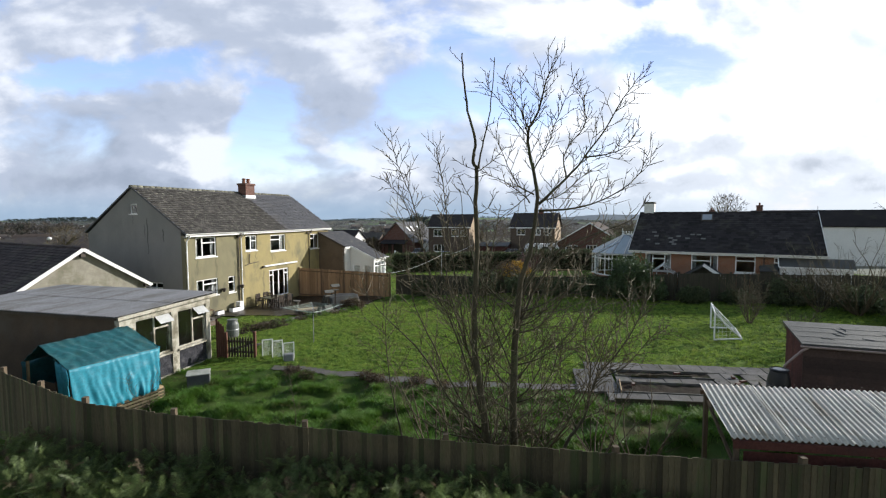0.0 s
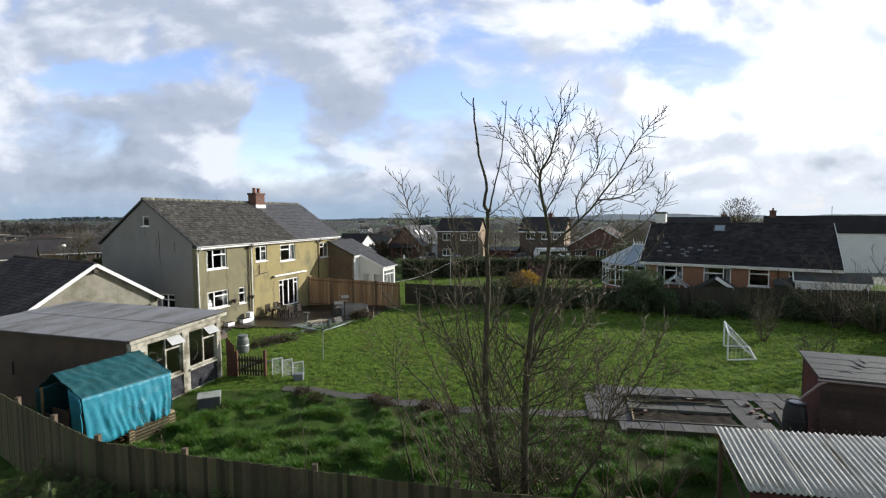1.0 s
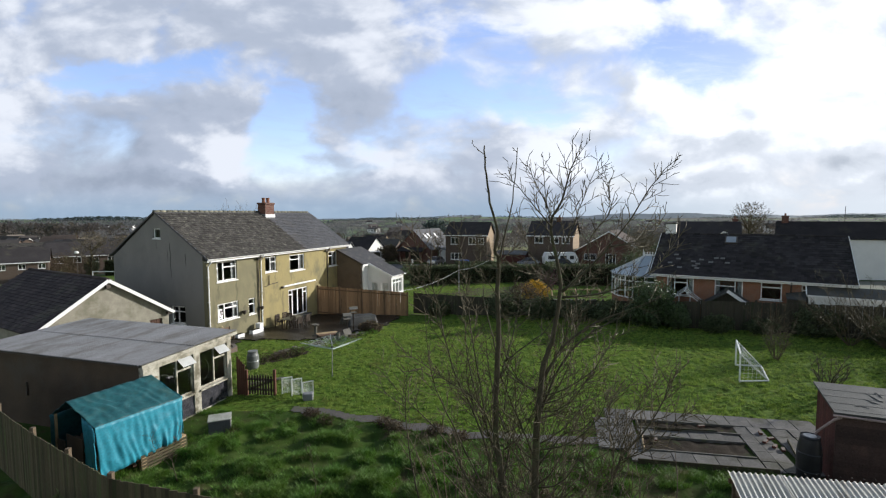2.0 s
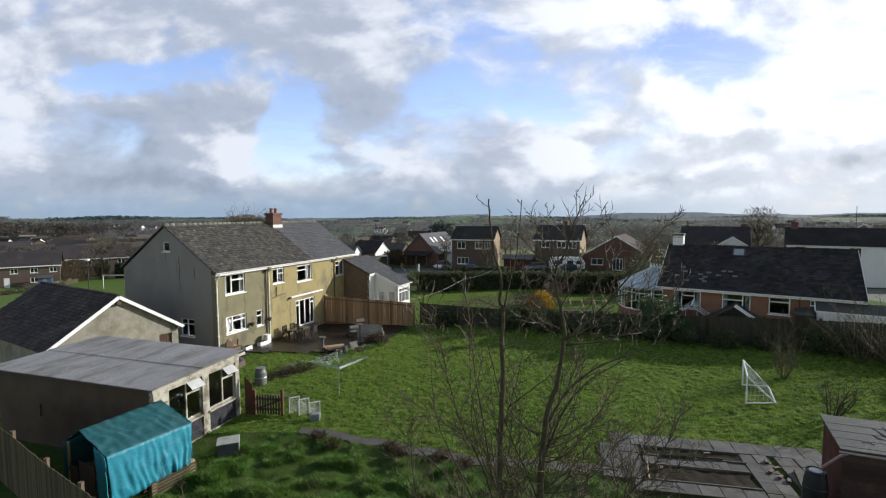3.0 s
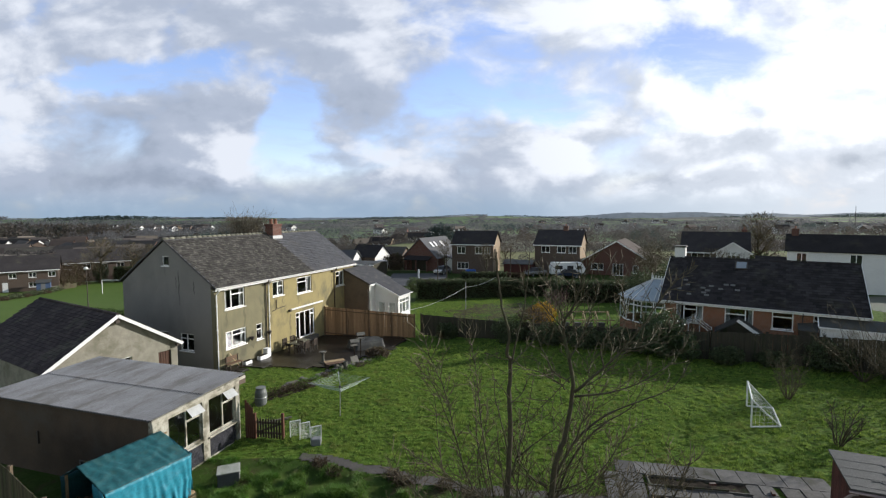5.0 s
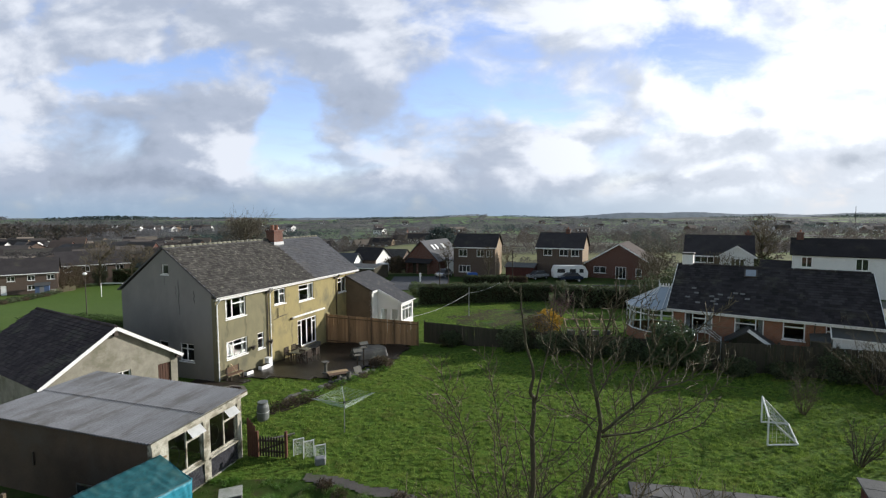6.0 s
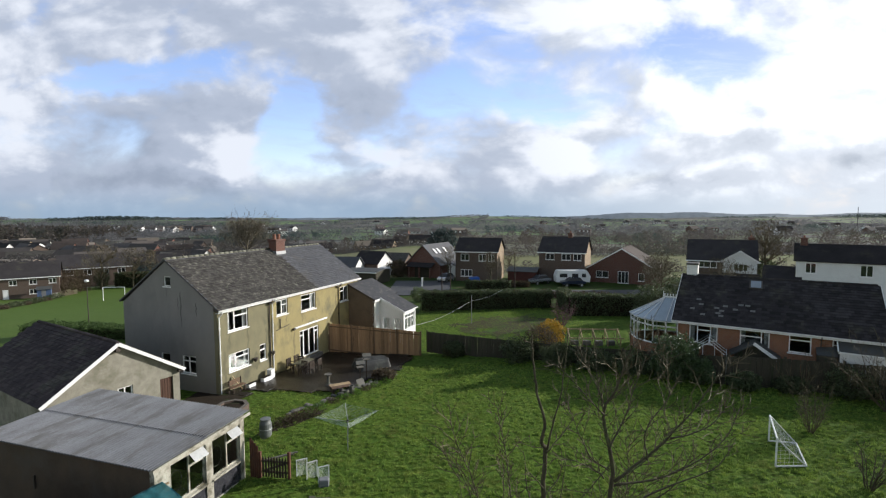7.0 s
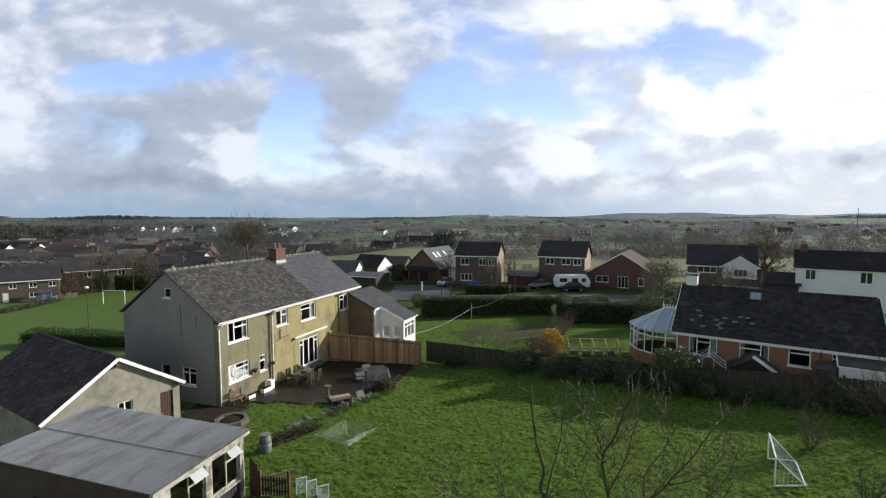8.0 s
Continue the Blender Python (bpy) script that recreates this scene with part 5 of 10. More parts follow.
def simple_house(name, label, category, m, length, depth, eave, ridge, wall, roof, wins=(), end_wall=None, group="", gable_front=False, trim=True, base=1.0, chimney=None, roof_depth_win=()):
    """A far house: walls with window openings in the front, pitched roof, trim. gable_front: the gable faces the front."""
    h = thing(name, label, category, m, group)
    put = front
    e = 0.3
    if gable_front:
        ax = length / 2
        out = [(0, -base), (length, -base), (length, eave), (ax, ridge - 0.08), (0, eave)]
        part("wall", wall_shape(out, [w[:4] for w in wins], put, 0.25), wall, h)
        part("wall", wall_shape(out, [], lambda x, z, d: (x, depth - d, z), 0.25), wall, h)
        for x0, x1 in ((0, 0.25), (length - 0.25, length)):
            part("wall", Shape().box(x0, x1, 0.25, depth - 0.25, -base, eave), end_wall or wall, h)
        k = (ridge - eave) / ax
        s = Shape()
        s.slab([(-e, depth + e, eave - e * k + 0.02), (-e, -e, eave - e * k + 0.02), (ax, -e, ridge + 0.02), (ax, depth + e, ridge + 0.02)], 0.1)
        s.slab([(length + e, -e, eave - e * k + 0.02), (length + e, depth + e, eave - e * k + 0.02), (ax, depth + e, ridge + 0.02), (ax, -e, ridge + 0.02)], 0.1)
        part("roof", s, roof, h)
        if trim:
            for x in (-e, length + e):
                part("bargeboard", Shape().beam((x, -e - 0.02, eave - e * k - 0.1), (ax, -e - 0.02, ridge - 0.1), 0.03, 0.2), M_UPVC, h)
    else:
        ry = depth / 2
        part("wall", wall_shape([(0, -base), (length, -base), (length, eave), (0, eave)], [w[:4] for w in wins], put, 0.25), wall, h)
        part("wall", Shape().box(0.25, length - 0.25, depth - 0.25, depth, -base, eave), wall, h)
        out = [(0.25, -base), (depth, -base), (depth, eave), (ry, ridge - 0.08), (0.25, eave + 0.1)]
        part("wall", wall_shape(out, [], lambda y, z, d: (d, y, z), 0.25), end_wall or wall, h)
        part("wall", wall_shape(out, [], lambda y, z, d: (length - d, y, z), 0.25), end_wall or wall, h)
        k = (ridge - eave) / ry
        s = Shape()
        s.slab([(-e, -e, eave - e * k + 0.03), (length + e, -e, eave - e * k + 0.03), (length + e, ry, ridge + 0.03), (-e, ry, ridge + 0.03)], 0.1)
        s.slab([(length + e, depth + e, eave - e * k + 0.03), (-e, depth + e, eave - e * k + 0.03), (-e, ry, ridge + 0.03), (length + e, ry, ridge + 0.03)], 0.1)
        part("roof", s, roof, h)
        if trim:
            part("fascia", Shape().box(-e, length + e, -e - 0.06, -e, eave - e * k - 0.18, eave - e * k + 0.0), M_UPVC, h)
    part("floor", Shape().box(0.26, length - 0.26, 0.26, depth - 0.26, -0.2, 0.0).box(0.26, length - 0.26, 0.26, depth - 0.26, eave - 0.2, eave - 0.1), M_DARK, h)
    for w in wins:
        n = w[4] if len(w) > 4 else 2
        bars = [w[0] + (w[1] - w[0]) * (i + 1) / n for i in range(n - 1)]
        window(h, put, *w[:4], bars, (), 0.09, unlit_room=True)
    if chimney:
        x, y, hh = chimney
        zb = ridge - 1.2
        c = part("chimney", Shape().box(x - 0.4, x + 0.4, y - 0.4, y + 0.4, zb, ridge + hh, 0.02).box(x - 0.46, x + 0.46, y - 0.46, y + 0.46, ridge + hh - 0.2, ridge + hh - 0.05), M_REDBRICK, h)
        part("chimney_pot", Shape().lathe([(0.13, 0), (0.11, 0.35), (0.08, 0.35)], (x, y, ridge + hh), 8), M_TERRA, c)
    return h


def build_far_houses():
    # brown brick house with buff gable end
    g = gz(4, 90)
    simple_house("detached_house", "brown brick two-storey house with buff gable and dark roof", "house", at(0.1, 90.5, g, -16), 7.8, 8.0, 5.7, 7.9, M_DKBRICK, M_BTILE,
                 [(1.0, 2.6, 3.8, 5.1), (4.4, 5.8, 3.8, 5.1), (1.0, 3.2, 0.9, 2.2, 3), (6.2, 7.3, 3.8, 5.0)], M_BUFF)
    simple_house("detached_house", "two-storey house with white fascia, tile-hung front and cream gable", "house", at(15.6, 90.1, g, -24), 8.2, 8.2, 5.6, 8.1, M_DKBRICK, M_BTILE,
                 [(4.1, 5.7, 4.0, 5.2), (6.2, 7.6, 4.0, 5.2), (1.2, 2.8, 4.0, 5.2), (4.4, 7.8, 0.7, 2.2, 4)], M_BUFF, chimney=(5.0, 4.1, 0.7))
    simple_house("gable_bungalow", "red brick bungalow with gable front and white door", "bungalow", at(24.4, 89.0, gz(28, 87), -29), 11.6, 10.0, 2.8, 6.3, M_REDBRICK, M_BRTILE,
                 [(1.4, 3.6, 0.9, 2.1), (5.2, 7.0, 0.05, 2.2, 3), (8.6, 9.6, 0.6, 2.0, 1)], gable_front=True)
    e = simple_house("detached_house", "brown brick house with cream front gable and dark roof", "house", at(38.6, 81.0, gz(44, 78) + 0.2, -29), 9.6, 7.6, 4.7, 7.7, M_DKBRICK, M_BTILE,
                     [(1.4, 4.2, 3.3, 4.5, 3)], M_DKBRICK, chimney=(9.0, 4.4, 0.5))
    out = [(5.0, -0.5), (9.6, -0.5), (9.6, 4.6), (7.3, 6.1), (5.0, 4.6)]
    part("front_gable", wall_shape(out, [(6.5, 8.4, 3.0, 4.2), (6.4, 8.4, 0.5, 1.6)], lambda x, z, d: (x, -1.2 + d, z), 1.2), M_WHITE, e, "cream front gable")
    for z0, z1 in ((3.0, 4.2), (0.5, 1.6)):
        window(e, lambda x, z, d: (x, -1.2 + d, z), 6.5, 8.4, z0, z1, [7.13, 7.77], (), 0.1)
    part("gable_roof", Shape().slab([(4.6, 1.0, 4.5), (4.6, -1.45, 4.5), (7.3, -1.45, 6.25), (7.3, 1.0, 6.25)], 0.1).slab([(10.0, -1.45, 4.5), (10.0, 1.0, 4.5), (7.3, 1.0, 6.25), (7.3, -1.45, 6.25)], 0.1), M_BTILE, e)
    part("porch_roof", Shape().slab([(3.6, -2.6, 1.9), (10.0, -2.6, 1.9), (10.0, -1.22, 2.7), (3.6, -1.22, 2.7)], 0.12), M_BTILE, e)
    for x in (3.7, 9.6):
        part("porch_post", Shape().box(x, x + 0.2, -2.45, -2.25, -0.6, 1.8), M_UPVC, e)
    part("gable_trim", Shape().beam((4.6, -1.47, 4.42), (7.3, -1.47, 6.17), 0.03, 0.18).beam((10.0, -1.47, 4.42), (7.3, -1.47, 6.17), 0.03, 0.18), M_UPVC, e)
    simple_house("timber_garage", "dark red timber garage between two houses", "garage", at(9.6, 88.5, gz(11, 88), -20), 5.0, 5.0, 2.1, 2.6, M_RED, M_FELT, (), trim=False)
    # white house
    simple_house("white_house", "long white rendered house with dark roof and two chimneys", "house", at(45.6, 66.0, gz(55, 63) + 0.2, -36), 26, 6.5, 5.4, 7.4, M_WHITE, M_BTILE,
                 [(1.0, 2.2, 3.6, 5.0), (6.6, 7.9, 3.5, 5.0), (17, 18.2, 3.5, 4.9)], trim=False, chimney=(0.8, 3.2, 0.8))
    simple_house("garage", "black timber garage with pitched roof", "garage", at(42.6, 67.8, gz(43, 65) + 0.6, -36), 3.9, 6.0, 2.6, 3.9, M_FENCE3, M_BTILE, (), trim=False)
    # red gable garage-house with grey roof and skylights
    b = simple_house("gable_house", "red brick house with wide gable, grey roof and skylights", "house", at(-9.6, 97.5, gz(-8, 90), -27), 7.6, 11.0, 2.7, 6.4, M_REDBRICK, M_TILEC,
                     (), gable_front=True, trim=False)
    for x in (1.2, 3.5, 5.9):
        part("porch_pier", Shape().box(x, x + 0.3, -1.4, -1.1, -0.4, 2.15), M_REDBRICK, b)
    part("porch_roof", Shape().slab([(0.9, -1.7, 2.2), (6.5, -1.7, 2.2), (6.5, -0.02, 2.9), (0.9, -0.02, 2.9)], 0.12), M_BTILE, b)
    # flat dark plate drawn for the shaded opening under the porch
    part("door", Shape().box(1.9, 5.6, -0.04, -0.005, -0.2, 2.1), M_FENCE3, b, "dark plate standing for the shaded porch opening")
    for y in (1.8, 3.4, 6.2):
        u = Vector((-3.8, 0, 3.7)).normalized()
        o = Vector((7.6, y, 2.75)) + u * 2.6 + Vector((0.7, 0, 0.72)) * 0.06
        part("skylight", Shape().block(o, (0, 0.75, 0), u * 1.3, Vector((0.7, 0, 0.72)) * 0.06), M_UPVC, b, "white framed roof window")
    part("porch", Shape().box(7.8, 9.4, 3.0, 5.6, -0.4, 2.3), M_WHITE, b)
    part("porch_roof", Shape().slab([(9.6, 2.8, 2.3), (9.6, 5.8, 2.3), (7.75, 5.8, 3.0), (7.75, 2.8, 3.0)], 0.1), M_TILEC, b)
    # low grey-roofed group behind the main house
    simple_house("cottage", "low cottage with grey slate roof", "cottage", at(-24.8, 94.2, gz(-22, 94), -10), 5.4, 6.0, 2.4, 4.3, M_WHITE, M_TILEC, [(1.0, 2.2, 1.0, 2.0)], trim=False)
    simple_house("cottage", "small white gabled cottage with dark roof", "cottage", at(-20.9, 100.2, gz(-18, 100), -24), 5.8, 6.4, 2.7, 4.9, M_DKBRICK, M_BTILE, [(1.0, 2.2, 1.0, 2.1)], M_WHITE, trim=False)
    simple_house("carport", "flat-roofed dark carport beside a cottage", "garage", at(-19.9, 87.3, gz(-17, 87), -20), 6.2, 5.6, 2.3, 2.6, M_FENCE3, M_FELT, (), trim=True)
    simple_house("bungalow", "brown bungalow beyond the road", "bungalow", at(-15.6, 104, gz(-12, 104), -14), 5.0, 7.0, 2.4, 4.2, M_DKBRICK, M_TILE, (), trim=False)
    # terraces beyond the playing field
    t1 = [(32.7 - 3.05 * i, 33.9 - 3.05 * i, 2.75, 3.75, 2) for i in range(10)] + [(29.6 - 6.1 * i, 30.9 - 6.1 * i, 0.8, 1.8, 2) for i in range(4)] + [(25.6, 26.5, 0.0, 2.0, 1), (16.4, 17.3, 0.0, 2.0, 1)]
    h = simple_house("terrace", "brown brick terrace with dark roof and white windows", "terraced house", at(-109.0, 78.8, gz(-86, 96), 36), 34.4, 9.0, 4.35, 7.0, M_DKBRICK, M_BTILE, t1)
    for x in (25.66, 16.46):
        part("door", Shape().box(x, x + 0.78, 0.02, 0.06, 0.02, 1.94), M_UPVC, h, "white front door")
    t2 = [(1.4 + 3.4 * i, 3.0 + 3.4 * i, 2.9, 4.1, 2) for i in range(4)]
    simple_house("terrace", "brown brick terrace with dark roof and white windows", "terraced house", at(-92.2, 112.3, gz(-88, 114), 36), 14.5, 9.0, 4.7, 7.6, M_DKBRICK, M_BTILE, t2)


build_far_houses()


# ---- fences ----
def board_fence(name, label, line, height, mat, post_mat, board=0.125, gap=0.006, rails=True, post_up=0.08, seed=1, panels=False, cap=False, away=1):
    """An upright-board fence along corners (x, y, top): posts at the corners, each board a piece of its own."""
    f = thing(name, label, "fence", at(line[0][0], line[0][1], gz(line[0][0], line[0][1]), 0))
    o = Vector((line[0][0], line[0][1], gz(line[0][0], line[0][1])))
    rng = random.Random(seed)
    unit = Shape().box(0, board - gap, 0, 0.018, 0, 1.0).mesh("board", mat)
    pm = Shape().box(-0.05, 0.05, -0.05, 0.05, 0, 1.0).mesh("post", post_mat)
    for i, p in enumerate(line):
        ob = new("post", pm)
        ob.parent = f
        zt = p[2] + post_up
        ob.matrix_basis = Matrix.Translation(Vector((p[0], p[1], zt - height - post_up)) - o) @ Matrix.Diagonal((1, 1, height + post_up, 1))
    for p, q in zip(line, line[1:]):
        a, b = Vector(p), Vector(q)
        d = Vector((b.x - a.x, b.y - a.y, 0))
        ln = d.length
        d.normalize()
        ang = math.atan2(d.y, d.x)
        n = int(ln / board)
        for i in range(n):
            k = (i + 0.5) / n
            top = a.z + (b.z - a.z) * k + rng.uniform(-0.02, 0.014) - 0.02
            pos = a + (b - a) * (i / n) + Vector((d.y, -d.x, 0)) * 0.075 * away
            ob = new("board", unit)
            ob.parent = f
            ob.matrix_basis = Matrix.Translation(Vector((pos.x, pos.y, top - height)) - o) @ Matrix.Rotation(ang + rng.uniform(0.07, 0.15), 4, "Z") @ Matrix.Rotation(rng.uniform(-0.006, 0.006), 4, "Y") @ Matrix.Diagonal((ln / n / board, 1, height, 1))
        if rails:
            side = Vector((d.y, -d.x, 0)) * 0.02 * away
            for h in (0.3, height - 0.25):
                part("rail", Shape().beam(a + side - Vector((0, 0, height - h)) - o, b + side - Vector((0, 0, height - h)) - o, 0.05, 0.08), post_mat, f)
        if cap:
            part("capping", Shape().beam(a - o + Vector((0, 0, 0.0)), b - o + Vector((0, 0, 0.0)), 0.07, 0.03), mat, f)
    return f


board_fence("boundary_fence", "grey-brown upright board fence with post tops above it", [(-17.2, 15.9, 2.15), (-14.6, 14.2, 2.15), (-12.15, 12.5, 2.17), (-10.3, 11.3, 2.18), (-8.5, 10.16, 2.19), (-6.42, 9.72, 2.07), (-3.55, 9.02, 2.05),
             (-0.8, 8.40, 2.00), (2.2, 7.83, 1.97), (5.2, 7.28, 1.97), (8.2, 6.78, 1.97), (10.5, 6.4, 1.97)], 1.85, M_FENCE, M_POST, 0.098, gap=-0.006, cap=False)
fp = HOUSE @ Vector((11.75, -0.1, 2.06))
fq = HOUSE @ Vector((13.1, -8.15, 1.72))
board_fence("garden_fence", "orange-brown board fence from house to lawn", [tuple(fp.lerp(fq, i / 4)) for i in range(5)], 2.6, M_FENCE2, M_WOODP, 0.15, seed=2, post_up=0.06, away=-0.6)
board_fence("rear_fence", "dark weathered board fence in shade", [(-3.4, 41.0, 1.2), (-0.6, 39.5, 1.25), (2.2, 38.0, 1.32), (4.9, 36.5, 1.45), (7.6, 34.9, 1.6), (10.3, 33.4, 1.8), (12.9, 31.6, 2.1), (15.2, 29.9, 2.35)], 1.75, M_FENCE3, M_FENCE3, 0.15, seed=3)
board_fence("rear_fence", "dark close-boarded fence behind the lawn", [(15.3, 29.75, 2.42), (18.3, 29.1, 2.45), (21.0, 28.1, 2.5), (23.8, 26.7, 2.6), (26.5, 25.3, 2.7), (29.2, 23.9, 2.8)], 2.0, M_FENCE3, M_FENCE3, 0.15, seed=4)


# ---- tarpaulin shelter, boxes, gate ----
def drape_sheet(s, p00, p10, p01, p11, nu, nv, amp, freq, seed, nrm):
    """A folded sheet between four corners."""
    p00, p10, p01, p11, nrm = (Vector(p) for p in (p00, p10, p01, p11, nrm))
    base = len(s.v)
    for j in range(nv + 1):
        for i in range(nu + 1):
            a, b = i / nu, j / nv
            p = (p00 * (1 - a) + p10 * a) * (1 - b) + (p01 * (1 - a) + p11 * a) * b
            warp = 6.5 * noise.noise(Vector((a * 4, b * 1.8, seed)))
            fold = 0.7 * math.sin((a + 0.12 * b) * freq + warp) * (0.5 + 1.6 * abs(noise.noise(Vector((a * 6, b * 0.8, seed + 2)))))
            crease = 1.2 - 5.0 * abs(noise.noise(Vector((a * 3.5 + b * 2.0, b * 3.0 - a * 2.5, seed + 9))))
            k = amp(a, b) * (fold + 1.3 * noise.noise(Vector((a * 9, b * 3, seed + 5))) + 0.9 * max(0.0, crease))
            s.v.append(tuple(p + nrm * k))
    for j in range(nv):
        for i in range(nu):
            q = base + j * (nu + 1) + i
            s.f.append((q, q + 1, q + nu + 2, q + nu + 1))


def build_tarp_shelter():
    t = thing("tarpaulin_shelter", "log shelter under a sagging blue tarpaulin, open dark end", "shelter", at(-10.97, 13.24, 0.06, 63))
    L, Wd, RY, EZ, RZ = 2.52, 2.3, 1.15, 1.86, 2.46
    s = Shape()
    drape_sheet(s, (-0.1, -0.02, EZ), (L + 0.05, -0.02, EZ - 0.05), (-0.2, RY, RZ), (L - 0.22, RY, RZ + 0.03), 60, 22, lambda a, b: 0.012 + 0.010 * math.sin(b * math.pi), 46, 1.0, (0, -0.45, 0.89))
    drape_sheet(s, (-0.2, RY, RZ), (L - 0.22, RY, RZ + 0.03), (-0.1, Wd, EZ - 0.05), (L + 0.05, Wd, EZ - 0.05), 36, 10, lambda a, b: 0.02, 14, 2.0, (0, 0.45, 0.89))
    part("roof_sheet", s, M_TARPTOP, t, "dark teal tarpaulin roof with creases", smooth=True).modifiers.new("thickness", "SOLIDIFY").thickness = 0.006
    s = Shape()
    drape_sheet(s, (0.0, -0.06, 0.34), (L * 0.97, -0.10, 0.52), (-0.08, -0.02, EZ + 0.01), (L + 0.05, -0.02, EZ - 0.04), 90, 14, lambda a, b: (0.036 * (1 - b) + 0.010) * (0.6 + 0.7 * abs(noise.noise(Vector((a * 7, 3.0, 1.0))) * 2)), 74, 3.0, (0, -1, 0))
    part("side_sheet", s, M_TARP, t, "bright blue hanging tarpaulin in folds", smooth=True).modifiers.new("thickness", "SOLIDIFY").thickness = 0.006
    s = Shape()
    drape_sheet(s, (-0.06, -0.04, 0.3), (-0.1, 0.42, 0.5), (-0.1, -0.02, EZ), (-0.1, 0.55, EZ + 0.22), 12, 10, lambda a, b: 0.03, 9, 4.0, (-1, 0, 0))
    part("end_sheet", s, M_TARP, t, smooth=True).modifiers.new("thickness", "SOLIDIFY").thickness = 0.006
    s = Shape()
    drape_sheet(s, (L + 0.05, 0.0, 0.6), (L + 0.05, Wd, 0.6), (L + 0.05, 0.0, EZ), (L + 0.05, Wd, EZ), 20, 10, lambda a, b: 0.03, 20, 6.0, (1, 0, 0))
    drape_sheet(s, (L + 0.05, 0.0, EZ), (L + 0.05, Wd, EZ), (L - 0.22, RY - 0.01, RZ + 0.03), (L - 0.22, RY + 0.01, RZ + 0.03), 16, 8, lambda a, b: 0.008, 12, 6.5, (0.9, 0, 0.4))
    part("end_sheet", s, M_TARP, t, smooth=True).modifiers.new("thickness", "SOLIDIFY").thickness = 0.006
    s = Shape()
    drape_sheet(s, (-0.1, Wd, 0.3), (L, Wd, 0.3), (-0.1, Wd, EZ - 0.05), (L, Wd, EZ - 0.05), 24, 8, lambda a, b: 0.03, 20, 7.0, (0, 1, 0))
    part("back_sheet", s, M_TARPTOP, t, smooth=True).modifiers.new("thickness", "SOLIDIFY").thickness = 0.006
    for x in (0.0, L - 0.05):
        for y in (0.03, Wd - 0.06):
            part("corner_post", Shape().box(x, x + 0.06, y, y + 0.06, -0.1, EZ - 0.04), M_PALEW, t)
    part("ridge_pole", Shape().beam((-0.06, RY, RZ - 0.13), (L, RY, RZ - 0.10), 0.05, 0.05), M_PALEW, t)
    part("end_board", Shape().box(-0.03, -0.005, 0.75, 1.6, -0.1, 1.35).box(-0.035, -0.01, 1.7, 2.1, -0.1, 1.1), M_SHEDB, t)
    # pallet boards under the hem, stacked logs inside
    for i in range(5):
        part("pallet_board", Shape().box(1.1, L + 0.12, -0.10, -0.07, 0.0 + i * 0.105, 0.075 + i * 0.105, 0.006), M_FENCE, t)
    part("pallet_block", Shape().box(L - 0.1, L + 0.1, -0.06, 0.1, 0.0, 0.55).box(1.15, 1.3, -0.06, 0.1, 0.0, 0.5), M_PALEW, t)
    rng = random.Random(8)
    for j in range(7):
        for i in range(10):
            r = rng.uniform(0.06, 0.09)
            x = 0.35 + i * 0.2 + 0.1 * (j % 2)
            part("log", Shape().tube([(x, 0.3, 0.1 + j * 0.15), (x, 1.9, 0.1 + j * 0.15)], r, 7), M_WOOD, t)


build_tarp_shelter()


def build_hutch():
    h = thing("storage_box", "small grey storage box with pale weathered lid", "box", at(-9.50, 16.62, 0.02, 22))
    part("body", Shape().box(0, 0.72, 0, 0.62, -0.1, 0.50, 0.012), M_SHUTD, h, "dark grey painted box")
    part("lid", Shape().box(-0.03, 0.75, -0.03, 0.65, 0.505, 0.545, 0.012), M_LID, h, "pale weathered lid")
    for z in (0.08, 0.22, 0.36):
        part("slat", Shape().box(0.725, 0.745, 0.03, 0.59, z, z + 0.035, 0.006), M_LID, h)


M_SHUTD = material("dark_grey_board", (0.085, 0.088, 0.095), (0.065, 0.068, 0.073), 3.0, 0.7, 0.3)
M_LID = material("bleached_lid_board", (0.34, 0.34, 0.31), (0.24, 0.25, 0.21), 3.0, 0.8, 0.3, 20.0, (0.14, 0.16, 0.10), 2.0, 0.5)
M_SHUT = material("grey_painted_board", (0.20, 0.205, 0.215), (0.16, 0.165, 0.172), 3.0, 0.6, 0.2)
build_hutch()


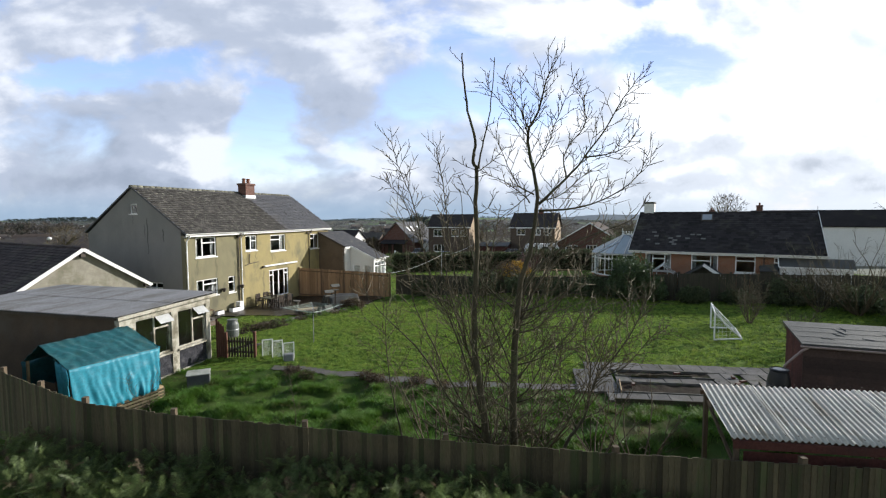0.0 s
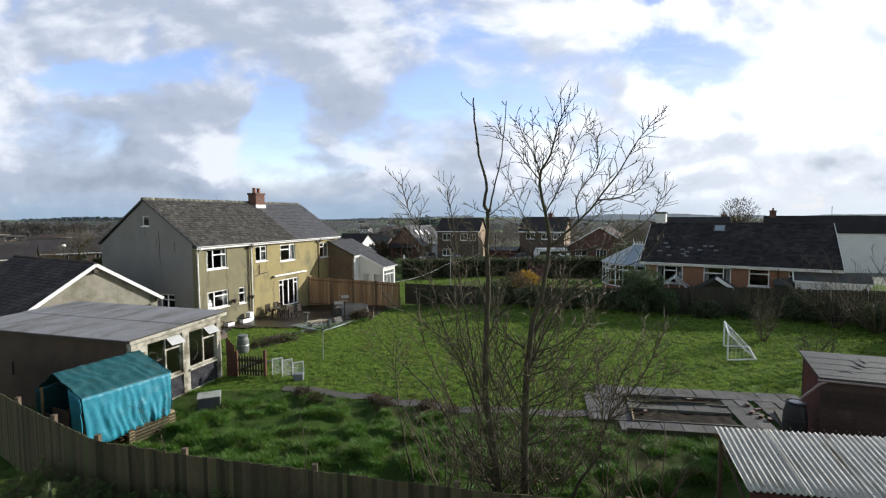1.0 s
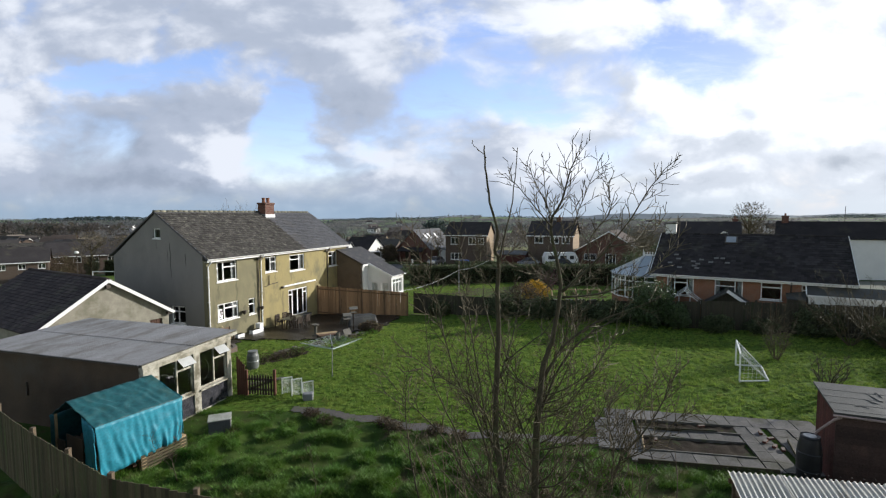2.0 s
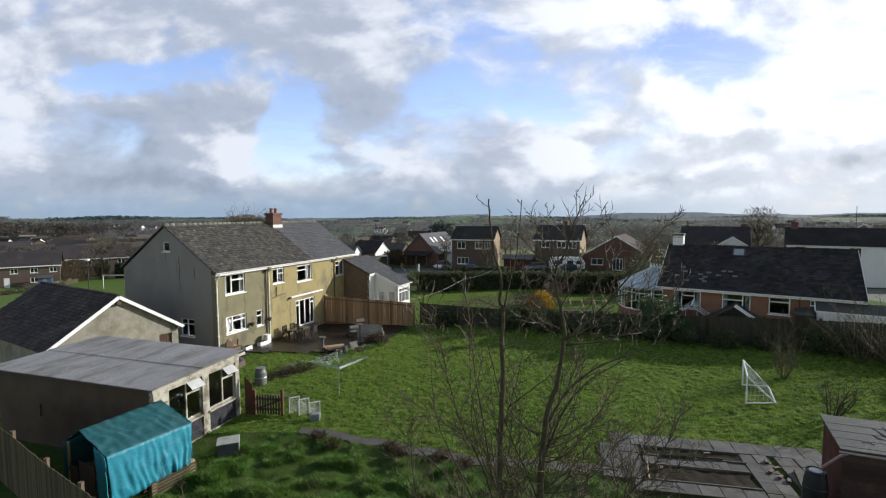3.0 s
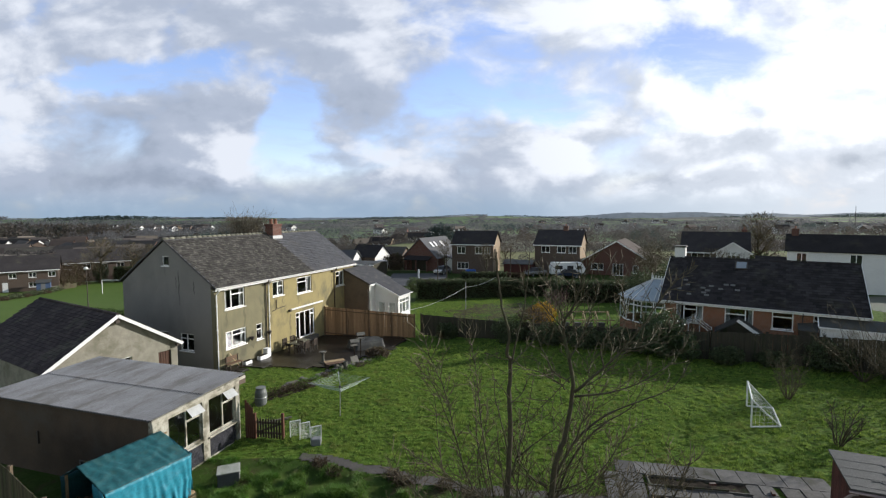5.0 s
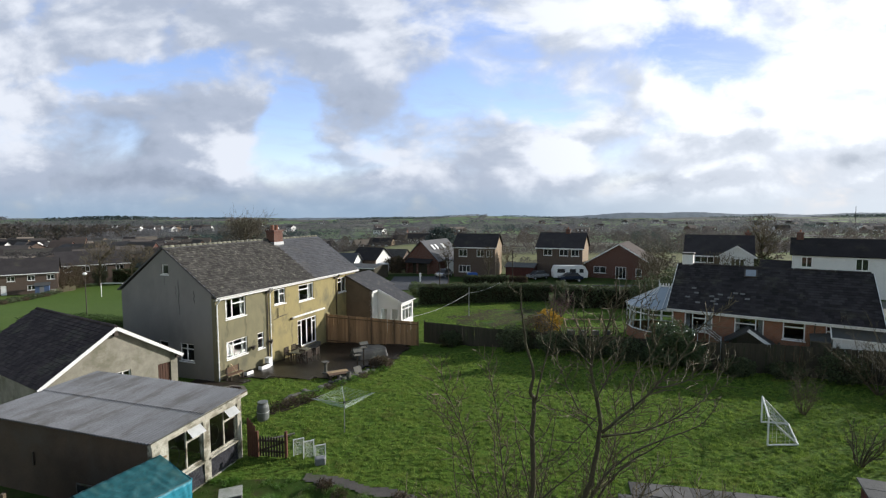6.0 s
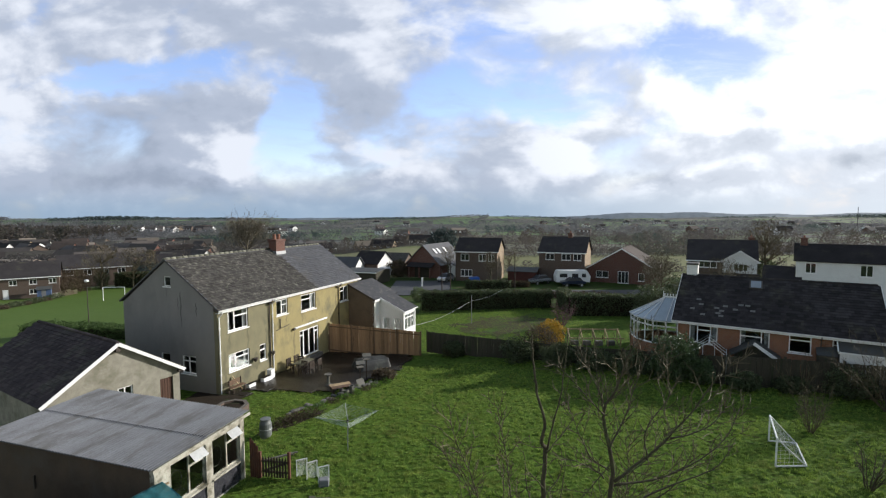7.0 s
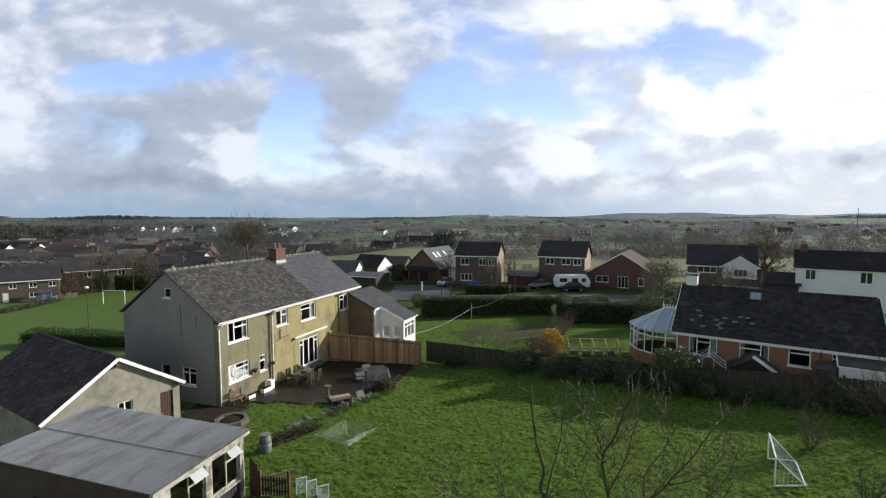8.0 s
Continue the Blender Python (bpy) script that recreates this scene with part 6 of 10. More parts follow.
def build_gate():
    g = thing("picket_gate", "dark brown picket gate between posts, closed", "gate", at(-9.62, 20.42, 0.05, -9))
    for i in range(9):
        x = 0.08 + i * 0.125
        part("picket", Shape().box(x, x + 0.075, 0, 0.022, 0.08, 0.86 + 0.05 * math.sin(i / 8 * math.pi)).add([(x, 0, 0.86), (x + 0.075, 0, 0.86), (x + 0.037, 0, 0.98), (x, 0.022, 0.86), (x + 0.075, 0.022, 0.86), (x + 0.037, 0.022, 0.98)],
             [(0, 1, 2), (5, 4, 3), (0, 3, 4, 1), (1, 4, 5, 2), (2, 5, 3, 0)]), M_WOODD, g)
    for z in (0.25, 0.7):
        part("rail", Shape().box(0.04, 1.2, 0.025, 0.06, z, z + 0.09, 0.005), M_WOODD, g)
    part("brace", Shape().beam((0.1, 0.045, 0.3), (1.1, 0.045, 0.7), 0.04, 0.08), M_WOODD, g)
    part("gate_post", Shape().box(1.22, 1.33, -0.04, 0.07, -0.2, 1.22, 0.01), M_REDPOST, g, "red-brown gate post")
    part("gate_post", Shape().box(-0.08, 0.03, -0.04, 0.07, -0.2, 1.15, 0.01), M_REDPOST, g, "red-brown gate post")
    side = thing("fence_panel", "tall dark boarded panel beside the workshop", "fence panel", at(-10.05, 20.45, 0.02, -14))
    for i in range(4):
        part("board", Shape().box(-0.02 + i * 0.1, 0.075 + i * 0.1, 0, 0.02, -0.1, 1.75 - 0.1 * i, 0.004), M_REDPOST, side)


M_WOODD = material("dark_brown_timber", (0.038, 0.028, 0.021), (0.052, 0.038, 0.028), 4.0, 0.75, 0.4, 22.0, stretch=(4, 4, 0.6))
M_REDPOST = material("red_brown_timber", (0.13, 0.055, 0.035), (0.095, 0.042, 0.028), 4.0, 0.75, 0.4, 22.0, stretch=(4, 4, 0.6))
build_gate()


def build_mesh_panels():
    for i, (x, y, ang) in enumerate(((-8.1, 20.35, 28), (-7.62, 20.15, 30), (-7.05, 19.8, 26))):
        p = thing("mesh_panel", "white framed wire mesh panel standing in the grass", "mesh panel", at(x, y, 0.05, ang), "mesh panels by the gate")
        w, h = (0.46, 0.80)
        fr = Shape().box(0, 0.03, 0, 0.03, 0, h).box(w - 0.03, w, 0, 0.03, 0, h).box(0.03, w - 0.03, 0, 0.03, h - 0.03, h).box(0.03, w - 0.03, 0, 0.03, 0.0, 0.03)
        part("panel_frame", fr, M_WMETAL, p)
        wi = Shape()
        for k in range(1, 11):
            wi.tube([(w * k / 11, 0.015, 0.02), (w * k / 11, 0.015, h - 0.02)], 0.004, 4)
        for k in range(1, 14):
            wi.tube([(0.02, 0.019, h * k / 14), (w - 0.02, 0.019, h * k / 14)], 0.004, 4)
        part("wire_mesh", wi, M_WMETAL, p)
    b = thing("water_tank_bin", "small dark plastic bin beside the panels", "bin", at(-6.8, 19.75, 0.0, 10))
    part("body", Shape().box(-0.2, 0.2, -0.16, 0.16, -0.05, 0.42, 0.03), M_SHUT, b)
    u = thing("grey_dustbin", "grey barrel-shaped bin standing on the grass", "dustbin", at(-10.84, 24.27, -0.1, 0))
    part("body", Shape().lathe([(0.25, 0), (0.28, 0.05), (0.30, 0.5), (0.29, 0.80), (0.24, 0.92), (0.23, 0.98), (0.25, 1.0), (0.25, 1.04), (0.1, 1.05)], (0, 0, 0), 20), M_BINGREY, u, smooth=False)
    part("rim_band", Shape().lathe([(0.302, 0.52), (0.31, 0.54), (0.302, 0.56)], (0, 0, 0), 20), M_METAL, u)
    log = thing("fallen_rail", "pale bleached rail lying by the border", "rail", at(-10.0, 21.7, 0.12, 28))
    part("rail", Shape().beam((0, 0, 0.0), (1.5, 0, 0.04), 0.09, 0.08), M_STONE, log)


M_BINGREY = material("grey_bin_metal", (0.16, 0.17, 0.165), (0.12, 0.13, 0.125), 3.0, 0.5, 0.1, 22.0, (0.07, 0.08, 0.06), 1.5, 0.3)
build_mesh_panels()


def build_rotary_dryer():
    d = thing("rotary_clothes_line", "rotary clothes line with grey-green lines on a thin pole", "clothes line", at(-6.4, 22.55, 0.1, 0))
    part("pole", Shape().tube([(0, 0, -0.1), (0.02, 0, 1.75)], 0.022, 8), M_METAL, d)
    part("hub", Shape().lathe([(0.05, 0), (0.06, 0.06), (0.04, 0.12)], (0.02, 0, 1.42), 10), M_DARK, d)
    ends = []
    for k, (ang, rise) in enumerate(((195, 0.35), (285, 0.32), (15, 0.36), (105, 0.30))):
        a = radians(ang)
        e = Vector((1.45 * math.cos(a), 1.45 * math.sin(a), 1.45 + rise))
        ends.append(e)
        part("arm", Shape().tube([(0.02, 0, 1.45), tuple(e)], 0.014, 6), M_METAL, d)
    for k in range(4):
        p, q = ends[k], ends[(k + 1) % 4]
        hub = Vector((0.02, 0, 1.45))
        for j in range(4, 12):
            t = j / 11.5
            a, b = hub.lerp(p, t), hub.lerp(q, t)
            mid = (a + b) / 2 - Vector((0, 0, 0.03))
            part("line", Shape().tube([a, mid, b], 0.005, 4), M_LINE, d)


M_LINE = material("grey_green_cord", (0.42, 0.50, 0.44), (0.35, 0.42, 0.37), 3.0, 0.6, 0.0)
build_rotary_dryer()


def build_goal():
    g = thing("garden_goal", "small white tubular football goal with sagging net", "goal", at(11.83, 20.34, 0.57, 0))
    nb, fb = Vector((0, 0, 0)), Vector((1.2, 2.22, 0.02))
    nk, fk = Vector((1.28, 0.0, 0.02)), Vector((2.26, 1.95, 0.04))
    up = Vector((0, 0, 1.2))
    nt, ft = nb + up, fb + up
    r = 0.036
    for nm, a, b in (("post", nb, nt), ("post", fb, ft), ("crossbar", nt, ft), ("base_bar", nb, nk), ("base_bar", fb, fk), ("base_bar", nk, fk), ("stay", nt, nk), ("stay", ft, fk)):
        part(nm, Shape().tube([a, b], r if nm != "stay" else 0.02, 8), M_WMETAL, g)
    net = Shape()
    n, m = 16, 9
    for i in range(n + 1):
        a, b = nt.lerp(ft, i / n), nk.lerp(fk, i / n)
        mid = a.lerp(b, 0.5) + Vector((-0.05, 0, -0.07))
        net.tube([a, mid, b], 0.003, 3)
    for j in range(1, m):
        t = j / m
        sag = Vector((-0.05, 0, -0.07)) * (1 - abs(2 * t - 1))
        net.tube([nt.lerp(nk, t) + sag, ft.lerp(fk, t) + sag], 0.003, 3)
    for base, top, back in ((nb, nt, nk), (fb, ft, fk)):
        for j in range(1, 7):
            t = j / 7
            net.tube([base.lerp(top, t), back.lerp(top, t)], 0.004, 3)
            net.tube([base.lerp(back, t), top.lerp(back, t)], 0.004, 3)
    part("net", net, M_WMETAL, g)


build_goal()


# ---- sheds beside the lawn ----
def build_red_shed():
    s = thing("red_shed", "dark red boarded shed with grey felt pent roof", "shed", at(9.32, 12.32, 0.42, -22))
    W, D = 5.0, 1.43
    n = 13
    for i in range(n):
        z = i * 0.165
        part("front_board", Shape().block((0, 0.0, z), (W, 0, 0), (0, 0.03, 0), (0, 0.012, 0.16)), M_REDSH, s)
    for i in range(8):
        y0, y1 = 0.035 + i * (D - 0.04) / 8, 0.03 + (i + 1) * (D - 0.04) / 8
        z0, z1 = 2.13 + 0.174 * y0, 2.13 + 0.174 * y1
        part("side_board", Shape().add([(0, y0, -0.1), (0.03, y0, -0.1), (0.03, y1, -0.1), (0, y1, -0.1), (0, y0, z0), (0.03, y0, z0), (0.03, y1, z1), (0, y1, z1)],
             [(3, 2, 1, 0), (4, 5, 6, 7), (0, 1, 5, 4), (1, 2, 6, 5), (2, 3, 7, 6), (3, 0, 4, 7)]), M_RED, s)
    part("back_wall", Shape().box(0, W, D - 0.03, D, -0.1, 2.38), M_RED, s)
    part("end_wall", Shape().box(W - 0.03, W, 0.03, D - 0.03, -0.1, 1.95), M_RED, s)
    r = Shape().slab([(-0.08, -0.12, 2.19), (W + 0.1, -0.12, 2.19), (W + 0.1, D + 0.12, 2.48), (-0.08, D + 0.12, 2.48)], 0.05)
    part("roof", r, M_FELT, s, "wet grey mineral felt roof")
    rng = random.Random(4)
    k = 0.29 / (D + 0.24)
    for i in range(4):
        y = 0.05 + 0.36 * i
        part("felt_lap", Shape().beam((-0.06, y, 2.192 + (y + 0.12) * k), (W, y + rng.uniform(-0.03, 0.03), 2.192 + (y + 0.12) * k), 0.02, 0.004), M_FELT, s)
    for j, (x, y, ln, turn) in enumerate(((1.0, 1.1, 0.5, -60), (0.85, 0.75, 0.35, -35), (1.5, 0.5, 0.45, -20), (2.1, 0.9, 0.5, -50), (0.5, 0.35, 0.3, -10), (1.25, 1.25, 0.3, -75))):
        c, sn = math.cos(radians(turn)), math.sin(radians(turn))
        pts = [(x + c * ln * q, y + sn * ln * q + 0.03 * math.sin(q * 7 + j), 2.19 + (y + sn * ln * q + 0.12) * k + 0.004) for q in (0, 0.25, 0.5, 0.75, 1.0)]
        part("felt_wrinkle", Shape().tube(pts, [0.004, 0.009, 0.011, 0.008, 0.003], 6), M_FELT, s, "raised wrinkle in the roofing felt")
    gutter(s, (-0.12, -0.18, 2.14), (W + 0.1, -0.18, 2.10), M_UPVCG, 0.05)
    part("downpipe", Shape().tube([(0.05, -0.18, 2.09), (-0.06, -0.08, 1.98), (-0.34, 0.18, 1.50), (-0.38, 0.22, 1.40)], 0.032, 8), M_UPVCG, s, "pinkish grey downpipe into the water butt")
    b = thing("water_butt", "large black plastic water butt with pale wet lid", "water butt", at(8.98, 12.74, 0.38, 0) @ Matrix.Diagonal((0.86, 0.86, 0.98, 1)))
    part("barrel", Shape().lathe([(0.27, 0), (0.30, 0.12), (0.34, 0.45), (0.35, 0.75), (0.32, 1.1), (0.27, 1.30), (0.26, 1.33)], (0, 0, 0), 28), M_DARK, b, smooth=True)
    for z in (0.4, 0.9):
        part("hoop", Shape().lathe([(0.335, z), (0.352, z + 0.02), (0.335, z + 0.04)], (0, 0, 0), 28), M_DARK, b)
    part("lid", Shape().lathe([(0.275, 0), (0.285, 0.03), (0.26, 0.06), (0.22, 0.04), (0.1, 0.04)], (0, 0, 1.335), 28), M_DARK, b)
    part("water", Shape().lathe([(0.18, 0), (0.18, 0.012), (0.06, 0.012)], (0.0, 0.0, 1.377), 20), M_METAL, b, "pale wet lid top")


M_REDSH = material("weathered_dark_board", (0.060, 0.036, 0.030), (0.045, 0.028, 0.024), 3.0, 0.65, 0.4, 20.0, (0.09, 0.05, 0.04), 1.0, 0.3, vary=0.3, gen=True)
M_UPVCG = material("pink_grey_plastic", (0.36, 0.28, 0.26), (0.30, 0.235, 0.22), 3.0, 0.5, 0.05)
build_red_shed()


def build_shelter():
    s = thing("corrugated_lean_to", "open timber lean-to with pale corrugated sheet roof", "lean-to", at(4.24, 7.73, 0.35, -11))
    W, D = 6.6, 1.80
    z0, z1 = 1.85, 2.20
    sheet = Shape()
    n = int(W / 0.013125)
    for i in range(n + 1):
        x = i * 0.013125
        w = 0.021 * math.cos(2 * math.pi * x / 0.105)
        for j in range(5):
            y = D * j / 4
            sheet.v.append((x + 0.10 * j / 4, y, z0 + (z1 - z0) * j / 4 + w - 0.01 * math.sin(math.pi * j / 4)))
    for i in range(n):
        for j in range(4):
            p = i * 5 + j
            sheet.f.append((p, p + 5, p + 6, p + 1))
    part("roof_sheet", sheet, M_GALV, s, "weathered pale corrugated sheets", smooth=True).modifiers.new("thickness", "SOLIDIFY").thickness = 0.004
    for i in range(1, 7):
        x = i * 0.99
        part("sheet_lap", Shape().beam((x, 0.0, z0 + 0.02), (x + 0.10, D, z1 + 0.02), 0.03, 0.006), M_GALV, s)
    for j in range(3):
        y = 0.12 + j * 0.88
        k = Shape()
        for i in range(28):
            x = 0.105 + i * 0.21
            k.lathe([(0.014, 0), (0.008, 0.012)], (x, y, z0 + (z1 - z0) * y / D + 0.017), 6)
        part("roof_screw", k, M_PIPE, s, kind="stuff")
    for y, z in ((0.12, z0 + 0.0), (D - 0.15, z1 - 0.06)):
        part("purlin", Shape().box(0.08, W, y, y + 0.05, z - 0.12, z - 0.03), M_WOOD, s)
    part("fascia_board", Shape().box(0.03, W, -0.03, -0.005, z0 - 0.18, z0 - 0.03), M_RED, s, "dark red front board")
    for x, y in ((0.12, 0.12), (0.16, D - 0.15), (3.3, 0.12), (3.4, D - 0.15), (6.4, 0.12), (6.4, D - 0.15)):
        part("post", Shape().box(x, x + 0.08, y, y + 0.08, -0.1, (z0 if y < 1 else z1) - 0.13), M_POST, s)
    part("brace", Shape().beam((0.18, 0.2, 1.2), (0.2, D - 0.2, 1.9), 0.05, 0.06), M_POST, s)
    for i in range(5):
        part("wall_board", Shape().box(0.25, W, 0.08, 0.10, 0.1 + i * 0.3, 0.38 + i * 0.3, 0.004), M_RED, s)


build_shelter()


# ---- vegetable beds and paving ----
BED = at(4.72, 14.45, 0.40, -13.5) @ pose(0, 0, 0, 0, -1.1, 0)


def build_beds():
    soil1 = thing("soil_bed", "dark wet soil bed with weeds between concrete strips", "vegetable bed", BED)
    soil2 = thing("soil_bed", "dark wet soil bed with weeds between concrete strips", "vegetable bed", BED @ Matrix.Translation((0.1, 1.62, 0)))
    for b, d in ((soil1, 1.2), (soil2, 0.86)):
        s = Shape()
        n, m = 34, 8
        for j in range(m + 1):
            for i in range(n + 1):
                s.v.append((0.45 + 3.12 * i / n, 0.22 + (d - 0.26) * j / m, 0.02 + 0.05 * noise.noise(Vector((i * 0.4, j * 0.5, b.location.y)))))
        for j in range(m):
            for i in range(n):
                p = j * (n + 1) + i
                s.f.append((p, p + 1, p + n + 2, p + n + 1))
        part("soil", s, M_SOIL, b, smooth=True)
        part("edging", Shape().box(0.40, 3.6, 0.16, 0.215, -0.1, 0.1, 0.008), M_STONE, b)
        part("edging", Shape().box(0.40, 3.6, d - 0.04, d + 0.015, -0.1, 0.1, 0.008), M_STONE, b)
        part("edging", Shape().box(0.40, 0.455, 0.22, d - 0.045, -0.1, 0.11, 0.008), M_STONE, b)


build_beds()


def build_bed_clutter():
    """Loose bricks, a bleached board edge and dead stalks about the vegetable beds."""
    rng = random.Random(33)
    for x, y in ((4.25, 1.35), (4.4, 1.05), (4.55, 0.85), (4.5, 1.6), (4.9, 0.5), (4.35, 2.0), (0.9, 0.9), (2.6, 2.2)):
        b = thing("loose_brick", "loose dark brick lying on the paving", "brick", BED @ pose(x, y, 0.07, 0, 0, rng.uniform(0, 90)), "bricks beside the beds")
        part("brick", Shape().box(-0.11, 0.11, -0.052, 0.052, 0, 0.068, 0.006), M_REDBRICK, b)
    for x0, y0, ln, ang in ((0.42, 0.12, 1.1, 84), (4.6, -0.3, 1.9, 78), (0.1, -0.62, 3.8, 0.5), (1.0, 1.75, 2.0, 2)):
        p = thing("edging_board", "bleached timber board edging a vegetable bed", "board", BED @ pose(x0, y0, 0.06, 0, 0, ang))
        part("board", Shape().box(0, ln, 0, 0.035, -0.08, 0.09, 0.005), M_PALEW if ang > 80 else M_FENCE, p)


build_bed_clutter()


# ---- patio furniture and clutter ----
def local_house(x, y, z, ang=0.0):
    return HOUSE @ pose(x, y, z, 0, 0, ang)


def ground_house(x, y):
    p = HOUSE @ Vector((x, y, 0))
    return gz(p.x, p.y) + 0.38


def build_chair(m):
    c = thing("garden_chair", "dark brown wooden garden armchair on the wet patio", "chair", m, "chairs round the patio table")
    for x in (0.03, 0.49):
        for y, h in ((0.03, 0.62), (0.5, 0.95)):
            part("leg", Shape().box(x, x + 0.05, y, y + 0.05, 0, h, 0.006), M_WOODD, c)
    for i in range(5):
        part("seat_slat", Shape().box(0.03, 0.54, 0.05 + i * 0.09, 0.125 + i * 0.09, 0.42, 0.445), M_WOODD, c)
    for i in range(5):
        part("back_slat", Shape().box(0.10 + i * 0.08, 0.15 + i * 0.08, 0.515, 0.535, 0.45, 0.92), M_WOODD, c)
    part("back_rail", Shape().box(0.03, 0.54, 0.5, 0.55, 0.88, 0.96, 0.008), M_WOODD, c)
    for x in (0.02, 0.485):
        part("armrest", Shape().box(x, x + 0.07, 0.0, 0.52, 0.62, 0.65, 0.008), M_WOODD, c)
    return c


def build_patio():
    tx, ty = 6.35, -1.55
    g = ground_house(tx, ty) + 0.08
    t = thing("patio_table", "weathered wooden patio table", "table", local_house(tx, ty, g, 4))
    for i in range(7):
        part("top_slat", Shape().box(-0.85, 0.85, -0.45 + i * 0.13, -0.335 + i * 0.13, 0.71, 0.74, 0.005), M_TTOP, t)
    for x in (-0.75, 0.68):
        for y in (-0.38, 0.31):
            part("leg", Shape().box(x, x + 0.07, y, y + 0.07, 0, 0.705), M_WOODD, t)
    part("apron", Shape().box(-0.74, 0.74, -0.36, -0.33, 0.60, 0.705).box(-0.74, 0.74, 0.33, 0.36, 0.60, 0.705), M_WOODD, t)
    first = build_chair(local_house(tx - 0.95, ty - 0.2, g, -86))
    for x, y, a in ((tx - 0.55, ty + 0.55, 3), (tx + 0.25, ty + 0.6, -5), (tx - 0.1, ty - 0.62, 176), (tx + 0.75, ty - 0.6, 184), (tx + 1.0, ty + 0.3, 92)):
        copy_thing(first, local_house(x, y, g, a))
    # white troughs and rubbish along the wall
    for x, y, w, hh in ((1.62, -0.55, 0.62, 0.26), (3.05, -0.50, 0.85, 0.30)):
        p = thing("white_trough", "white plastic planter trough by the house wall", "planter", local_house(x, y, ground_house(x, y) + 0.05, 0))
        part("trough", Shape().box(0, w, -0.32, 0, 0, hh, 0.02), M_UPVC, p)
        part("soil", Shape().box(0.03, w - 0.03, -0.29, -0.03, hh, hh + 0.02), M_SOIL, p)
    b = thing("white_bin", "white plastic bin against the downpipe", "bin", local_house(4.15, -0.45, ground_house(4.2, -0.5) + 0.05))
    part("body", Shape().box(-0.2, 0.2, -0.2, 0.2, 0, 0.62, 0.03), M_UPVC, b)
    part("lid", Shape().box(-0.22, 0.22, -0.22, 0.22, 0.625, 0.67, 0.02), M_UPVC, b)
    be = thing("garden_bench", "old brown slatted bench by the house wall", "bench", local_house(0.35, -0.75, ground_house(0.6, -0.5) + 0.02, 0))
    for i in range(4):
        part("seat_slat", Shape().box(0, 1.15, 0.0 + i * 0.1, 0.085 + i * 0.1, 0.38, 0.405), M_WOOD, be)
    for i in range(3):
        part("back_slat", Shape().box(0, 1.15, 0.41, 0.43, 0.48 + i * 0.12, 0.57 + i * 0.12), M_WOOD, be)
    for x in (0.05, 1.04):
        part("leg", Shape().box(x, x + 0.06, 0.0, 0.06, 0, 0.37).box(x, x + 0.06, 0.37, 0.41, 0, 0.85), M_WOODD, be)
    pl = thing("leaning_plank", "pale plank leaning on the wall", "plank", local_house(1.35, -0.4, ground_house(1.4, -0.4) + 0.05))
    part("plank", Shape().beam((0, -0.2, 0), (-0.35, 0.3, 0.95), 0.12, 0.03), M_PALEW, pl)
    # mossy ornaments under the windows
    for x in (3.0, 4.75):
        o = thing("wall_basket", "dark half-round wall basket with dead plants", "wall basket", local_house(x, -0.02, 1.25))
        part("basket", Shape().lathe([(0.03, 0), (0.14, 0.14), (0.17, 0.28), (0.14, 0.28)], (0, -0.16, 0), 12), M_PIPE, o)
        part("bracket", Shape().box(-0.02, 0.02, -0.16, 0.015, 0.22, 0.26), M_PIPE, o)
    # covered furniture near the fence
    c = thing("covered_furniture", "grey waterproof cover over low garden furniture", "furniture cover", at(-8.2, 35.6, gz(-7, 37) - 0.02, 30))
    s = Shape()
    n, m = 26, 20
    for j in range(m + 1):
        for i in range(n + 1):
            a, b2 = i / n * 2 - 1, j / m * 2 - 1
            e = max(abs(a), abs(b2))
            h = 0.72 - 0.10 * noise.noise(Vector((a * 2, b2 * 2, 1))) if e < 0.86 else 0.72 * max(0.0, (1 - e) / 0.14) * 0.9
            s.v.append((1.35 + a * (1.3 + 0.05 * math.sin(b2 * 9)), 0.9 + b2 * 0.95, max(0.02, h + 0.03 * noise.noise(Vector((a * 6, b2 * 6, 3))))))
    for j in range(m):
        for i in range(n):
            p = j * (n + 1) + i
            s.f.append((p, p + 1, p + n + 2, p + n + 1))
    part("cover", s, M_COVER, c, smooth=True)
    # bird tables
    for x, y, hh in ((-7.45, 34.3, 1.35), (-7.75, 33.5, 1.0)):
        p = thing("bird_table", "small wooden bird table with pitched roof", "bird table", at(x, y, gz(x, y), 25))
        part("pole", Shape().box(-0.035, 0.035, -0.035, 0.035, 0, hh), M_WOODD, p)
        part("tray", Shape().box(-0.25, 0.25, -0.2, 0.2, hh, hh + 0.04), M_STONE, p)
        part("roof", Shape().slab([(-0.3, -0.24, hh + 0.28), (0.3, -0.24, hh + 0.28), (0.3, 0, hh + 0.45), (-0.3, 0, hh + 0.45)], 0.02).slab([(0.3, 0.24, hh + 0.28), (-0.3, 0.24, hh + 0.28), (-0.3, 0, hh + 0.45), (0.3, 0, hh + 0.45)], 0.02), M_STONE, p)
        for dx in (-0.22, 0.19):
            part("roof_post", Shape().box(dx, dx + 0.03, -0.015, 0.015, hh + 0.04, hh + 0.40), M_WOODD, p)
    o = thing("stone_pedestal", "grey stone garden pedestal", "pedestal", at(-9.68, 32.37, gz(-9.7, 32.4) + 0.06, 0))
    part("base", Shape().box(-0.2, 0.2, -0.2, 0.2, 0, 0.12, 0.02), M_STONE, o)
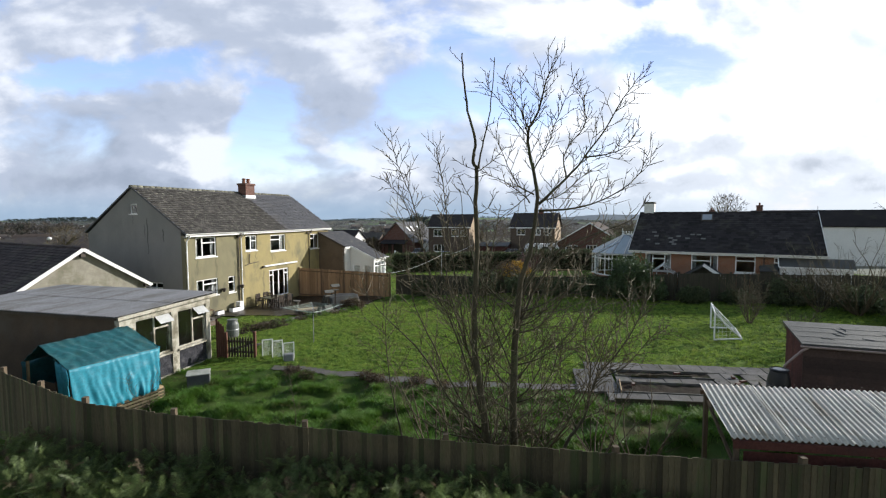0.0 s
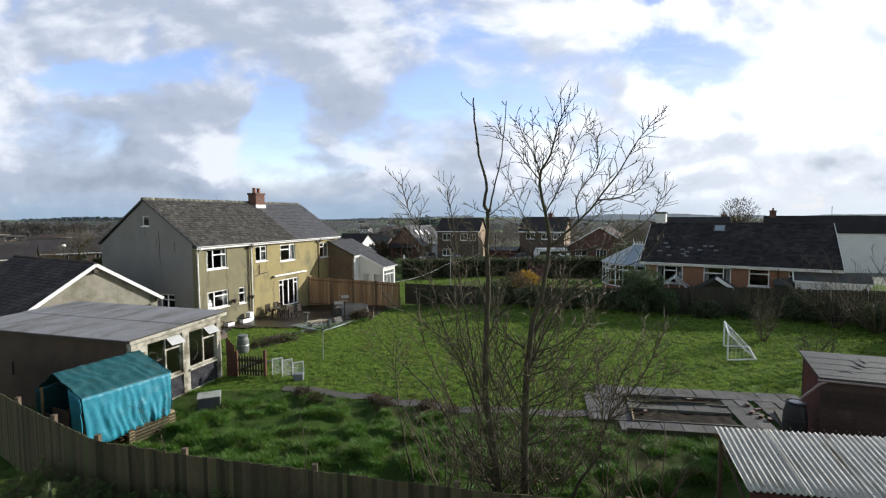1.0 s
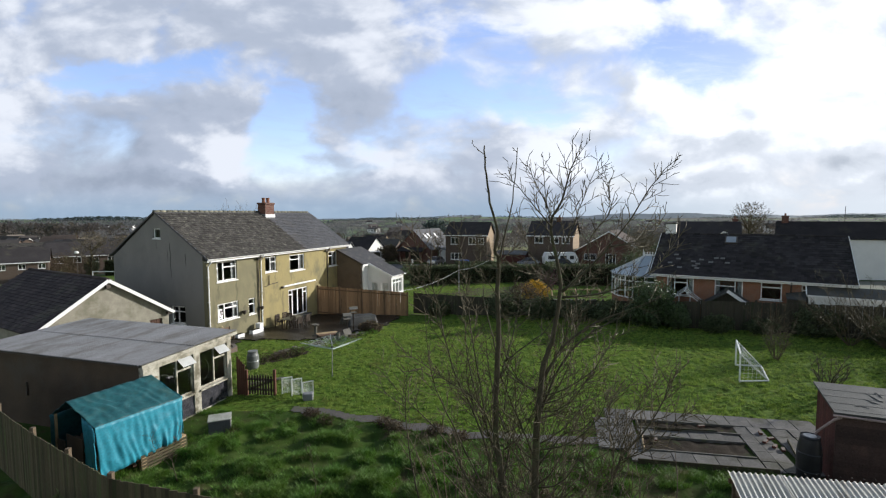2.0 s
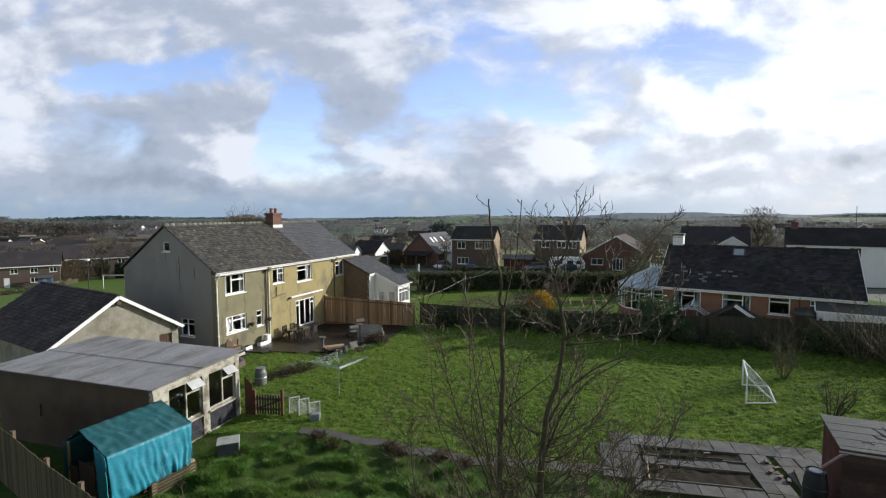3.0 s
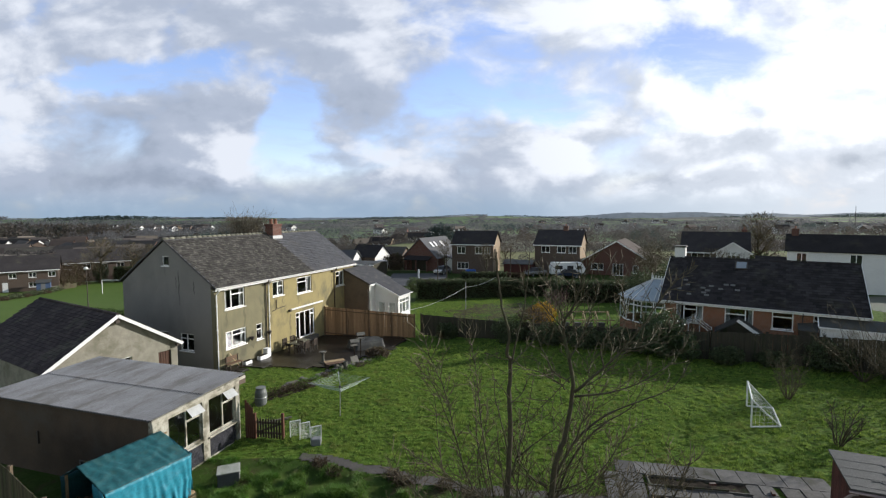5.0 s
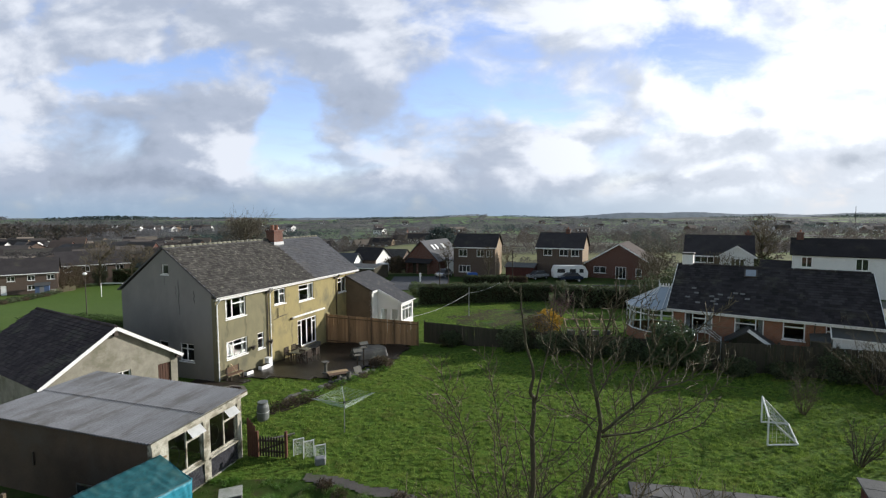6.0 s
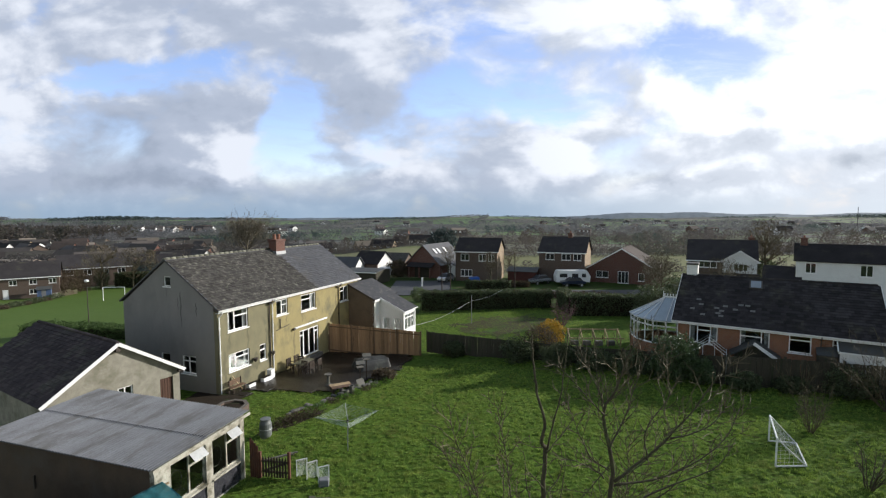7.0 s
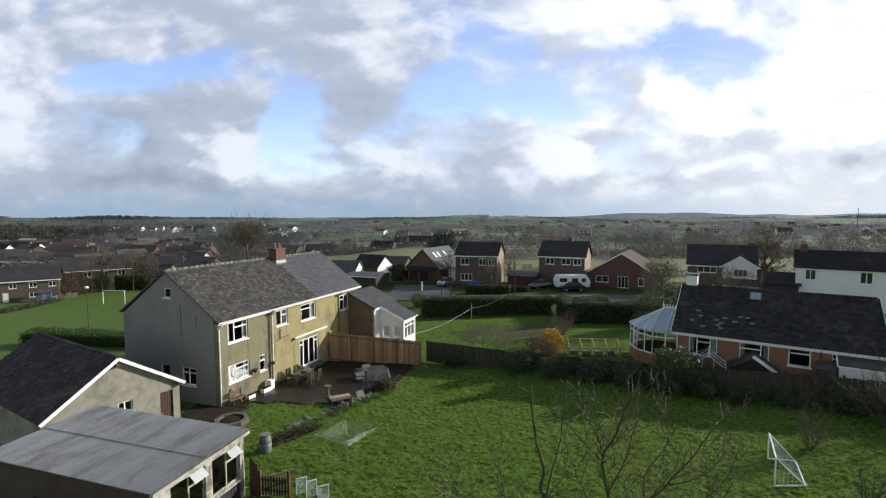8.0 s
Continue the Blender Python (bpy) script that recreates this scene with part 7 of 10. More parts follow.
    part("column", Shape().lathe([(0.12, 0.12), (0.09, 0.3), (0.1, 0.62), (0.14, 0.7)], (0, 0, 0), 12), M_STONE, o)
    part("dish", Shape().lathe([(0.1, 0.7), (0.24, 0.76), (0.25, 0.82), (0.2, 0.80)], (0, 0, 0), 16), M_STONE, o)
    # raised edge of the patio: stones, pots, low table of pallet boards
    pt = thing("pallet_table", "low table of bare boards beside the border", "table", at(-9.0, 30.6, gz(-8.5, 31), 28))
    for i in range(6):
        part("board", Shape().box(0, 1.35, i * 0.15, 0.135 + i * 0.15, 0.36, 0.385, 0.004), M_PALEW if i > 2 else M_WOOD, pt)
    for x in (0.05, 1.2):
        part("leg", Shape().box(x, x + 0.1, 0.03, 0.85, 0, 0.355), M_WOODD, pt)
    rng = random.Random(12)
    for i in range(26):
        k = i / 25
        x, y = -10.6 + 4.9 * k + rng.uniform(-0.2, 0.2), 27.0 + 7.6 * k + rng.uniform(-0.3, 0.3)
        st = thing("border_stone", "rough grey border stone", "stone", at(x, y, gz(x, y) - 0.02, rng.uniform(0, 360)), "stones along the patio edge")
        a, b2, c2 = rng.uniform(0.12, 0.26), rng.uniform(0.1, 0.18), rng.uniform(0.1, 0.2)
        part("stone", Shape().box(-a, a, -b2, b2, 0, c2, min(a, b2, c2) * 0.4), M_STONE, st)
    for x, y, r, h in ((-8.05, 30.2, 0.17, 0.34), (-8.5, 30.9, 0.13, 0.26), (-7.8, 30.6, 0.14, 0.5)):
        p = thing("plant_pot", "grey weathered plant pot on the patio edge", "plant pot", at(x, y, gz(x, y) + 0.03, 0))
        part("pot", Shape().lathe([(r * 0.7, 0), (r, h), (r * 1.08, h), (r * 1.08, h + 0.04), (r * 0.9, h + 0.04), (r * 0.85, h - 0.04)], (0, 0, 0), 14), M_STONE, p)


M_TTOP = material("green_grey_table_slat", (0.10, 0.095, 0.06), (0.075, 0.07, 0.046), 3.0, 0.7, 0.3, 20.0)
M_COVER = material("grey_cover_cloth", (0.050, 0.050, 0.047), (0.036, 0.036, 0.034), 2.0, 0.6, 0.2, 14.0, (0.08, 0.085, 0.07), 1.2, 0.3)
build_patio()


M_PATCH = material("overgrown_soil", (0.066, 0.060, 0.026), (0.050, 0.042, 0.024), 1.4, 0.95, 0.8, 6.0, (0.05, 0.095, 0.015), 0.6, 0.6, spec=0.1, relief=0.05)


# ---- beyond the rear fence ----
def build_rear_gardens():
    # glazed little greenhouse, gabled shed and a long glazed lean-to against the bungalow's garden
    g = thing("small_greenhouse", "small aluminium greenhouse with pitched glass roof", "greenhouse", at(14.35, 32.25, 0.72, -30))
    D, E, R = 2.4, 1.2, 1.98
    fr = Shape()
    for x in (0, 0.66, 1.33, 2.0):
        for y in (0, D):
            fr.beam((x, y, 0), (x, y, E + (R - E) * (1 - abs(x - 1))), 0.035, 0.035)
    for y in (0, 0.8, 1.6, D):
        fr.beam((0, y, E), (1, y, R), 0.035, 0.035).beam((2, y, E), (1, y, R), 0.035, 0.035)
        fr.beam((0, y, 0), (0, y, E), 0.035, 0.035).beam((2, y, 0), (2, y, E), 0.035, 0.035)
    fr.beam((1, 0, R + 0.02), (1, D, R + 0.02), 0.07, 0.05)
    for x in (0, 2):
        fr.beam((x, 0, E), (x, D, E), 0.04, 0.04)
    fo = part("glasshouse_frame", fr, M_WMETAL, g)
    for q in ([(0, 0, E), (1, 0, R), (1, D, R), (0, D, E)], [(1, 0, R), (2, 0, E), (2, D, E), (1, D, R)], [(0, 0, 0), (2, 0, 0), (2, 0, E), (0, 0, E)], [(0, 0, 0), (0, D, 0), (0, D, E), (0, 0, E)], [(2, 0, 0), (2, D, 0), (2, D, E), (2, 0, E)]):
        pn = part("pane", Shape().slab(q, 0.006), M_GLASS, fo)
        pn.visible_shadow = False
    s = simple_house("garden_shed", "small dark garden shed with white bargeboards", "shed", at(17.0, 31.9, 0.65, -30), 2.2, 2.6, 1.45, 2.15, M_FENCE3, M_FELT, (), gable_front=True, base=0.2, trim=False)
    part("bargeboard", Shape().beam((2.3, -0.33, 1.23), (1.0, -0.33, 2.14), 0.03, 0.2), M_UPVC, s, "wide white bargeboard")
    v = thing("glazed_verandah", "white boarded lean-to with grey felt roof against the bungalow", "lean-to", BUNG @ pose(8.9, -0.8, 0))
    part("front_panel", Shape().box(0, 3.6, 0, 0.06, -0.4, 2.02), M_WHITE, v, "white boarded front")
    part("end_panel", Shape().box(0.0, 0.05, 0.065, 0.78, -0.4, 2.05), M_WHITE, v)
    part("roof", Shape().slab([(-0.08, -0.12, 2.06), (3.7, -0.12, 2.06), (3.7, 0.72, 2.58), (-0.08, 0.72, 2.58)], 0.05), M_FELT, v)
    part("verge_bar", Shape().beam((-0.1, -0.14, 2.09), (-0.1, 0.74, 2.64), 0.06, 0.09), M_UPVC, v, "white verge board")
    part("eaves_beam", Shape().box(-0.1, 3.7, -0.15, -0.122, 1.98, 2.07), M_UPVC, v)
    for i in range(4):
        part("cover_strip", Shape().box(0.35 + i * 0.9, 0.39 + i * 0.9, -0.012, -0.002, -0.3, 1.96), M_UPVC, v)
    d = thing("dark_lean_to", "low dark shed roof beside the white lean-to", "shed", BUNG @ pose(7.8, -1.0, 0))
    part("roof", Shape().slab([(0, 0, 1.75), (1.0, 0, 1.75), (1.0, 0.9, 2.15), (0, 0.9, 2.0)], 0.05), M_FELT, d)
    part("wall", Shape().box(0.05, 0.95, 0.05, 0.85, -0.4, 1.68), M_FENCE3, d)
    # timber growing frame
    f = thing("timber_growing_frame", "weathered open timber frame with sloping bars and pale boxes", "growing frame", at(8.1, 39.0, gz(9, 39), -4))
    for i in range(5):
        x = i * 1.0
        part("sloping_bar", Shape().beam((x, 0.0, 0.75), (x + 0.12, 1.5, 1.15), 0.07, 0.07), M_PALEW, f)
        part("post", Shape().box(x - 0.035, x + 0.035, -0.035, 0.035, 0, 0.76), M_PALEW, f)
        part("post", Shape().box(x + 0.08, x + 0.15, 1.46, 1.53, 0, 1.12), M_PALEW, f)
    part("front_rail", Shape().beam((-0.1, -0.05, 0.72), (4.3, -0.05, 0.72), 0.04, 0.08), M_PALEW, f)
    part("back_rail", Shape().beam((0.0, 1.5, 1.08), (4.3, 1.5, 1.08), 0.04, 0.08), M_PALEW, f)
    for i in range(4):
        part("pale_box", Shape().box(0.15 + i * 0.95, 0.75 + i * 0.95, 0.1, 0.5, 0.1, 0.45, 0.02), M_STONE, f)
    # washing line pole with slack line
    w = thing("washing_line", "tall pole with a slack white washing line", "washing line", at(0.9, 51.0, gz(0.9, 51), 0))
    part("pole", Shape().tube([(0, 0, 0), (0, 0, 3.0)], 0.04, 8), M_METAL, w)
    pts = []
    for i in range(15):
        k = i / 14
        pts.append((-6.6 * (1 - k), -6.8 * (1 - k), 1.2 + 1.25 * k - 0.45 * math.sin(math.pi * k)))
    pts += [(3.4 * k, 1.2 * k, 2.45 + 0.95 * k * k) for k in (0.25, 0.5, 0.75, 1.0)]
    part("line", Shape().tube(pts, 0.012, 4), M_UPVC, w)
    # vegetable patch between lawn and hedge
    draped("vegetable_patch", lambda x, y: ((x - 4.5) / 5.2) ** 2 + ((y - 49.5) / 4.5) ** 2 < 0.9 + 1.1 * noise.noise(Vector((x * 0.45, y * 0.45, 0))) + 0.9 * noise.noise(Vector((x * 1.6, y * 1.6, 3))), -2, 12, 42, 56, 0.16, M_PATCH, 0.025, "brown overgrown vegetable patch", "vegetable patch")


build_rear_gardens()


def build_playing_field():
    g = thing("football_goal", "white football goalposts on the playing field", "goal", at(-67.2, 91.9, gz(-65, 92), 1))
    for a, b in (((0, 0, 0), (0, 0, 2.6)), ((4.1, 0, 0), (4.1, 0, 2.6)), ((0, 0, 2.6), (4.1, 0, 2.6))):
        part("post" if a[2] == 0 and b[0] == a[0] else "crossbar", Shape().tube([a, b], 0.07, 8), M_WMETAL, g)
    z = gz(-41, 53)
    l = thing("street_lamp", "thin street lamp with pale round head", "street lamp", at(-41.2, 53.3, z, 0))
    part("column", Shape().tube([(0, 0, 0), (0, 0, 5.2)], [0.06, 0.035], 8), M_PIPE, l)
    part("lantern", Shape().lathe([(0.05, 0), (0.2, 0.08), (0.22, 0.2), (0.1, 0.3)], (0, 0, 5.2), 10), M_UPVC, l)
    for x, y, h in ((-2.3, 66.5, 4.6), (-1.0, 77.0, 5.0), (9.5, 79.0, 5.5)):
        p = thing("utility_pole", "thin wooden utility pole", "pole", at(x, y, gz(x, y), 0))
        part("pole", Shape().tube([(0, 0, 0), (0, 0, h)], [0.09, 0.06], 7), M_WOODD, p)
    b = thing("road_bollard", "white roadside marker post", "bollard", at(-5.8, 83.0, gz(-5.8, 83.0), 0))
    part("post", Shape().box(-0.15, 0.15, -0.12, 0.12, 0, 1.6, 0.03), M_UPVC, b)


build_playing_field()


# ---- vehicles ----
def build_car(x, y, ang, mat, label):
    c = thing("car", label, "car", at(x, y, gz(x, y) + 0.12, ang))
    s = Shape()
    prof = [(-2.0, 0.35), (-1.98, 0.75), (-1.2, 0.88), (1.35, 0.92), (1.98, 0.82), (2.0, 0.4)]
    for sy in (-0.82, 0.82):
        s.v += [(px, sy, pz) for px, pz in prof]
    k = len(prof)
    s.f = [tuple(range(k)), tuple(range(2 * k - 1, k - 1, -1))] + [(i, i + k, (i + 1) % k + k, (i + 1) % k) for i in range(k)]
    part("body", s, mat, c)
    cab = Shape()
    cab.add([(-1.2, -0.78, 0.88), (1.6, -0.78, 0.9), (1.6, 0.78, 0.9), (-1.2, 0.78, 0.88), (-0.5, -0.62, 1.4), (1.1, -0.62, 1.42), (1.1, 0.62, 1.42), (-0.5, 0.62, 1.4)],
            [(4, 5, 6, 7), (0, 1, 5, 4), (1, 2, 6, 5), (2, 3, 7, 6), (3, 0, 4, 7)])
    part("window", cab, M_DARK, c, "dark car windows")
    part("roof", Shape().box(-0.45, 1.05, -0.6, 0.6, 1.405, 1.44, 0.01), mat, c)
    for px in (-1.25, 1.25):
        for sy in (-0.8, 0.8):
            wh = part("wheel", Shape().tube([(px, sy - 0.1, 0.2), (px, sy + 0.1, 0.2)], 0.31, 14), M_DARK, c)
            part("rim", Shape().tube([(px, sy - 0.105, 0.2), (px, sy + 0.105, 0.2)], 0.19, 10), M_METAL, wh)


build_car(-1.7, 89.4, 62, M_CARG, "silver car parked on a driveway")
build_car(15.0, 86.2, 30, M_CARG, "silver car parked before a house")
build_car(20.0, 82.9, 2, M_CARB, "dark car parked beside a caravan")


def build_caravan():
    c = thing("caravan", "white touring caravan parked in front of a house", "caravan", at(20.4, 85.2, gz(21, 85) + 0.05, -2))
    s = Shape()
    prof = [(-2.9, 0.5), (-3.0, 1.6), (-2.6, 2.5), (2.4, 2.5), (3.0, 1.5), (2.9, 0.5)]
    for sy in (-1.1, 1.1):
        s.v += [(px, sy, pz) for px, pz in prof]
    k = len(prof)
    s.f = [tuple(range(k)), tuple(range(2 * k - 1, k - 1, -1))] + [(i, i + k, (i + 1) % k + k, (i + 1) % k) for i in range(k)]
    part("body", s, M_UPVC, c)
    for a, b in ((-2.3, -1.0), (-0.2, 0.9), (1.5, 2.2)):
        part("window", Shape().box(a, b, -1.115, -1.102, 1.35, 2.0), M_DARK, c)
    for sy in (-1.02, 1.02):
        part("wheel", Shape().tube([(0, sy - 0.1, 0.32), (0, sy + 0.1, 0.32)], 0.32, 12), M_DARK, c)
    t = thing("blue_sheet_trailer", "small trailer under a bright blue sheet", "trailer", at(3.4, 87.5, gz(3, 87), 8))
    part("load", Shape().box(-0.9, 0.9, -0.6, 0.6, 0.4, 1.1, 0.12), M_BLUE, t)
    part("wheel", Shape().tube([(0, -0.75, 0.25), (0, -0.6, 0.25)], 0.25, 10), M_DARK, t)
    part("wheel", Shape().tube([(0, 0.6, 0.25), (0, 0.75, 0.25)], 0.25, 10), M_DARK, t)
    v = thing("camper_van", "pale grey camper van beside a cottage", "van", at(-13.9, 93.0, gz(-13, 93), 78))
    part("body", Shape().box(-2.3, 2.3, -0.95, 0.95, 0.35, 2.2, 0.2), M_BINGREY2, v)
    part("window", Shape().box(-1.8, 1.2, -0.965, -0.952, 1.3, 1.85).box(-2.315, -2.302, -0.75, 0.75, 1.2, 1.8), M_DARK, v)
    for px in (-1.5, 1.5):
        part("wheel", Shape().tube([(px, -0.9, 0.3), (px, -0.75, 0.3)], 0.32, 12), M_DARK, v)
        part("wheel", Shape().tube([(px, 0.75, 0.3), (px, 0.9, 0.3)], 0.32, 12), M_DARK, v)


M_BINGREY2 = material("pale_grey_paint", (0.42, 0.43, 0.44), (0.38, 0.39, 0.40), 1.0, 0.4, 0.05)
build_caravan()


def build_blue_shed():
    b = thing("blue_shed", "small blue garden shed before the terrace", "shed", at(-82.2, 94.6, gz(-81, 95), 36))
    part("wall", Shape().box(0, 2.2, 0, 1.8, -0.3, 1.9), M_BLUESH, b)
    part("roof", Shape().slab([(-0.15, -0.2, 1.85), (2.35, -0.2, 1.85), (2.35, 2.0, 2.3), (-0.15, 2.0, 2.3)], 0.06), M_FELT, b)
    part("door", Shape().box(0.7, 1.4, -0.03, -0.003, 0, 1.7), M_SHUT, b)
    for i in range(4):
        w = thing("garden_wall_panel", "pale low fence panel along the field edge", "fence panel", at(-81.0 - 0.02 * i, 96.6 + 1.75 * i, gz(-81, 97 + 1.75 * i), 90), "fence panels along the field")
        part("panel", Shape().box(0, 1.7, 0, 0.05, -0.2, 0.9 + 0.15 * (i % 3), 0.01), M_FENCE if i % 4 else M_STONE, w)


M_BLUESH = material("dull_blue_boards", (0.08, 0.12, 0.22), (0.06, 0.095, 0.18), 2.0, 0.7, 0.2)
build_blue_shed()


def build_planter():
    p = thing("brick_planter", "eight-sided brick planter with dark soil behind the workshop", "planter", at(-14.2, 28.0, gz(-14.2, 28.0) - 0.05, 12))
    part("wall", Shape().lathe([(0.95, 0), (0.95, 0.38), (0.72, 0.38), (0.72, 0.2)], (0, 0, 0), 8), M_DKBRICK, p)
    part("soil", Shape().lathe([(0.71, 0.26), (0.4, 0.32), (0.05, 0.34)], (0, 0, 0), 12), M_SOIL, p)
    s = thing("stone_slab", "grey stone slab lying on the patio edge", "slab", at(-8.3, 31.6, gz(-8.3, 31.6) + 0.04, 35))
    part("slab", Shape().box(0, 0.75, 0, 0.5, 0, 0.07, 0.012), M_STONE, s)
    b = thing("leaning_sheet", "grey stone sheet leaning against the pots", "sheet", at(-7.6, 32.0, gz(-7.6, 32) + 0.02, 50))
    part("sheet", Shape().block((0, 0, 0), (0.6, 0, 0), (0, 0.25, 0.45), (0, 0.02, 0)), M_STONE, b)


build_planter()


# ---- trees and shrubs ----
def twig_run(shape, p, d, length, r0, r1, rng, sides=4, wander=0.16, lift=0.10, steps=5):
    """One curved branch; returns its points and directions."""
    pts, out = [Vector(p)], []
    d = Vector(d).normalized()
    for i in range(steps):
        d = (d + Vector((rng.uniform(-1, 1), rng.uniform(-1, 1), rng.uniform(-0.7, 0.7))) * wander + Vector((0, 0, lift))).normalized()
        pts.append(pts[-1] + d * (length / steps))
        out.append(d.copy())
    shape.tube(pts, [r0 + (r1 - r0) * i / steps for i in range(steps + 1)], sides, cap=False)
    return pts, out


def ramify(shape, pts, dirs, length, r, level, rng, count, spread=0.75, lift=0.10, thin=0.006, first=0.2):
    """Side branches along a limb, and theirs in turn."""
    if level == 0:
        return
    n = len(pts) - 1
    for i in range(count):
        k = first + (1 - first) * (i + rng.random()) / count
        j = min(n - 1, int(k * n))
        p = Vector(pts[j]).lerp(Vector(pts[j + 1]), k * n - j)
        d = Vector(dirs[j])
        side = d.orthogonal().normalized()
        side.rotate(Matrix.Rotation(rng.uniform(0, 2 * math.pi), 3, d))
        nd = (d + side * rng.uniform(spread * 0.6, spread * 1.3)).normalized()
        ln = length * rng.uniform(0.45, 1.0) * (1.15 - 0.6 * k)
        rr = max(thin, r * (1 - 0.6 * k) * 0.42)
        steps = 5 if level > 1 else 4
        q, qd = twig_run(shape, p, nd, ln, rr, thin * 0.6, rng, 4 if rr > 0.012 else 3, 0.20, lift, steps)
        ramify(shape, q, qd, ln * 0.52, rr, level - 1, rng, max(2, int(count * 0.7)), spread, lift, thin)


def smooth_line(points, n=4):
    """Catmull-Rom through the points."""
    P = [Vector(p) for p in points]
    P = [P[0] * 2 - P[1]] + P + [P[-1] * 2 - P[-2]]
    out = []
    for i in range(1, len(P) - 2):
        a, b, c, d = P[i - 1:i + 3]
        for k in range(n):
            t = k / n
            out.append(0.5 * ((2 * b) + (c - a) * t + (2 * a - 5 * b + 4 * c - d) * t * t + (3 * b - a - 3 * c + d) * t ** 3))
    out.append(P[-2])
    return out


def limb_tree(name, label, base, limbs, rng_seed, mat=None, thin=0.008, group=""):
    """A bare tree from main stems (points, start and end radius, side branch length, side branches a metre, first bare share); the first is the trunk."""
    rng = random.Random(rng_seed)
    t = thing(name, label, "tree", at(*base, 0), group)
    o = Vector(base)
    tw = Shape()
    for i, (points, r0, r1, reach, dense, bare) in enumerate(limbs):
        pts = [p - o for p in smooth_line(points)]
        n = len(pts)
        r0 = r0 * (0.9 if i == 0 else 0.6)
        radii = [r0 + (r1 - r0) * (k / (n - 1)) ** (0.5 if i == 0 else 0.6) for k in range(n)]
        jig = [p + Vector((rng.uniform(-1, 1), rng.uniform(-1, 1), 0)) * 0.012 for p in pts]
        part("trunk" if i == 0 else "limb", Shape().tube(jig, radii, 8 if r0 > 0.04 else 6), M_BARK, t, smooth=True)
        dirs = [(pts[min(k + 1, n - 1)] - pts[max(k - 1, 0)]).normalized() for k in range(n)]
        ln = sum((pts[k + 1] - pts[k]).length for k in range(n - 1))
        side_branches(tw, pts, dirs, reach, (r0 + r1) * 0.32, max(2, int(dense * (2.1 if dense > 3 else 1.3) * ln * (1 - bare))), bare, rng, thin, 1)
    part("twig_crown", tw, mat or M_TWIG, t, kind="stuff")
    return t


def side_branches(shape, pts, dirs, reach, r, count, bare, rng, thin, level):
    """Spreading side branches that curve a little upward, with short spur twigs of their own."""
    n = len(pts) - 1
    turn = rng.uniform(0, 6.28)
    for i in range(count):
        k = bare + (1 - bare) * (i + rng.random()) / count
        j = min(n - 1, int(k * n))
        p = Vector(pts[j]).lerp(Vector(pts[j + 1]), k * n - j)
        d = Vector(dirs[j])
        turn += 2.4 + rng.uniform(-0.6, 0.6)
        side = d.orthogonal().normalized()
        side.rotate(Matrix.Rotation(turn, 3, d))
        nd = (d * rng.uniform(0.6, 1.05) + side * rng.uniform(0.65, 1.15) + Vector((0, 0, 0.18))).normalized()
        ln = reach * rng.uniform(0.4, 1.35) * (1.15 - 0.5 * k)
        rr = max(thin, min(r * 0.6, 0.011 * ln + 0.004))
        q, qd = twig_run(shape, p, nd, ln, rr, thin * 0.5, rng, 4 if rr > 0.01 else 3, 0.14, 0.05, 6 if level > 0 else 4)
        if level > 0:
            side_branches(shape, q, qd, ln * 0.62, rr, max(2, int(6.5 * ln + 1)), 0.15, rng, thin, level - 1)


def rising_shoots(x, y, count, seed):
    """Thin limbs that leave a trunk low down and rise round it in a loose vase."""
    rng = random.Random(seed)
    out = []
    for i in range(count):
        a = i * 2.4 + rng.uniform(-0.4, 0.4)
        w, z, h = rng.uniform(0.7, 1.9), rng.uniform(0.8, 4.4), rng.uniform(0.9, 2.3)
        c, s = math.cos(a), math.sin(a) * 0.7
        out.append(([(x, y, z), (x + 0.45 * w * c, y + 0.45 * w * s, z + 0.20 * h), (x + 0.82 * w * c, y + 0.82 * w * s, z + 0.56 * h), (x + w * c, y + w * s, z + h)], rng.uniform(0.026, 0.042), 0.005, 0.70, 3.0, 0.12))
    return out


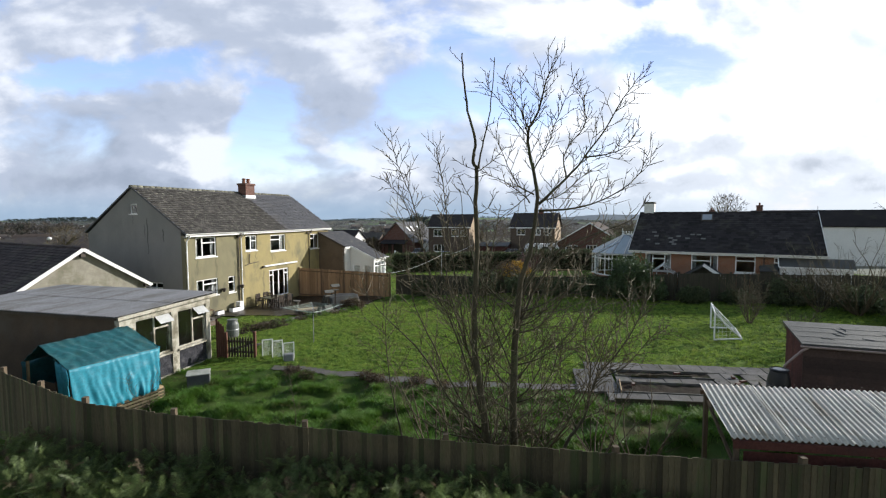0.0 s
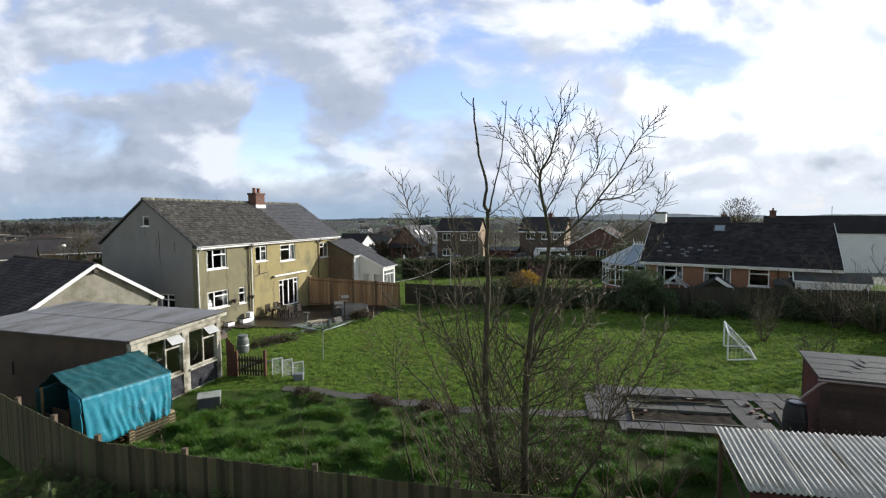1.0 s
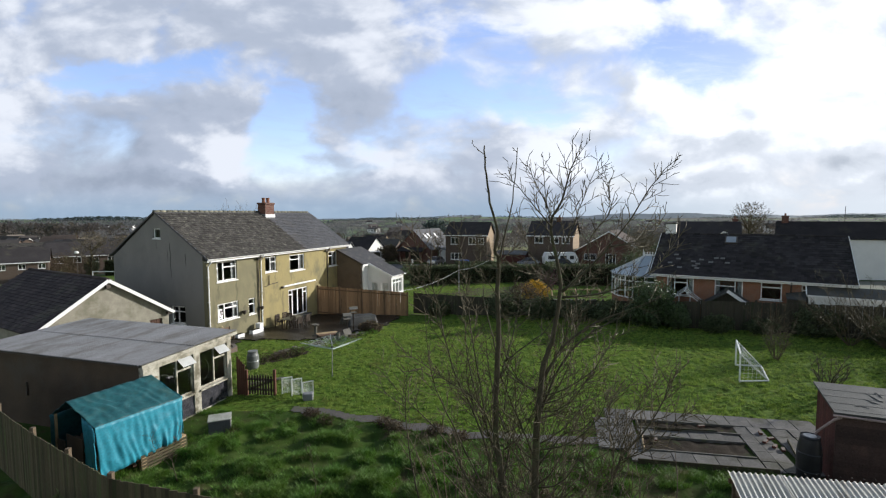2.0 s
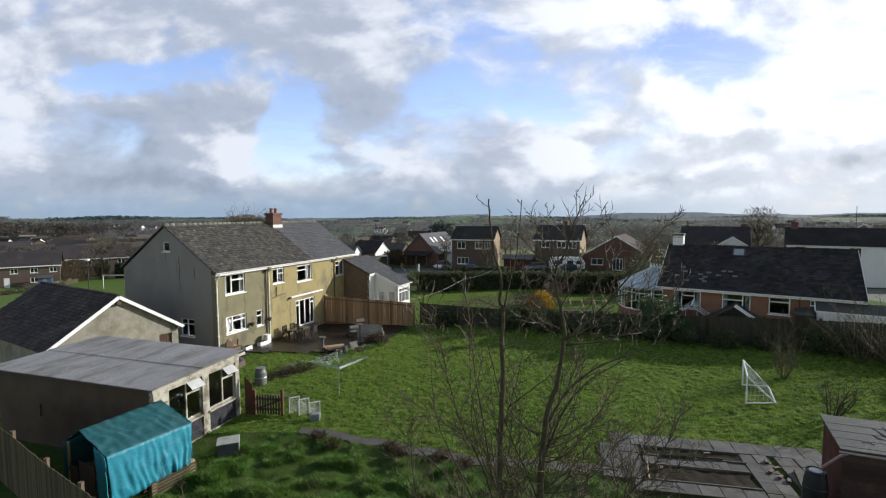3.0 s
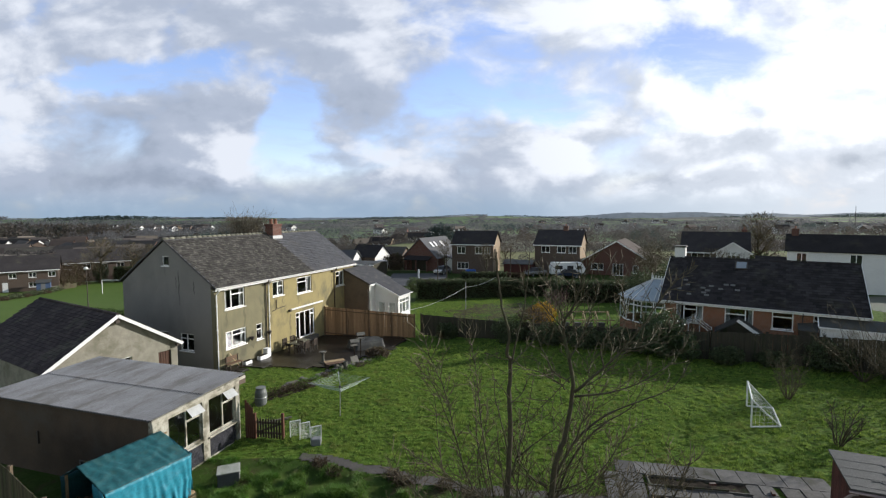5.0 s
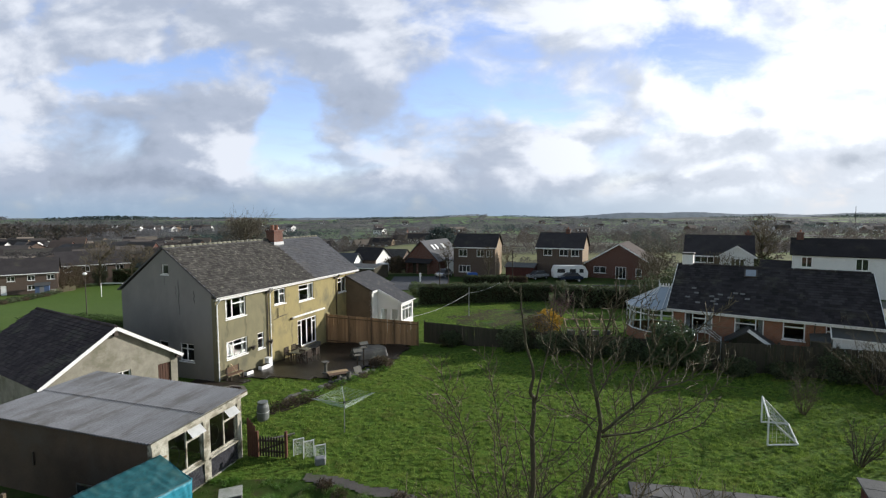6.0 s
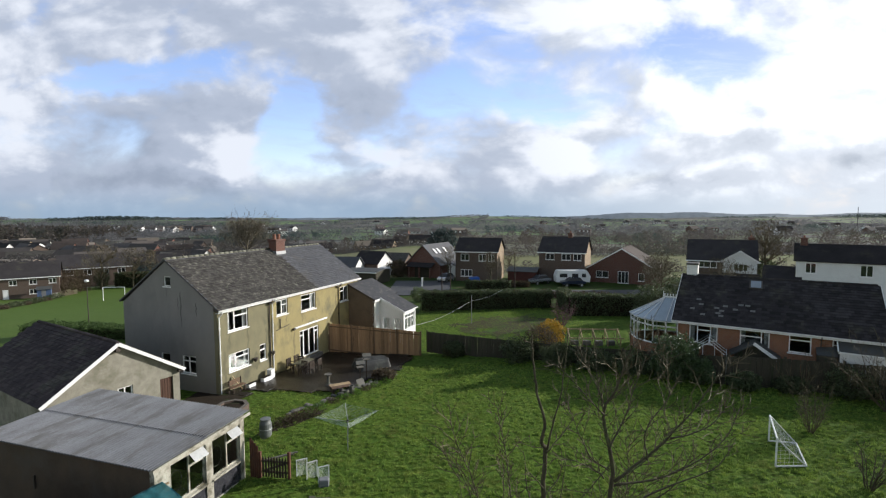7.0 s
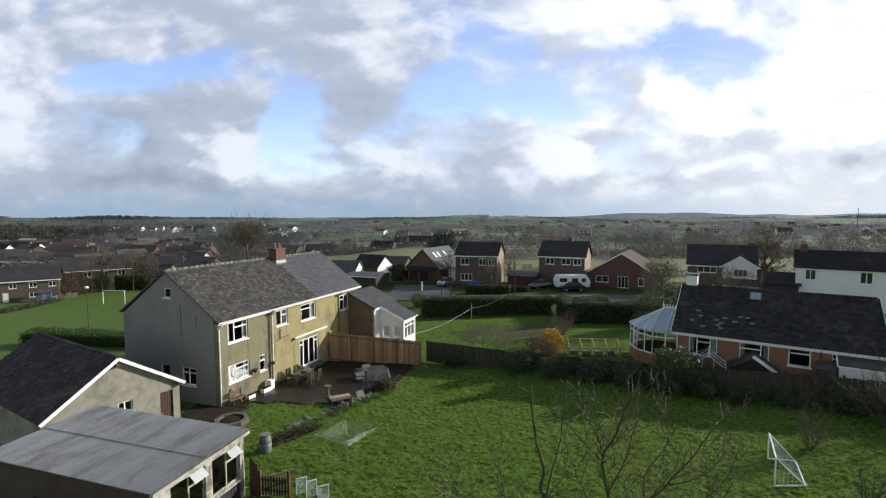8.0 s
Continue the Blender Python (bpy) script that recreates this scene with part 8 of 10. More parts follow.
limb_tree("ash_tree", "bare young tree with a forked top behind the fence", (0.15, 9.6, 0.25), [
    ([(0.15, 9.6, 0.25), (0.13, 9.5, 1.34), (-0.02, 9.43, 2.49), (-0.16, 9.35, 3.54), (-0.14, 9.27, 4.74), (-0.13, 9.2, 5.5), (-0.16, 9.13, 6.43), (-0.15, 9.06, 7.02), (-0.23, 8.99, 7.2), (-0.19, 8.91, 7.58), (-0.34, 8.84, 8.11), (-0.44, 8.77, 8.74), (-0.47, 8.7, 9.12)], 0.125, 0.012, 0.22, 0.9, 0.55),
    ([(-0.46, 8.75, 8.97), (-0.59, 8.68, 9.06), (-0.70, 8.6, 9.15)], 0.012, 0.005, 0.1, 3, 0.3),
    ([(-0.14, 9.0, 7.05), (-0.02, 8.97, 7.59), (0.09, 8.93, 8.13), (0.17, 8.9, 9.11)], 0.035, 0.008, 0.2, 1.5, 0.2),
    ([(-0.14, 9.0, 6.99), (0.14, 9.2, 7.19), (0.49, 9.4, 7.53)], 0.02, 0.006, 0.3, 4, 0.2),
    ([(-0.15, 9.1, 6.18), (0.09, 9.3, 6.28), (0.32, 9.5, 6.64)], 0.02, 0.006, 0.25, 4, 0.2),
    ([(-0.16, 9.1, 6.3), (-0.40, 8.85, 6.67), (-0.54, 8.6, 6.89)], 0.018, 0.006, 0.25, 4, 0.2),
    ([(-0.16, 9.1, 7.03), (-0.39, 9.0, 7.11), (-0.64, 8.9, 7.25)], 0.014, 0.005, 0.2, 4, 0.2),
    ([(0.05, 9.5, 1.8), (-0.56, 9.33, 3.81), (-0.89, 9.27, 4.49), (-1.14, 9.2, 5.3), (-1.39, 9.13, 6.43), (-1.63, 9.07, 6.99), (-1.80, 9.0, 7.59)], 0.04, 0.006, 0.55, 4, 0.15),
    ([(-1.2, 9.2, 5.5), (-1.58, 9.27, 6.44), (-1.80, 9.33, 6.7), (-1.98, 9.4, 6.88)], 0.016, 0.005, 0.4, 5, 0.1),
    ([(-0.3, 9.4, 3.4), (-0.62, 9.3, 5.34), (-0.74, 9.4, 6.44), (-0.83, 9.5, 7.03), (-0.93, 9.6, 7.56)], 0.03, 0.005, 0.45, 4, 0.1),
    ([(-0.09, 9.4, 3.05), (-0.48, 9.5, 3.7), (-0.74, 9.6, 4.7), (-0.46, 9.7, 5.9)], 0.03, 0.006, 0.6, 5, 0.1),
    ([(-0.1, 9.3, 3.2), (-0.5, 9.0, 4.2), (-1.2, 8.8, 4.8), (-2.0, 8.7, 5.4)], 0.03, 0.005, 0.6, 5, 0.1),
    ([(0.0, 9.4, 2.4), (0.3, 9.8, 3.6), (0.35, 10.0, 5.0)], 0.03, 0.005, 0.6, 5, 0.1),
] + [
    ([(0.1, 9.5, 1.3), (-0.45, 9.7, 2.3), (-1.0, 9.85, 3.4), (-1.45, 9.9, 4.5), (-1.62, 9.95, 6.1)], 0.06, 0.006, 0.8, 2.2, 0.15),
    ([(0.08, 9.5, 1.6), (-0.6, 9.6, 2.2), (-1.2, 9.7, 3.2), (-2.0, 9.8, 4.0), (-2.5, 9.8, 4.6)], 0.055, 0.006, 0.8, 2.4, 0.15),
    ([(0.0, 9.45, 2.6), (-0.45, 9.8, 3.9), (-0.7, 10.0, 5.0), (-0.75, 10.1, 6.2)], 0.05, 0.006, 0.7, 2.4, 0.15),
    ([(-0.05, 9.4, 4.6), (0.15, 9.7, 5.1), (0.35, 9.9, 5.7), (0.45, 10.0, 6.3)], 0.04, 0.006, 0.5, 2.0, 0.2),
    ([(-0.1, 9.3, 4.9), (-0.2, 9.5, 5.4), (-0.35, 9.6, 6.0), (-0.42, 9.7, 6.7)], 0.035, 0.006, 0.4, 2.0, 0.2)]
    + rising_shoots(0.05, 9.5, 17, 45), 21)
limb_tree("spreading_tree", "bare spreading tree with fine twigs behind the fence", (0.72, 9.75, 0.25), [
    ([(0.72, 9.75, 0.25), (0.71, 9.6, 1.28), (0.69, 9.53, 2.72), (0.73, 9.45, 4.04), (0.83, 9.38, 4.92), (0.99, 9.3, 5.5), (1.08, 9.22, 6.5), (0.97, 9.13, 7.06), (0.84, 9.05, 7.73), (1.03, 8.97, 8.14), (1.12, 8.88, 8.6), (1.25, 8.8, 9.0)], 0.14, 0.008, 0.55, 4.5, 0.62),
    ([(0.84, 9.0, 7.66), (0.56, 8.93, 7.95), (0.24, 8.87, 8.33), (-0.07, 8.8, 8.63)], 0.028, 0.005, 0.42, 5, 0.15),
    ([(0.87, 9.0, 7.79), (0.65, 9.1, 8.29), (0.51, 9.2, 8.62), (0.40, 9.3, 8.9)], 0.022, 0.005, 0.4, 5, 0.15),
    ([(1.11, 9.2, 6.37), (1.62, 9.1, 6.87), (1.94, 9.0, 7.26), (2.33, 8.9, 7.83), (2.62, 8.8, 8.36), (2.85, 8.7, 8.72)], 0.055, 0.006, 0.6, 4.5, 0.2),
    ([(1.95, 8.95, 7.27), (2.39, 9.03, 7.33), (2.81, 9.12, 7.5), (3.10, 9.2, 7.88)], 0.03, 0.005, 0.5, 5, 0.1),
    ([(1.13, 9.3, 6.24), (1.89, 9.4, 6.29), (2.59, 9.5, 6.5), (3.24, 9.6, 6.91), (3.58, 9.7, 7.5)], 0.045, 0.006, 0.55, 4.5, 0.15),
    ([(1.02, 9.2, 6.56), (0.71, 9.33, 6.76), (0.47, 9.47, 7.29), (0.30, 9.6, 7.82)], 0.03, 0.005, 0.5, 5, 0.1),
    ([(0.95, 9.25, 6.4), (0.78, 9.2, 6.56), (0.37, 9.05, 6.82), (-0.09, 8.9, 6.96)], 0.03, 0.005, 0.45, 5, 0.15),
    ([(1.59, 9.0, 6.86), (1.58, 9.07, 7.37), (1.98, 9.15, 7.88), (2.01, 9.23, 8.27), (1.87, 9.3, 8.84)], 0.028, 0.005, 0.45, 5, 0.1),
    ([(0.96, 9.1, 6.99), (1.30, 9.23, 7.58), (1.52, 9.37, 8.11), (1.91, 9.5, 8.97)], 0.03, 0.005, 0.5, 5, 0.1),
    ([(1.08, 9.25, 6.69), (0.49, 8.97, 6.24), (0.01, 8.7, 5.93)], 0.022, 0.005, 0.4, 5, 0.1),
    ([(1.17, 9.2, 6.43), (1.61, 9.37, 6.57), (2.12, 9.53, 6.97), (2.38, 9.7, 7.12)], 0.028, 0.005, 0.5, 5, 0.1),
    ([(0.83, 9.0, 7.72), (0.75, 9.1, 8.23), (0.71, 9.2, 9.0)], 0.018, 0.005, 0.32, 5, 0.1),
    ([(0.73, 9.5, 3.69), (1.31, 9.63, 3.85), (1.96, 9.77, 4.65), (2.42, 9.9, 5.26)], 0.045, 0.006, 0.8, 5, 0.1),
    ([(0.74, 9.55, 2.64), (1.32, 9.67, 3.29), (1.91, 9.78, 3.39), (2.65, 9.9, 4.2)], 0.04, 0.006, 0.8, 5, 0.1),
    ([(0.68, 9.5, 2.86), (0.32, 9.43, 3.71), (0.04, 9.37, 4.4), (-0.23, 9.3, 5.13)], 0.035, 0.006, 0.7, 5, 0.1),
    ([(0.80, 9.4, 4.6), (1.25, 9.55, 5.3), (1.55, 9.7, 6.1), (1.5, 9.8, 6.9)], 0.03, 0.006, 0.7, 5, 0.1),
    ([(0.72, 9.5, 3.2), (0.95, 9.8, 4.2), (1.5, 10.0, 4.9), (1.8, 10.2, 5.8)], 0.03, 0.006, 0.7, 5, 0.1),
] + [
    ([(0.74, 9.5, 4.3), (1.3, 9.8, 5.1), (2.1, 10.1, 5.55), (2.97, 10.2, 5.85), (3.5, 10.2, 6.1), (3.82, 10.2, 6.65)], 0.06, 0.006, 0.6, 2.2, 0.25),
    ([(0.72, 9.55, 3.6), (1.3, 9.9, 4.7), (1.95, 10.1, 5.3), (2.6, 10.2, 5.65), (2.9, 10.2, 6.2)], 0.055, 0.006, 0.6, 2.4, 0.2),
    ([(0.05, 9.5, 4.9), (0.5, 9.6, 5.2), (0.93, 9.7, 5.5), (1.3, 9.8, 6.0)], 0.035, 0.006, 0.4, 2.2, 0.2)]
    + rising_shoots(0.70, 9.6, 26, 44), 22)
limb_tree("leaning_tree", "small bare tree leaning over the rough grass", (1.75, 10.0, 0.28), [
    ([(1.75, 10.0, 0.28), (1.98, 10.0, 1.05), (2.38, 10.04, 1.62), (2.68, 10.08, 2.49), (3.27, 10.12, 3.2), (3.64, 10.16, 3.85), (3.94, 10.2, 4.5)], 0.07, 0.006, 0.8, 5, 0.3),
    ([(2.47, 10.1, 1.82), (2.57, 10.2, 2.75), (2.44, 10.3, 3.46), (2.77, 10.4, 4.03)], 0.03, 0.005, 0.7, 6, 0.1),
    ([(2.68, 10.1, 2.48), (3.33, 10.07, 2.77), (3.88, 10.03, 3.43), (4.15, 10.0, 3.58)], 0.03, 0.005, 0.6, 6, 0.1),
    ([(2.61, 10.1, 2.26), (2.93, 10.2, 3.26), (3.57, 10.3, 4.48)], 0.03, 0.005, 0.7, 6, 0.1),
    ([(2.2, 10.0, 1.4), (1.9, 10.2, 2.4), (2.0, 10.4, 3.4)], 0.025, 0.005, 0.7, 6, 0.1)], 26)
limb_tree("sapling", "thin pale bare sapling in the rough grass", (-1.62, 10.9, 0.25), [
    ([(-1.62, 10.9, 0.25), (-1.75, 10.9, 1.03), (-1.95, 10.9, 1.98), (-2.09, 10.9, 3.23), (-2.04, 10.9, 4.15)], 0.045, 0.006, 0.6, 5, 0.35),
    ([(-2.02, 10.9, 2.61), (-2.43, 10.85, 3.02), (-2.72, 10.8, 3.19)], 0.018, 0.004, 0.4, 6, 0.1),
    ([(-2.09, 10.9, 3.38), (-2.56, 10.85, 3.78), (-2.70, 10.8, 4.17)], 0.018, 0.004, 0.4, 6, 0.1),
    ([(-2.06, 10.9, 3.23), (-1.82, 11.0, 3.59), (-1.69, 11.1, 4.11)], 0.018, 0.004, 0.4, 6, 0.1),
    ([(-1.99, 10.9, 2.29), (-1.68, 10.95, 2.66), (-1.45, 11.0, 3.11)], 0.015, 0.004, 0.4, 6, 0.1)], 23, M_TWIG2, 0.004)
limb_tree("sapling", "slender bare sapling beside the fence", (-4.4, 11.2, 0.22), [
    ([(-4.4, 11.2, 0.22), (-4.3, 11.2, 1.2), (-4.45, 11.2, 2.4)], 0.018, 0.004, 0.4, 5, 0.3)], 24, M_TWIG2, 0.004)
limb_tree("sapling", "slender bare sapling by the tarpaulin", (-9.0, 13.6, 0.1), [
    ([(-9.0, 13.6, 0.1), (-9.1, 13.6, 0.8), (-8.9, 13.7, 1.7)], 0.02, 0.004, 0.35, 6, 0.2), ([(-9.05, 13.6, 0.4), (-9.5, 13.5, 1.1), (-9.6, 13.4, 1.6)], 0.014, 0.004, 0.3, 6, 0.2)], 25, M_TWIG2, 0.004)


def bush_stems(name, label, x, y, h, spread, stems, seed, mat=None, levels=2, count=5, thin=0.006, category="shrub", lean=(0, 0), thick=1.0):
    """A many-stemmed bare bush."""
    rng = random.Random(seed)
    b = thing(name, label, category, at(x, y, gz(x, y) - 0.03, 0))
    tw = Shape()
    for i in range(stems):
        a = 2 * math.pi * (i + rng.random()) / stems
        d = Vector((math.cos(a) * spread + lean[0], math.sin(a) * spread + lean[1], 1.0))
        r = rng.uniform(0.010, 0.020) * (h / 2.0) ** 0.7 * thick
        st = Shape()
        pts, dirs = twig_run(st, (0.08 * math.cos(a), 0.08 * math.sin(a), 0), d, h * rng.uniform(0.65, 1.08), r, thin, rng, 5, 0.17, 0.05, 8)
        part("stem", st, mat or M_TWIG, b, smooth=True)
        ramify(tw, pts, dirs, h * 0.30, r, levels, rng, count, 0.95, 0.05, thin)
    part("twig_crown", tw, mat or M_TWIG, b, kind="stuff")
    return b


bush_stems("bare_bush", "tangled bare bush at the foot of the trees", 0.35, 10.2, 3.4, 0.65, 6, 31, M_TWIG, 2, 6, thin=0.006, thick=0.9)
bush_stems("bare_bush", "twiggy bare bush behind the fence", -0.6, 10.0, 3.8, 0.6, 5, 33, M_TWIG, 2, 6, thin=0.006, lean=(-0.25, 0), thick=0.9)
bush_stems("bare_bush", "tall bare thicket behind the fence", 1.3, 10.3, 3.4, 0.6, 5, 38, M_TWIG, 2, 6, thin=0.006, thick=0.9)
bush_stems("bare_bush", "low bare thicket in the rough grass", 2.9, 10.6, 2.4, 0.7, 10, 32, M_TWIG2, 2, 4, thin=0.006)
bush_stems("bare_bush", "upright bare thicket in the rough grass", -1.0, 11.0, 2.8, 0.4, 8, 42, M_TWIG2, 2, 4, thin=0.005)
bush_stems("bare_bush", "dense bare thicket between the trunks", 0.5, 10.8, 2.4, 0.8, 14, 43, M_TWIG, 2, 5, thin=0.007)
bush_stems("bare_bush", "low bare thicket beside the path", 1.9, 11.4, 2.0, 0.9, 12, 44, M_TWIG, 2, 4, thin=0.006)
bush_stems("bare_bush", "straggling bare thicket beside the fence", 3.6, 9.8, 2.4, 0.6, 8, 45, M_TWIG2, 2, 4, thin=0.005)
bush_stems("vase_shaped_shrub", "bare vase-shaped shrub on the lawn", 15.6, 23.4, 2.4, 0.5, 16, 34, M_TWIG, 2, 9, thin=0.005)
bush_stems("old_fruit_bush", "gnarled bare fruit bush behind the red shed", 14.2, 18.6, 2.0, 0.5, 9, 35, M_BARK, 2, 8, thin=0.008, thick=2.2)
bush_stems("bare_tree", "wide bare hedge tree at the lawn edge", 22.6, 24.6, 4.8, 0.75, 22, 36, M_TWIG, 3, 5, thin=0.006, category="tree", lean=(-0.5, -0.1))
bush_stems("bare_tree", "bare hedge tree in front of the fence", 18.6, 28.2, 2.6, 0.7, 12, 37, M_TWIG, 2, 6, category="tree")
bush_stems("bare_tree", "bare hedge tree in front of the fence", 22.0, 27.4, 3.2, 0.7, 14, 39, M_TWIG, 2, 6, category="tree")
bush_stems("bare_tree", "wide bare hedge tree at the lawn edge", 21.4, 25.8, 4.0, 0.85, 12, 48, M_TWIG, 2, 7, thin=0.007, category="tree", lean=(-0.3, -0.1))
bush_stems("bare_tree", "bare boundary tree beyond the red shed", 22.4, 21.9, 5.8, 0.5, 6, 46, M_TWIG, 2, 5, thin=0.011, category="tree", thick=1.9)
bush_stems("bare_tree", "bare boundary tree beyond the red shed", 21.4, 19.6, 4.8, 0.5, 5, 47, M_TWIG, 2, 5, thin=0.011, category="tree", thick=1.9)


def leaf_cloud(shape, rng, n, size, inside, bounds, aspect=0.55, droop=0.0):
    """n small folded leaves at random places for which inside(p) is true, denser at the outside."""
    (x0, x1), (y0, y1), (z0, z1) = bounds
    made = tries = 0
    while made < n and tries < n * 30:
        tries += 1
        p = Vector((rng.uniform(x0, x1), rng.uniform(y0, y1), rng.uniform(z0, z1)))
        if not inside(p):
            continue
        d = Vector((rng.gauss(0, 1), rng.gauss(0, 1), rng.gauss(0.3 - droop, 0.8))).normalized()
        s = d.cross(Vector((rng.gauss(0, 1), rng.gauss(0, 1), rng.gauss(0, 1)))).normalized()
        l = size * rng.uniform(0.6, 1.3)
        a, b = d * l, s * l * aspect
        nrm = d.cross(s) * l * 0.12
        shape.add([p, p + a * 0.5 + b * 0.5 + nrm, p + a, p + a * 0.5 - b * 0.5 + nrm], [(0, 1, 2), (0, 2, 3)])
        made += 1


def leafy_bush(name, label, x, y, w, d, h, n, size, mat, seed, core=None, category="bush", z_off=0.0, lump=0.3, fringe=0.62, ang=0, aspect=0.55):
    """A lumpy leafy bush: leaves fill the outer layer of an uneven form over a dark branching core."""
    rng = random.Random(seed)
    z0 = gz(x, y) - 0.05 + z_off
    b = thing(name, label, category, at(x, y, z0, ang))
    s = Shape()

    def inside(p):
        q = Vector((p.x / (w / 2), p.y / (d / 2), (p.z - h * 0.48) / (h * 0.52)))
        r = q.length
        edge = 1.0 + lump * noise.noise(Vector((q.x * 1.7 + seed, q.y * 1.7, q.z * 1.7))) + 0.18 * noise.noise(Vector((q.x * 4.5, q.y * 4.5 + seed, q.z * 4.5)))
        return r < edge and r > edge * fringe * rng.uniform(0.6, 1.0)

    leaf_cloud(s, rng, n, size, inside, ((-w * 0.65, w * 0.65), (-d * 0.65, d * 0.65), (0, h * 1.15)), aspect)
    part("foliage", s, mat, b, kind="stuff")
    st = Shape()
    for i in range(9):
        a = rng.uniform(0, 6.28)
        twig_run(st, (0.1 * math.cos(a), 0.1 * math.sin(a), 0), (math.cos(a) * w / h * 0.5, math.sin(a) * d / h * 0.5, 1), h * 0.8, 0.03, 0.008, rng, 4, 0.2, 0.05, 5)
    part("branch_mass", st, M_BARK, b, kind="stuff")
    return b


leafy_bush("evergreen_bush", "tall glossy evergreen bush against the fence", 12.6, 30.9, 2.9, 2.4, 3.0, 8000, 0.15, M_EVER, 51)
leafy_bush("evergreen_bush", "glossy evergreen bush overhanging the lawn", 13.9, 30.0, 1.5, 1.6, 1.7, 2600, 0.14, M_EVER, 52)
for i, (x, y, w, h) in enumerate(((10.6, 32.2, 2.8, 1.6), (8.4, 33.3, 2.6, 1.5), (6.2, 34.6, 2.6, 1.7), (3.6, 36.2, 2.6, 1.9), (-1.2, 39.2, 1.8, 1.3), (15.8, 28.9, 1.8, 1.1), (18.4, 28.5, 1.8, 0.9), (21.0, 27.6, 2.8, 1.8), (23.4, 25.4, 2.6, 1.7), (26.0, 24.0, 3.0, 2.0))):
    leafy_bush("dark_shrub", "dark dense shrub along the rear fence in shade", x, y, w, w * 0.75, h, 3200, 0.13, M_HEDGE, 60 + i)
leafy_bush("evergreen_bush", "tall dark evergreen at the garden boundary", 23.6, 22.4, 3.0, 3.0, 2.2, 3000, 0.17, M_HEDGE, 53)
# Two shrubs out of sight behind the buildings, added to shade the rear lawn.
leafy_bush("evergreen_bush", "hidden shrub behind the conservatory, added for its shade", 18.5, 47.5, 4.0, 3.6, 3.8, 3000, 0.22, M_HEDGE, 77)
leafy_bush("evergreen_bush", "hidden shrub behind the bungalow, added for its shade", 22.0, 49.5, 4.5, 4.0, 4.4, 3000, 0.24, M_HEDGE, 79)
leafy_bush("yellow_shrub", "rounded yellow-leaved shrub behind the fence", 6.9, 40.4, 2.3, 2.0, 2.0, 3200, 0.16, M_YELLOW, 75)
leafy_bush("dry_shrub", "dry brown climbing shrub over the fence", 5.4, 36.9, 2.4, 1.6, 2.5, 2600, 0.14, M_SCRUB, 76)
leafy_bush("border_plant", "grey-green tufted plant at the patio end", -6.2, 33.9, 1.7, 1.4, 0.75, 1500, 0.14, M_SCRUB, 78)
for i in range(9):
    k = i / 8
    leafy_bush("border_plant", "low green border plant beside the patio", -10.2 + 4.3 * k, 26.6 + 6.4 * k, 0.8, 0.7, 0.36, 260, 0.10, M_RBLADE if i % 3 else M_SCRUB, 80 + i, aspect=0.3)
for i in range(7):
    leafy_bush("dead_border_plant", "brown dead stalks in the flower border", -10.8 + 0.27 * i, 25.2 + 0.28 * i, 0.55, 0.5, 0.5, 90, 0.22, M_SCRUB, 95 + i, aspect=0.07)
for i, (x, y) in enumerate(((-3.3, 17.0), (-2.9, 16.6), (-1.4, 16.3), (-0.6, 15.7), (-6.2, 18.0), (-5.5, 17.3))):
    leafy_bush("grass_tussock", "brown dead tussock beside the path", x, y, 0.6, 0.5, 0.32, 260, 0.18, M_SCRUB, 110 + i, aspect=0.10)


M_FHEDGE = material("green_clipped_hedge", (0.055, 0.095, 0.028), (0.070, 0.108, 0.034), 1.5, 0.65, 0.0, 8.0, (0.05, 0.06, 0.025), 0.7, 0.3, vary=0.35, spec=0.15, gen=True, trans=0.2)


def hedge(name, label, p, q, width, height, n, size, mat, seed, category="hedge"):
    """A clipped hedge: leaves in the outer skin of a long uneven block."""
    rng = random.Random(seed)
    a, b = Vector((*p, 0)), Vector((*q, 0))
    ln = (b - a).length
    ang = math.degrees(math.atan2(b.y - a.y, b.x - a.x))
    z0 = min(gz(*p), gz(*q)) - 0.1
    h = thing(name, label, category, at(p[0], p[1], z0, ang))
    s = Shape()

    def inside(v):
        e = 0.16 * noise.noise(Vector((v.x * 0.7, v.y, v.z * 1.2 + seed)))
        top = height + e * 1.2 + 0.12 * noise.noise(Vector((v.x * 2.5, seed, 0)))
        return abs(v.y) < width / 2 + e and v.z < top and (abs(v.y) > width / 2 + e - 0.28 or v.z > top - 0.28)

    leaf_cloud(s, rng, n, size, inside, ((0, ln), (-width / 2 - 0.3, width / 2 + 0.3), (0, height + 0.4)))
    part("foliage", s, mat, h, kind="stuff")
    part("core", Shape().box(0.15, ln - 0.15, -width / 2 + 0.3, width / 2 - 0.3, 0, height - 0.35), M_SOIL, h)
    return h


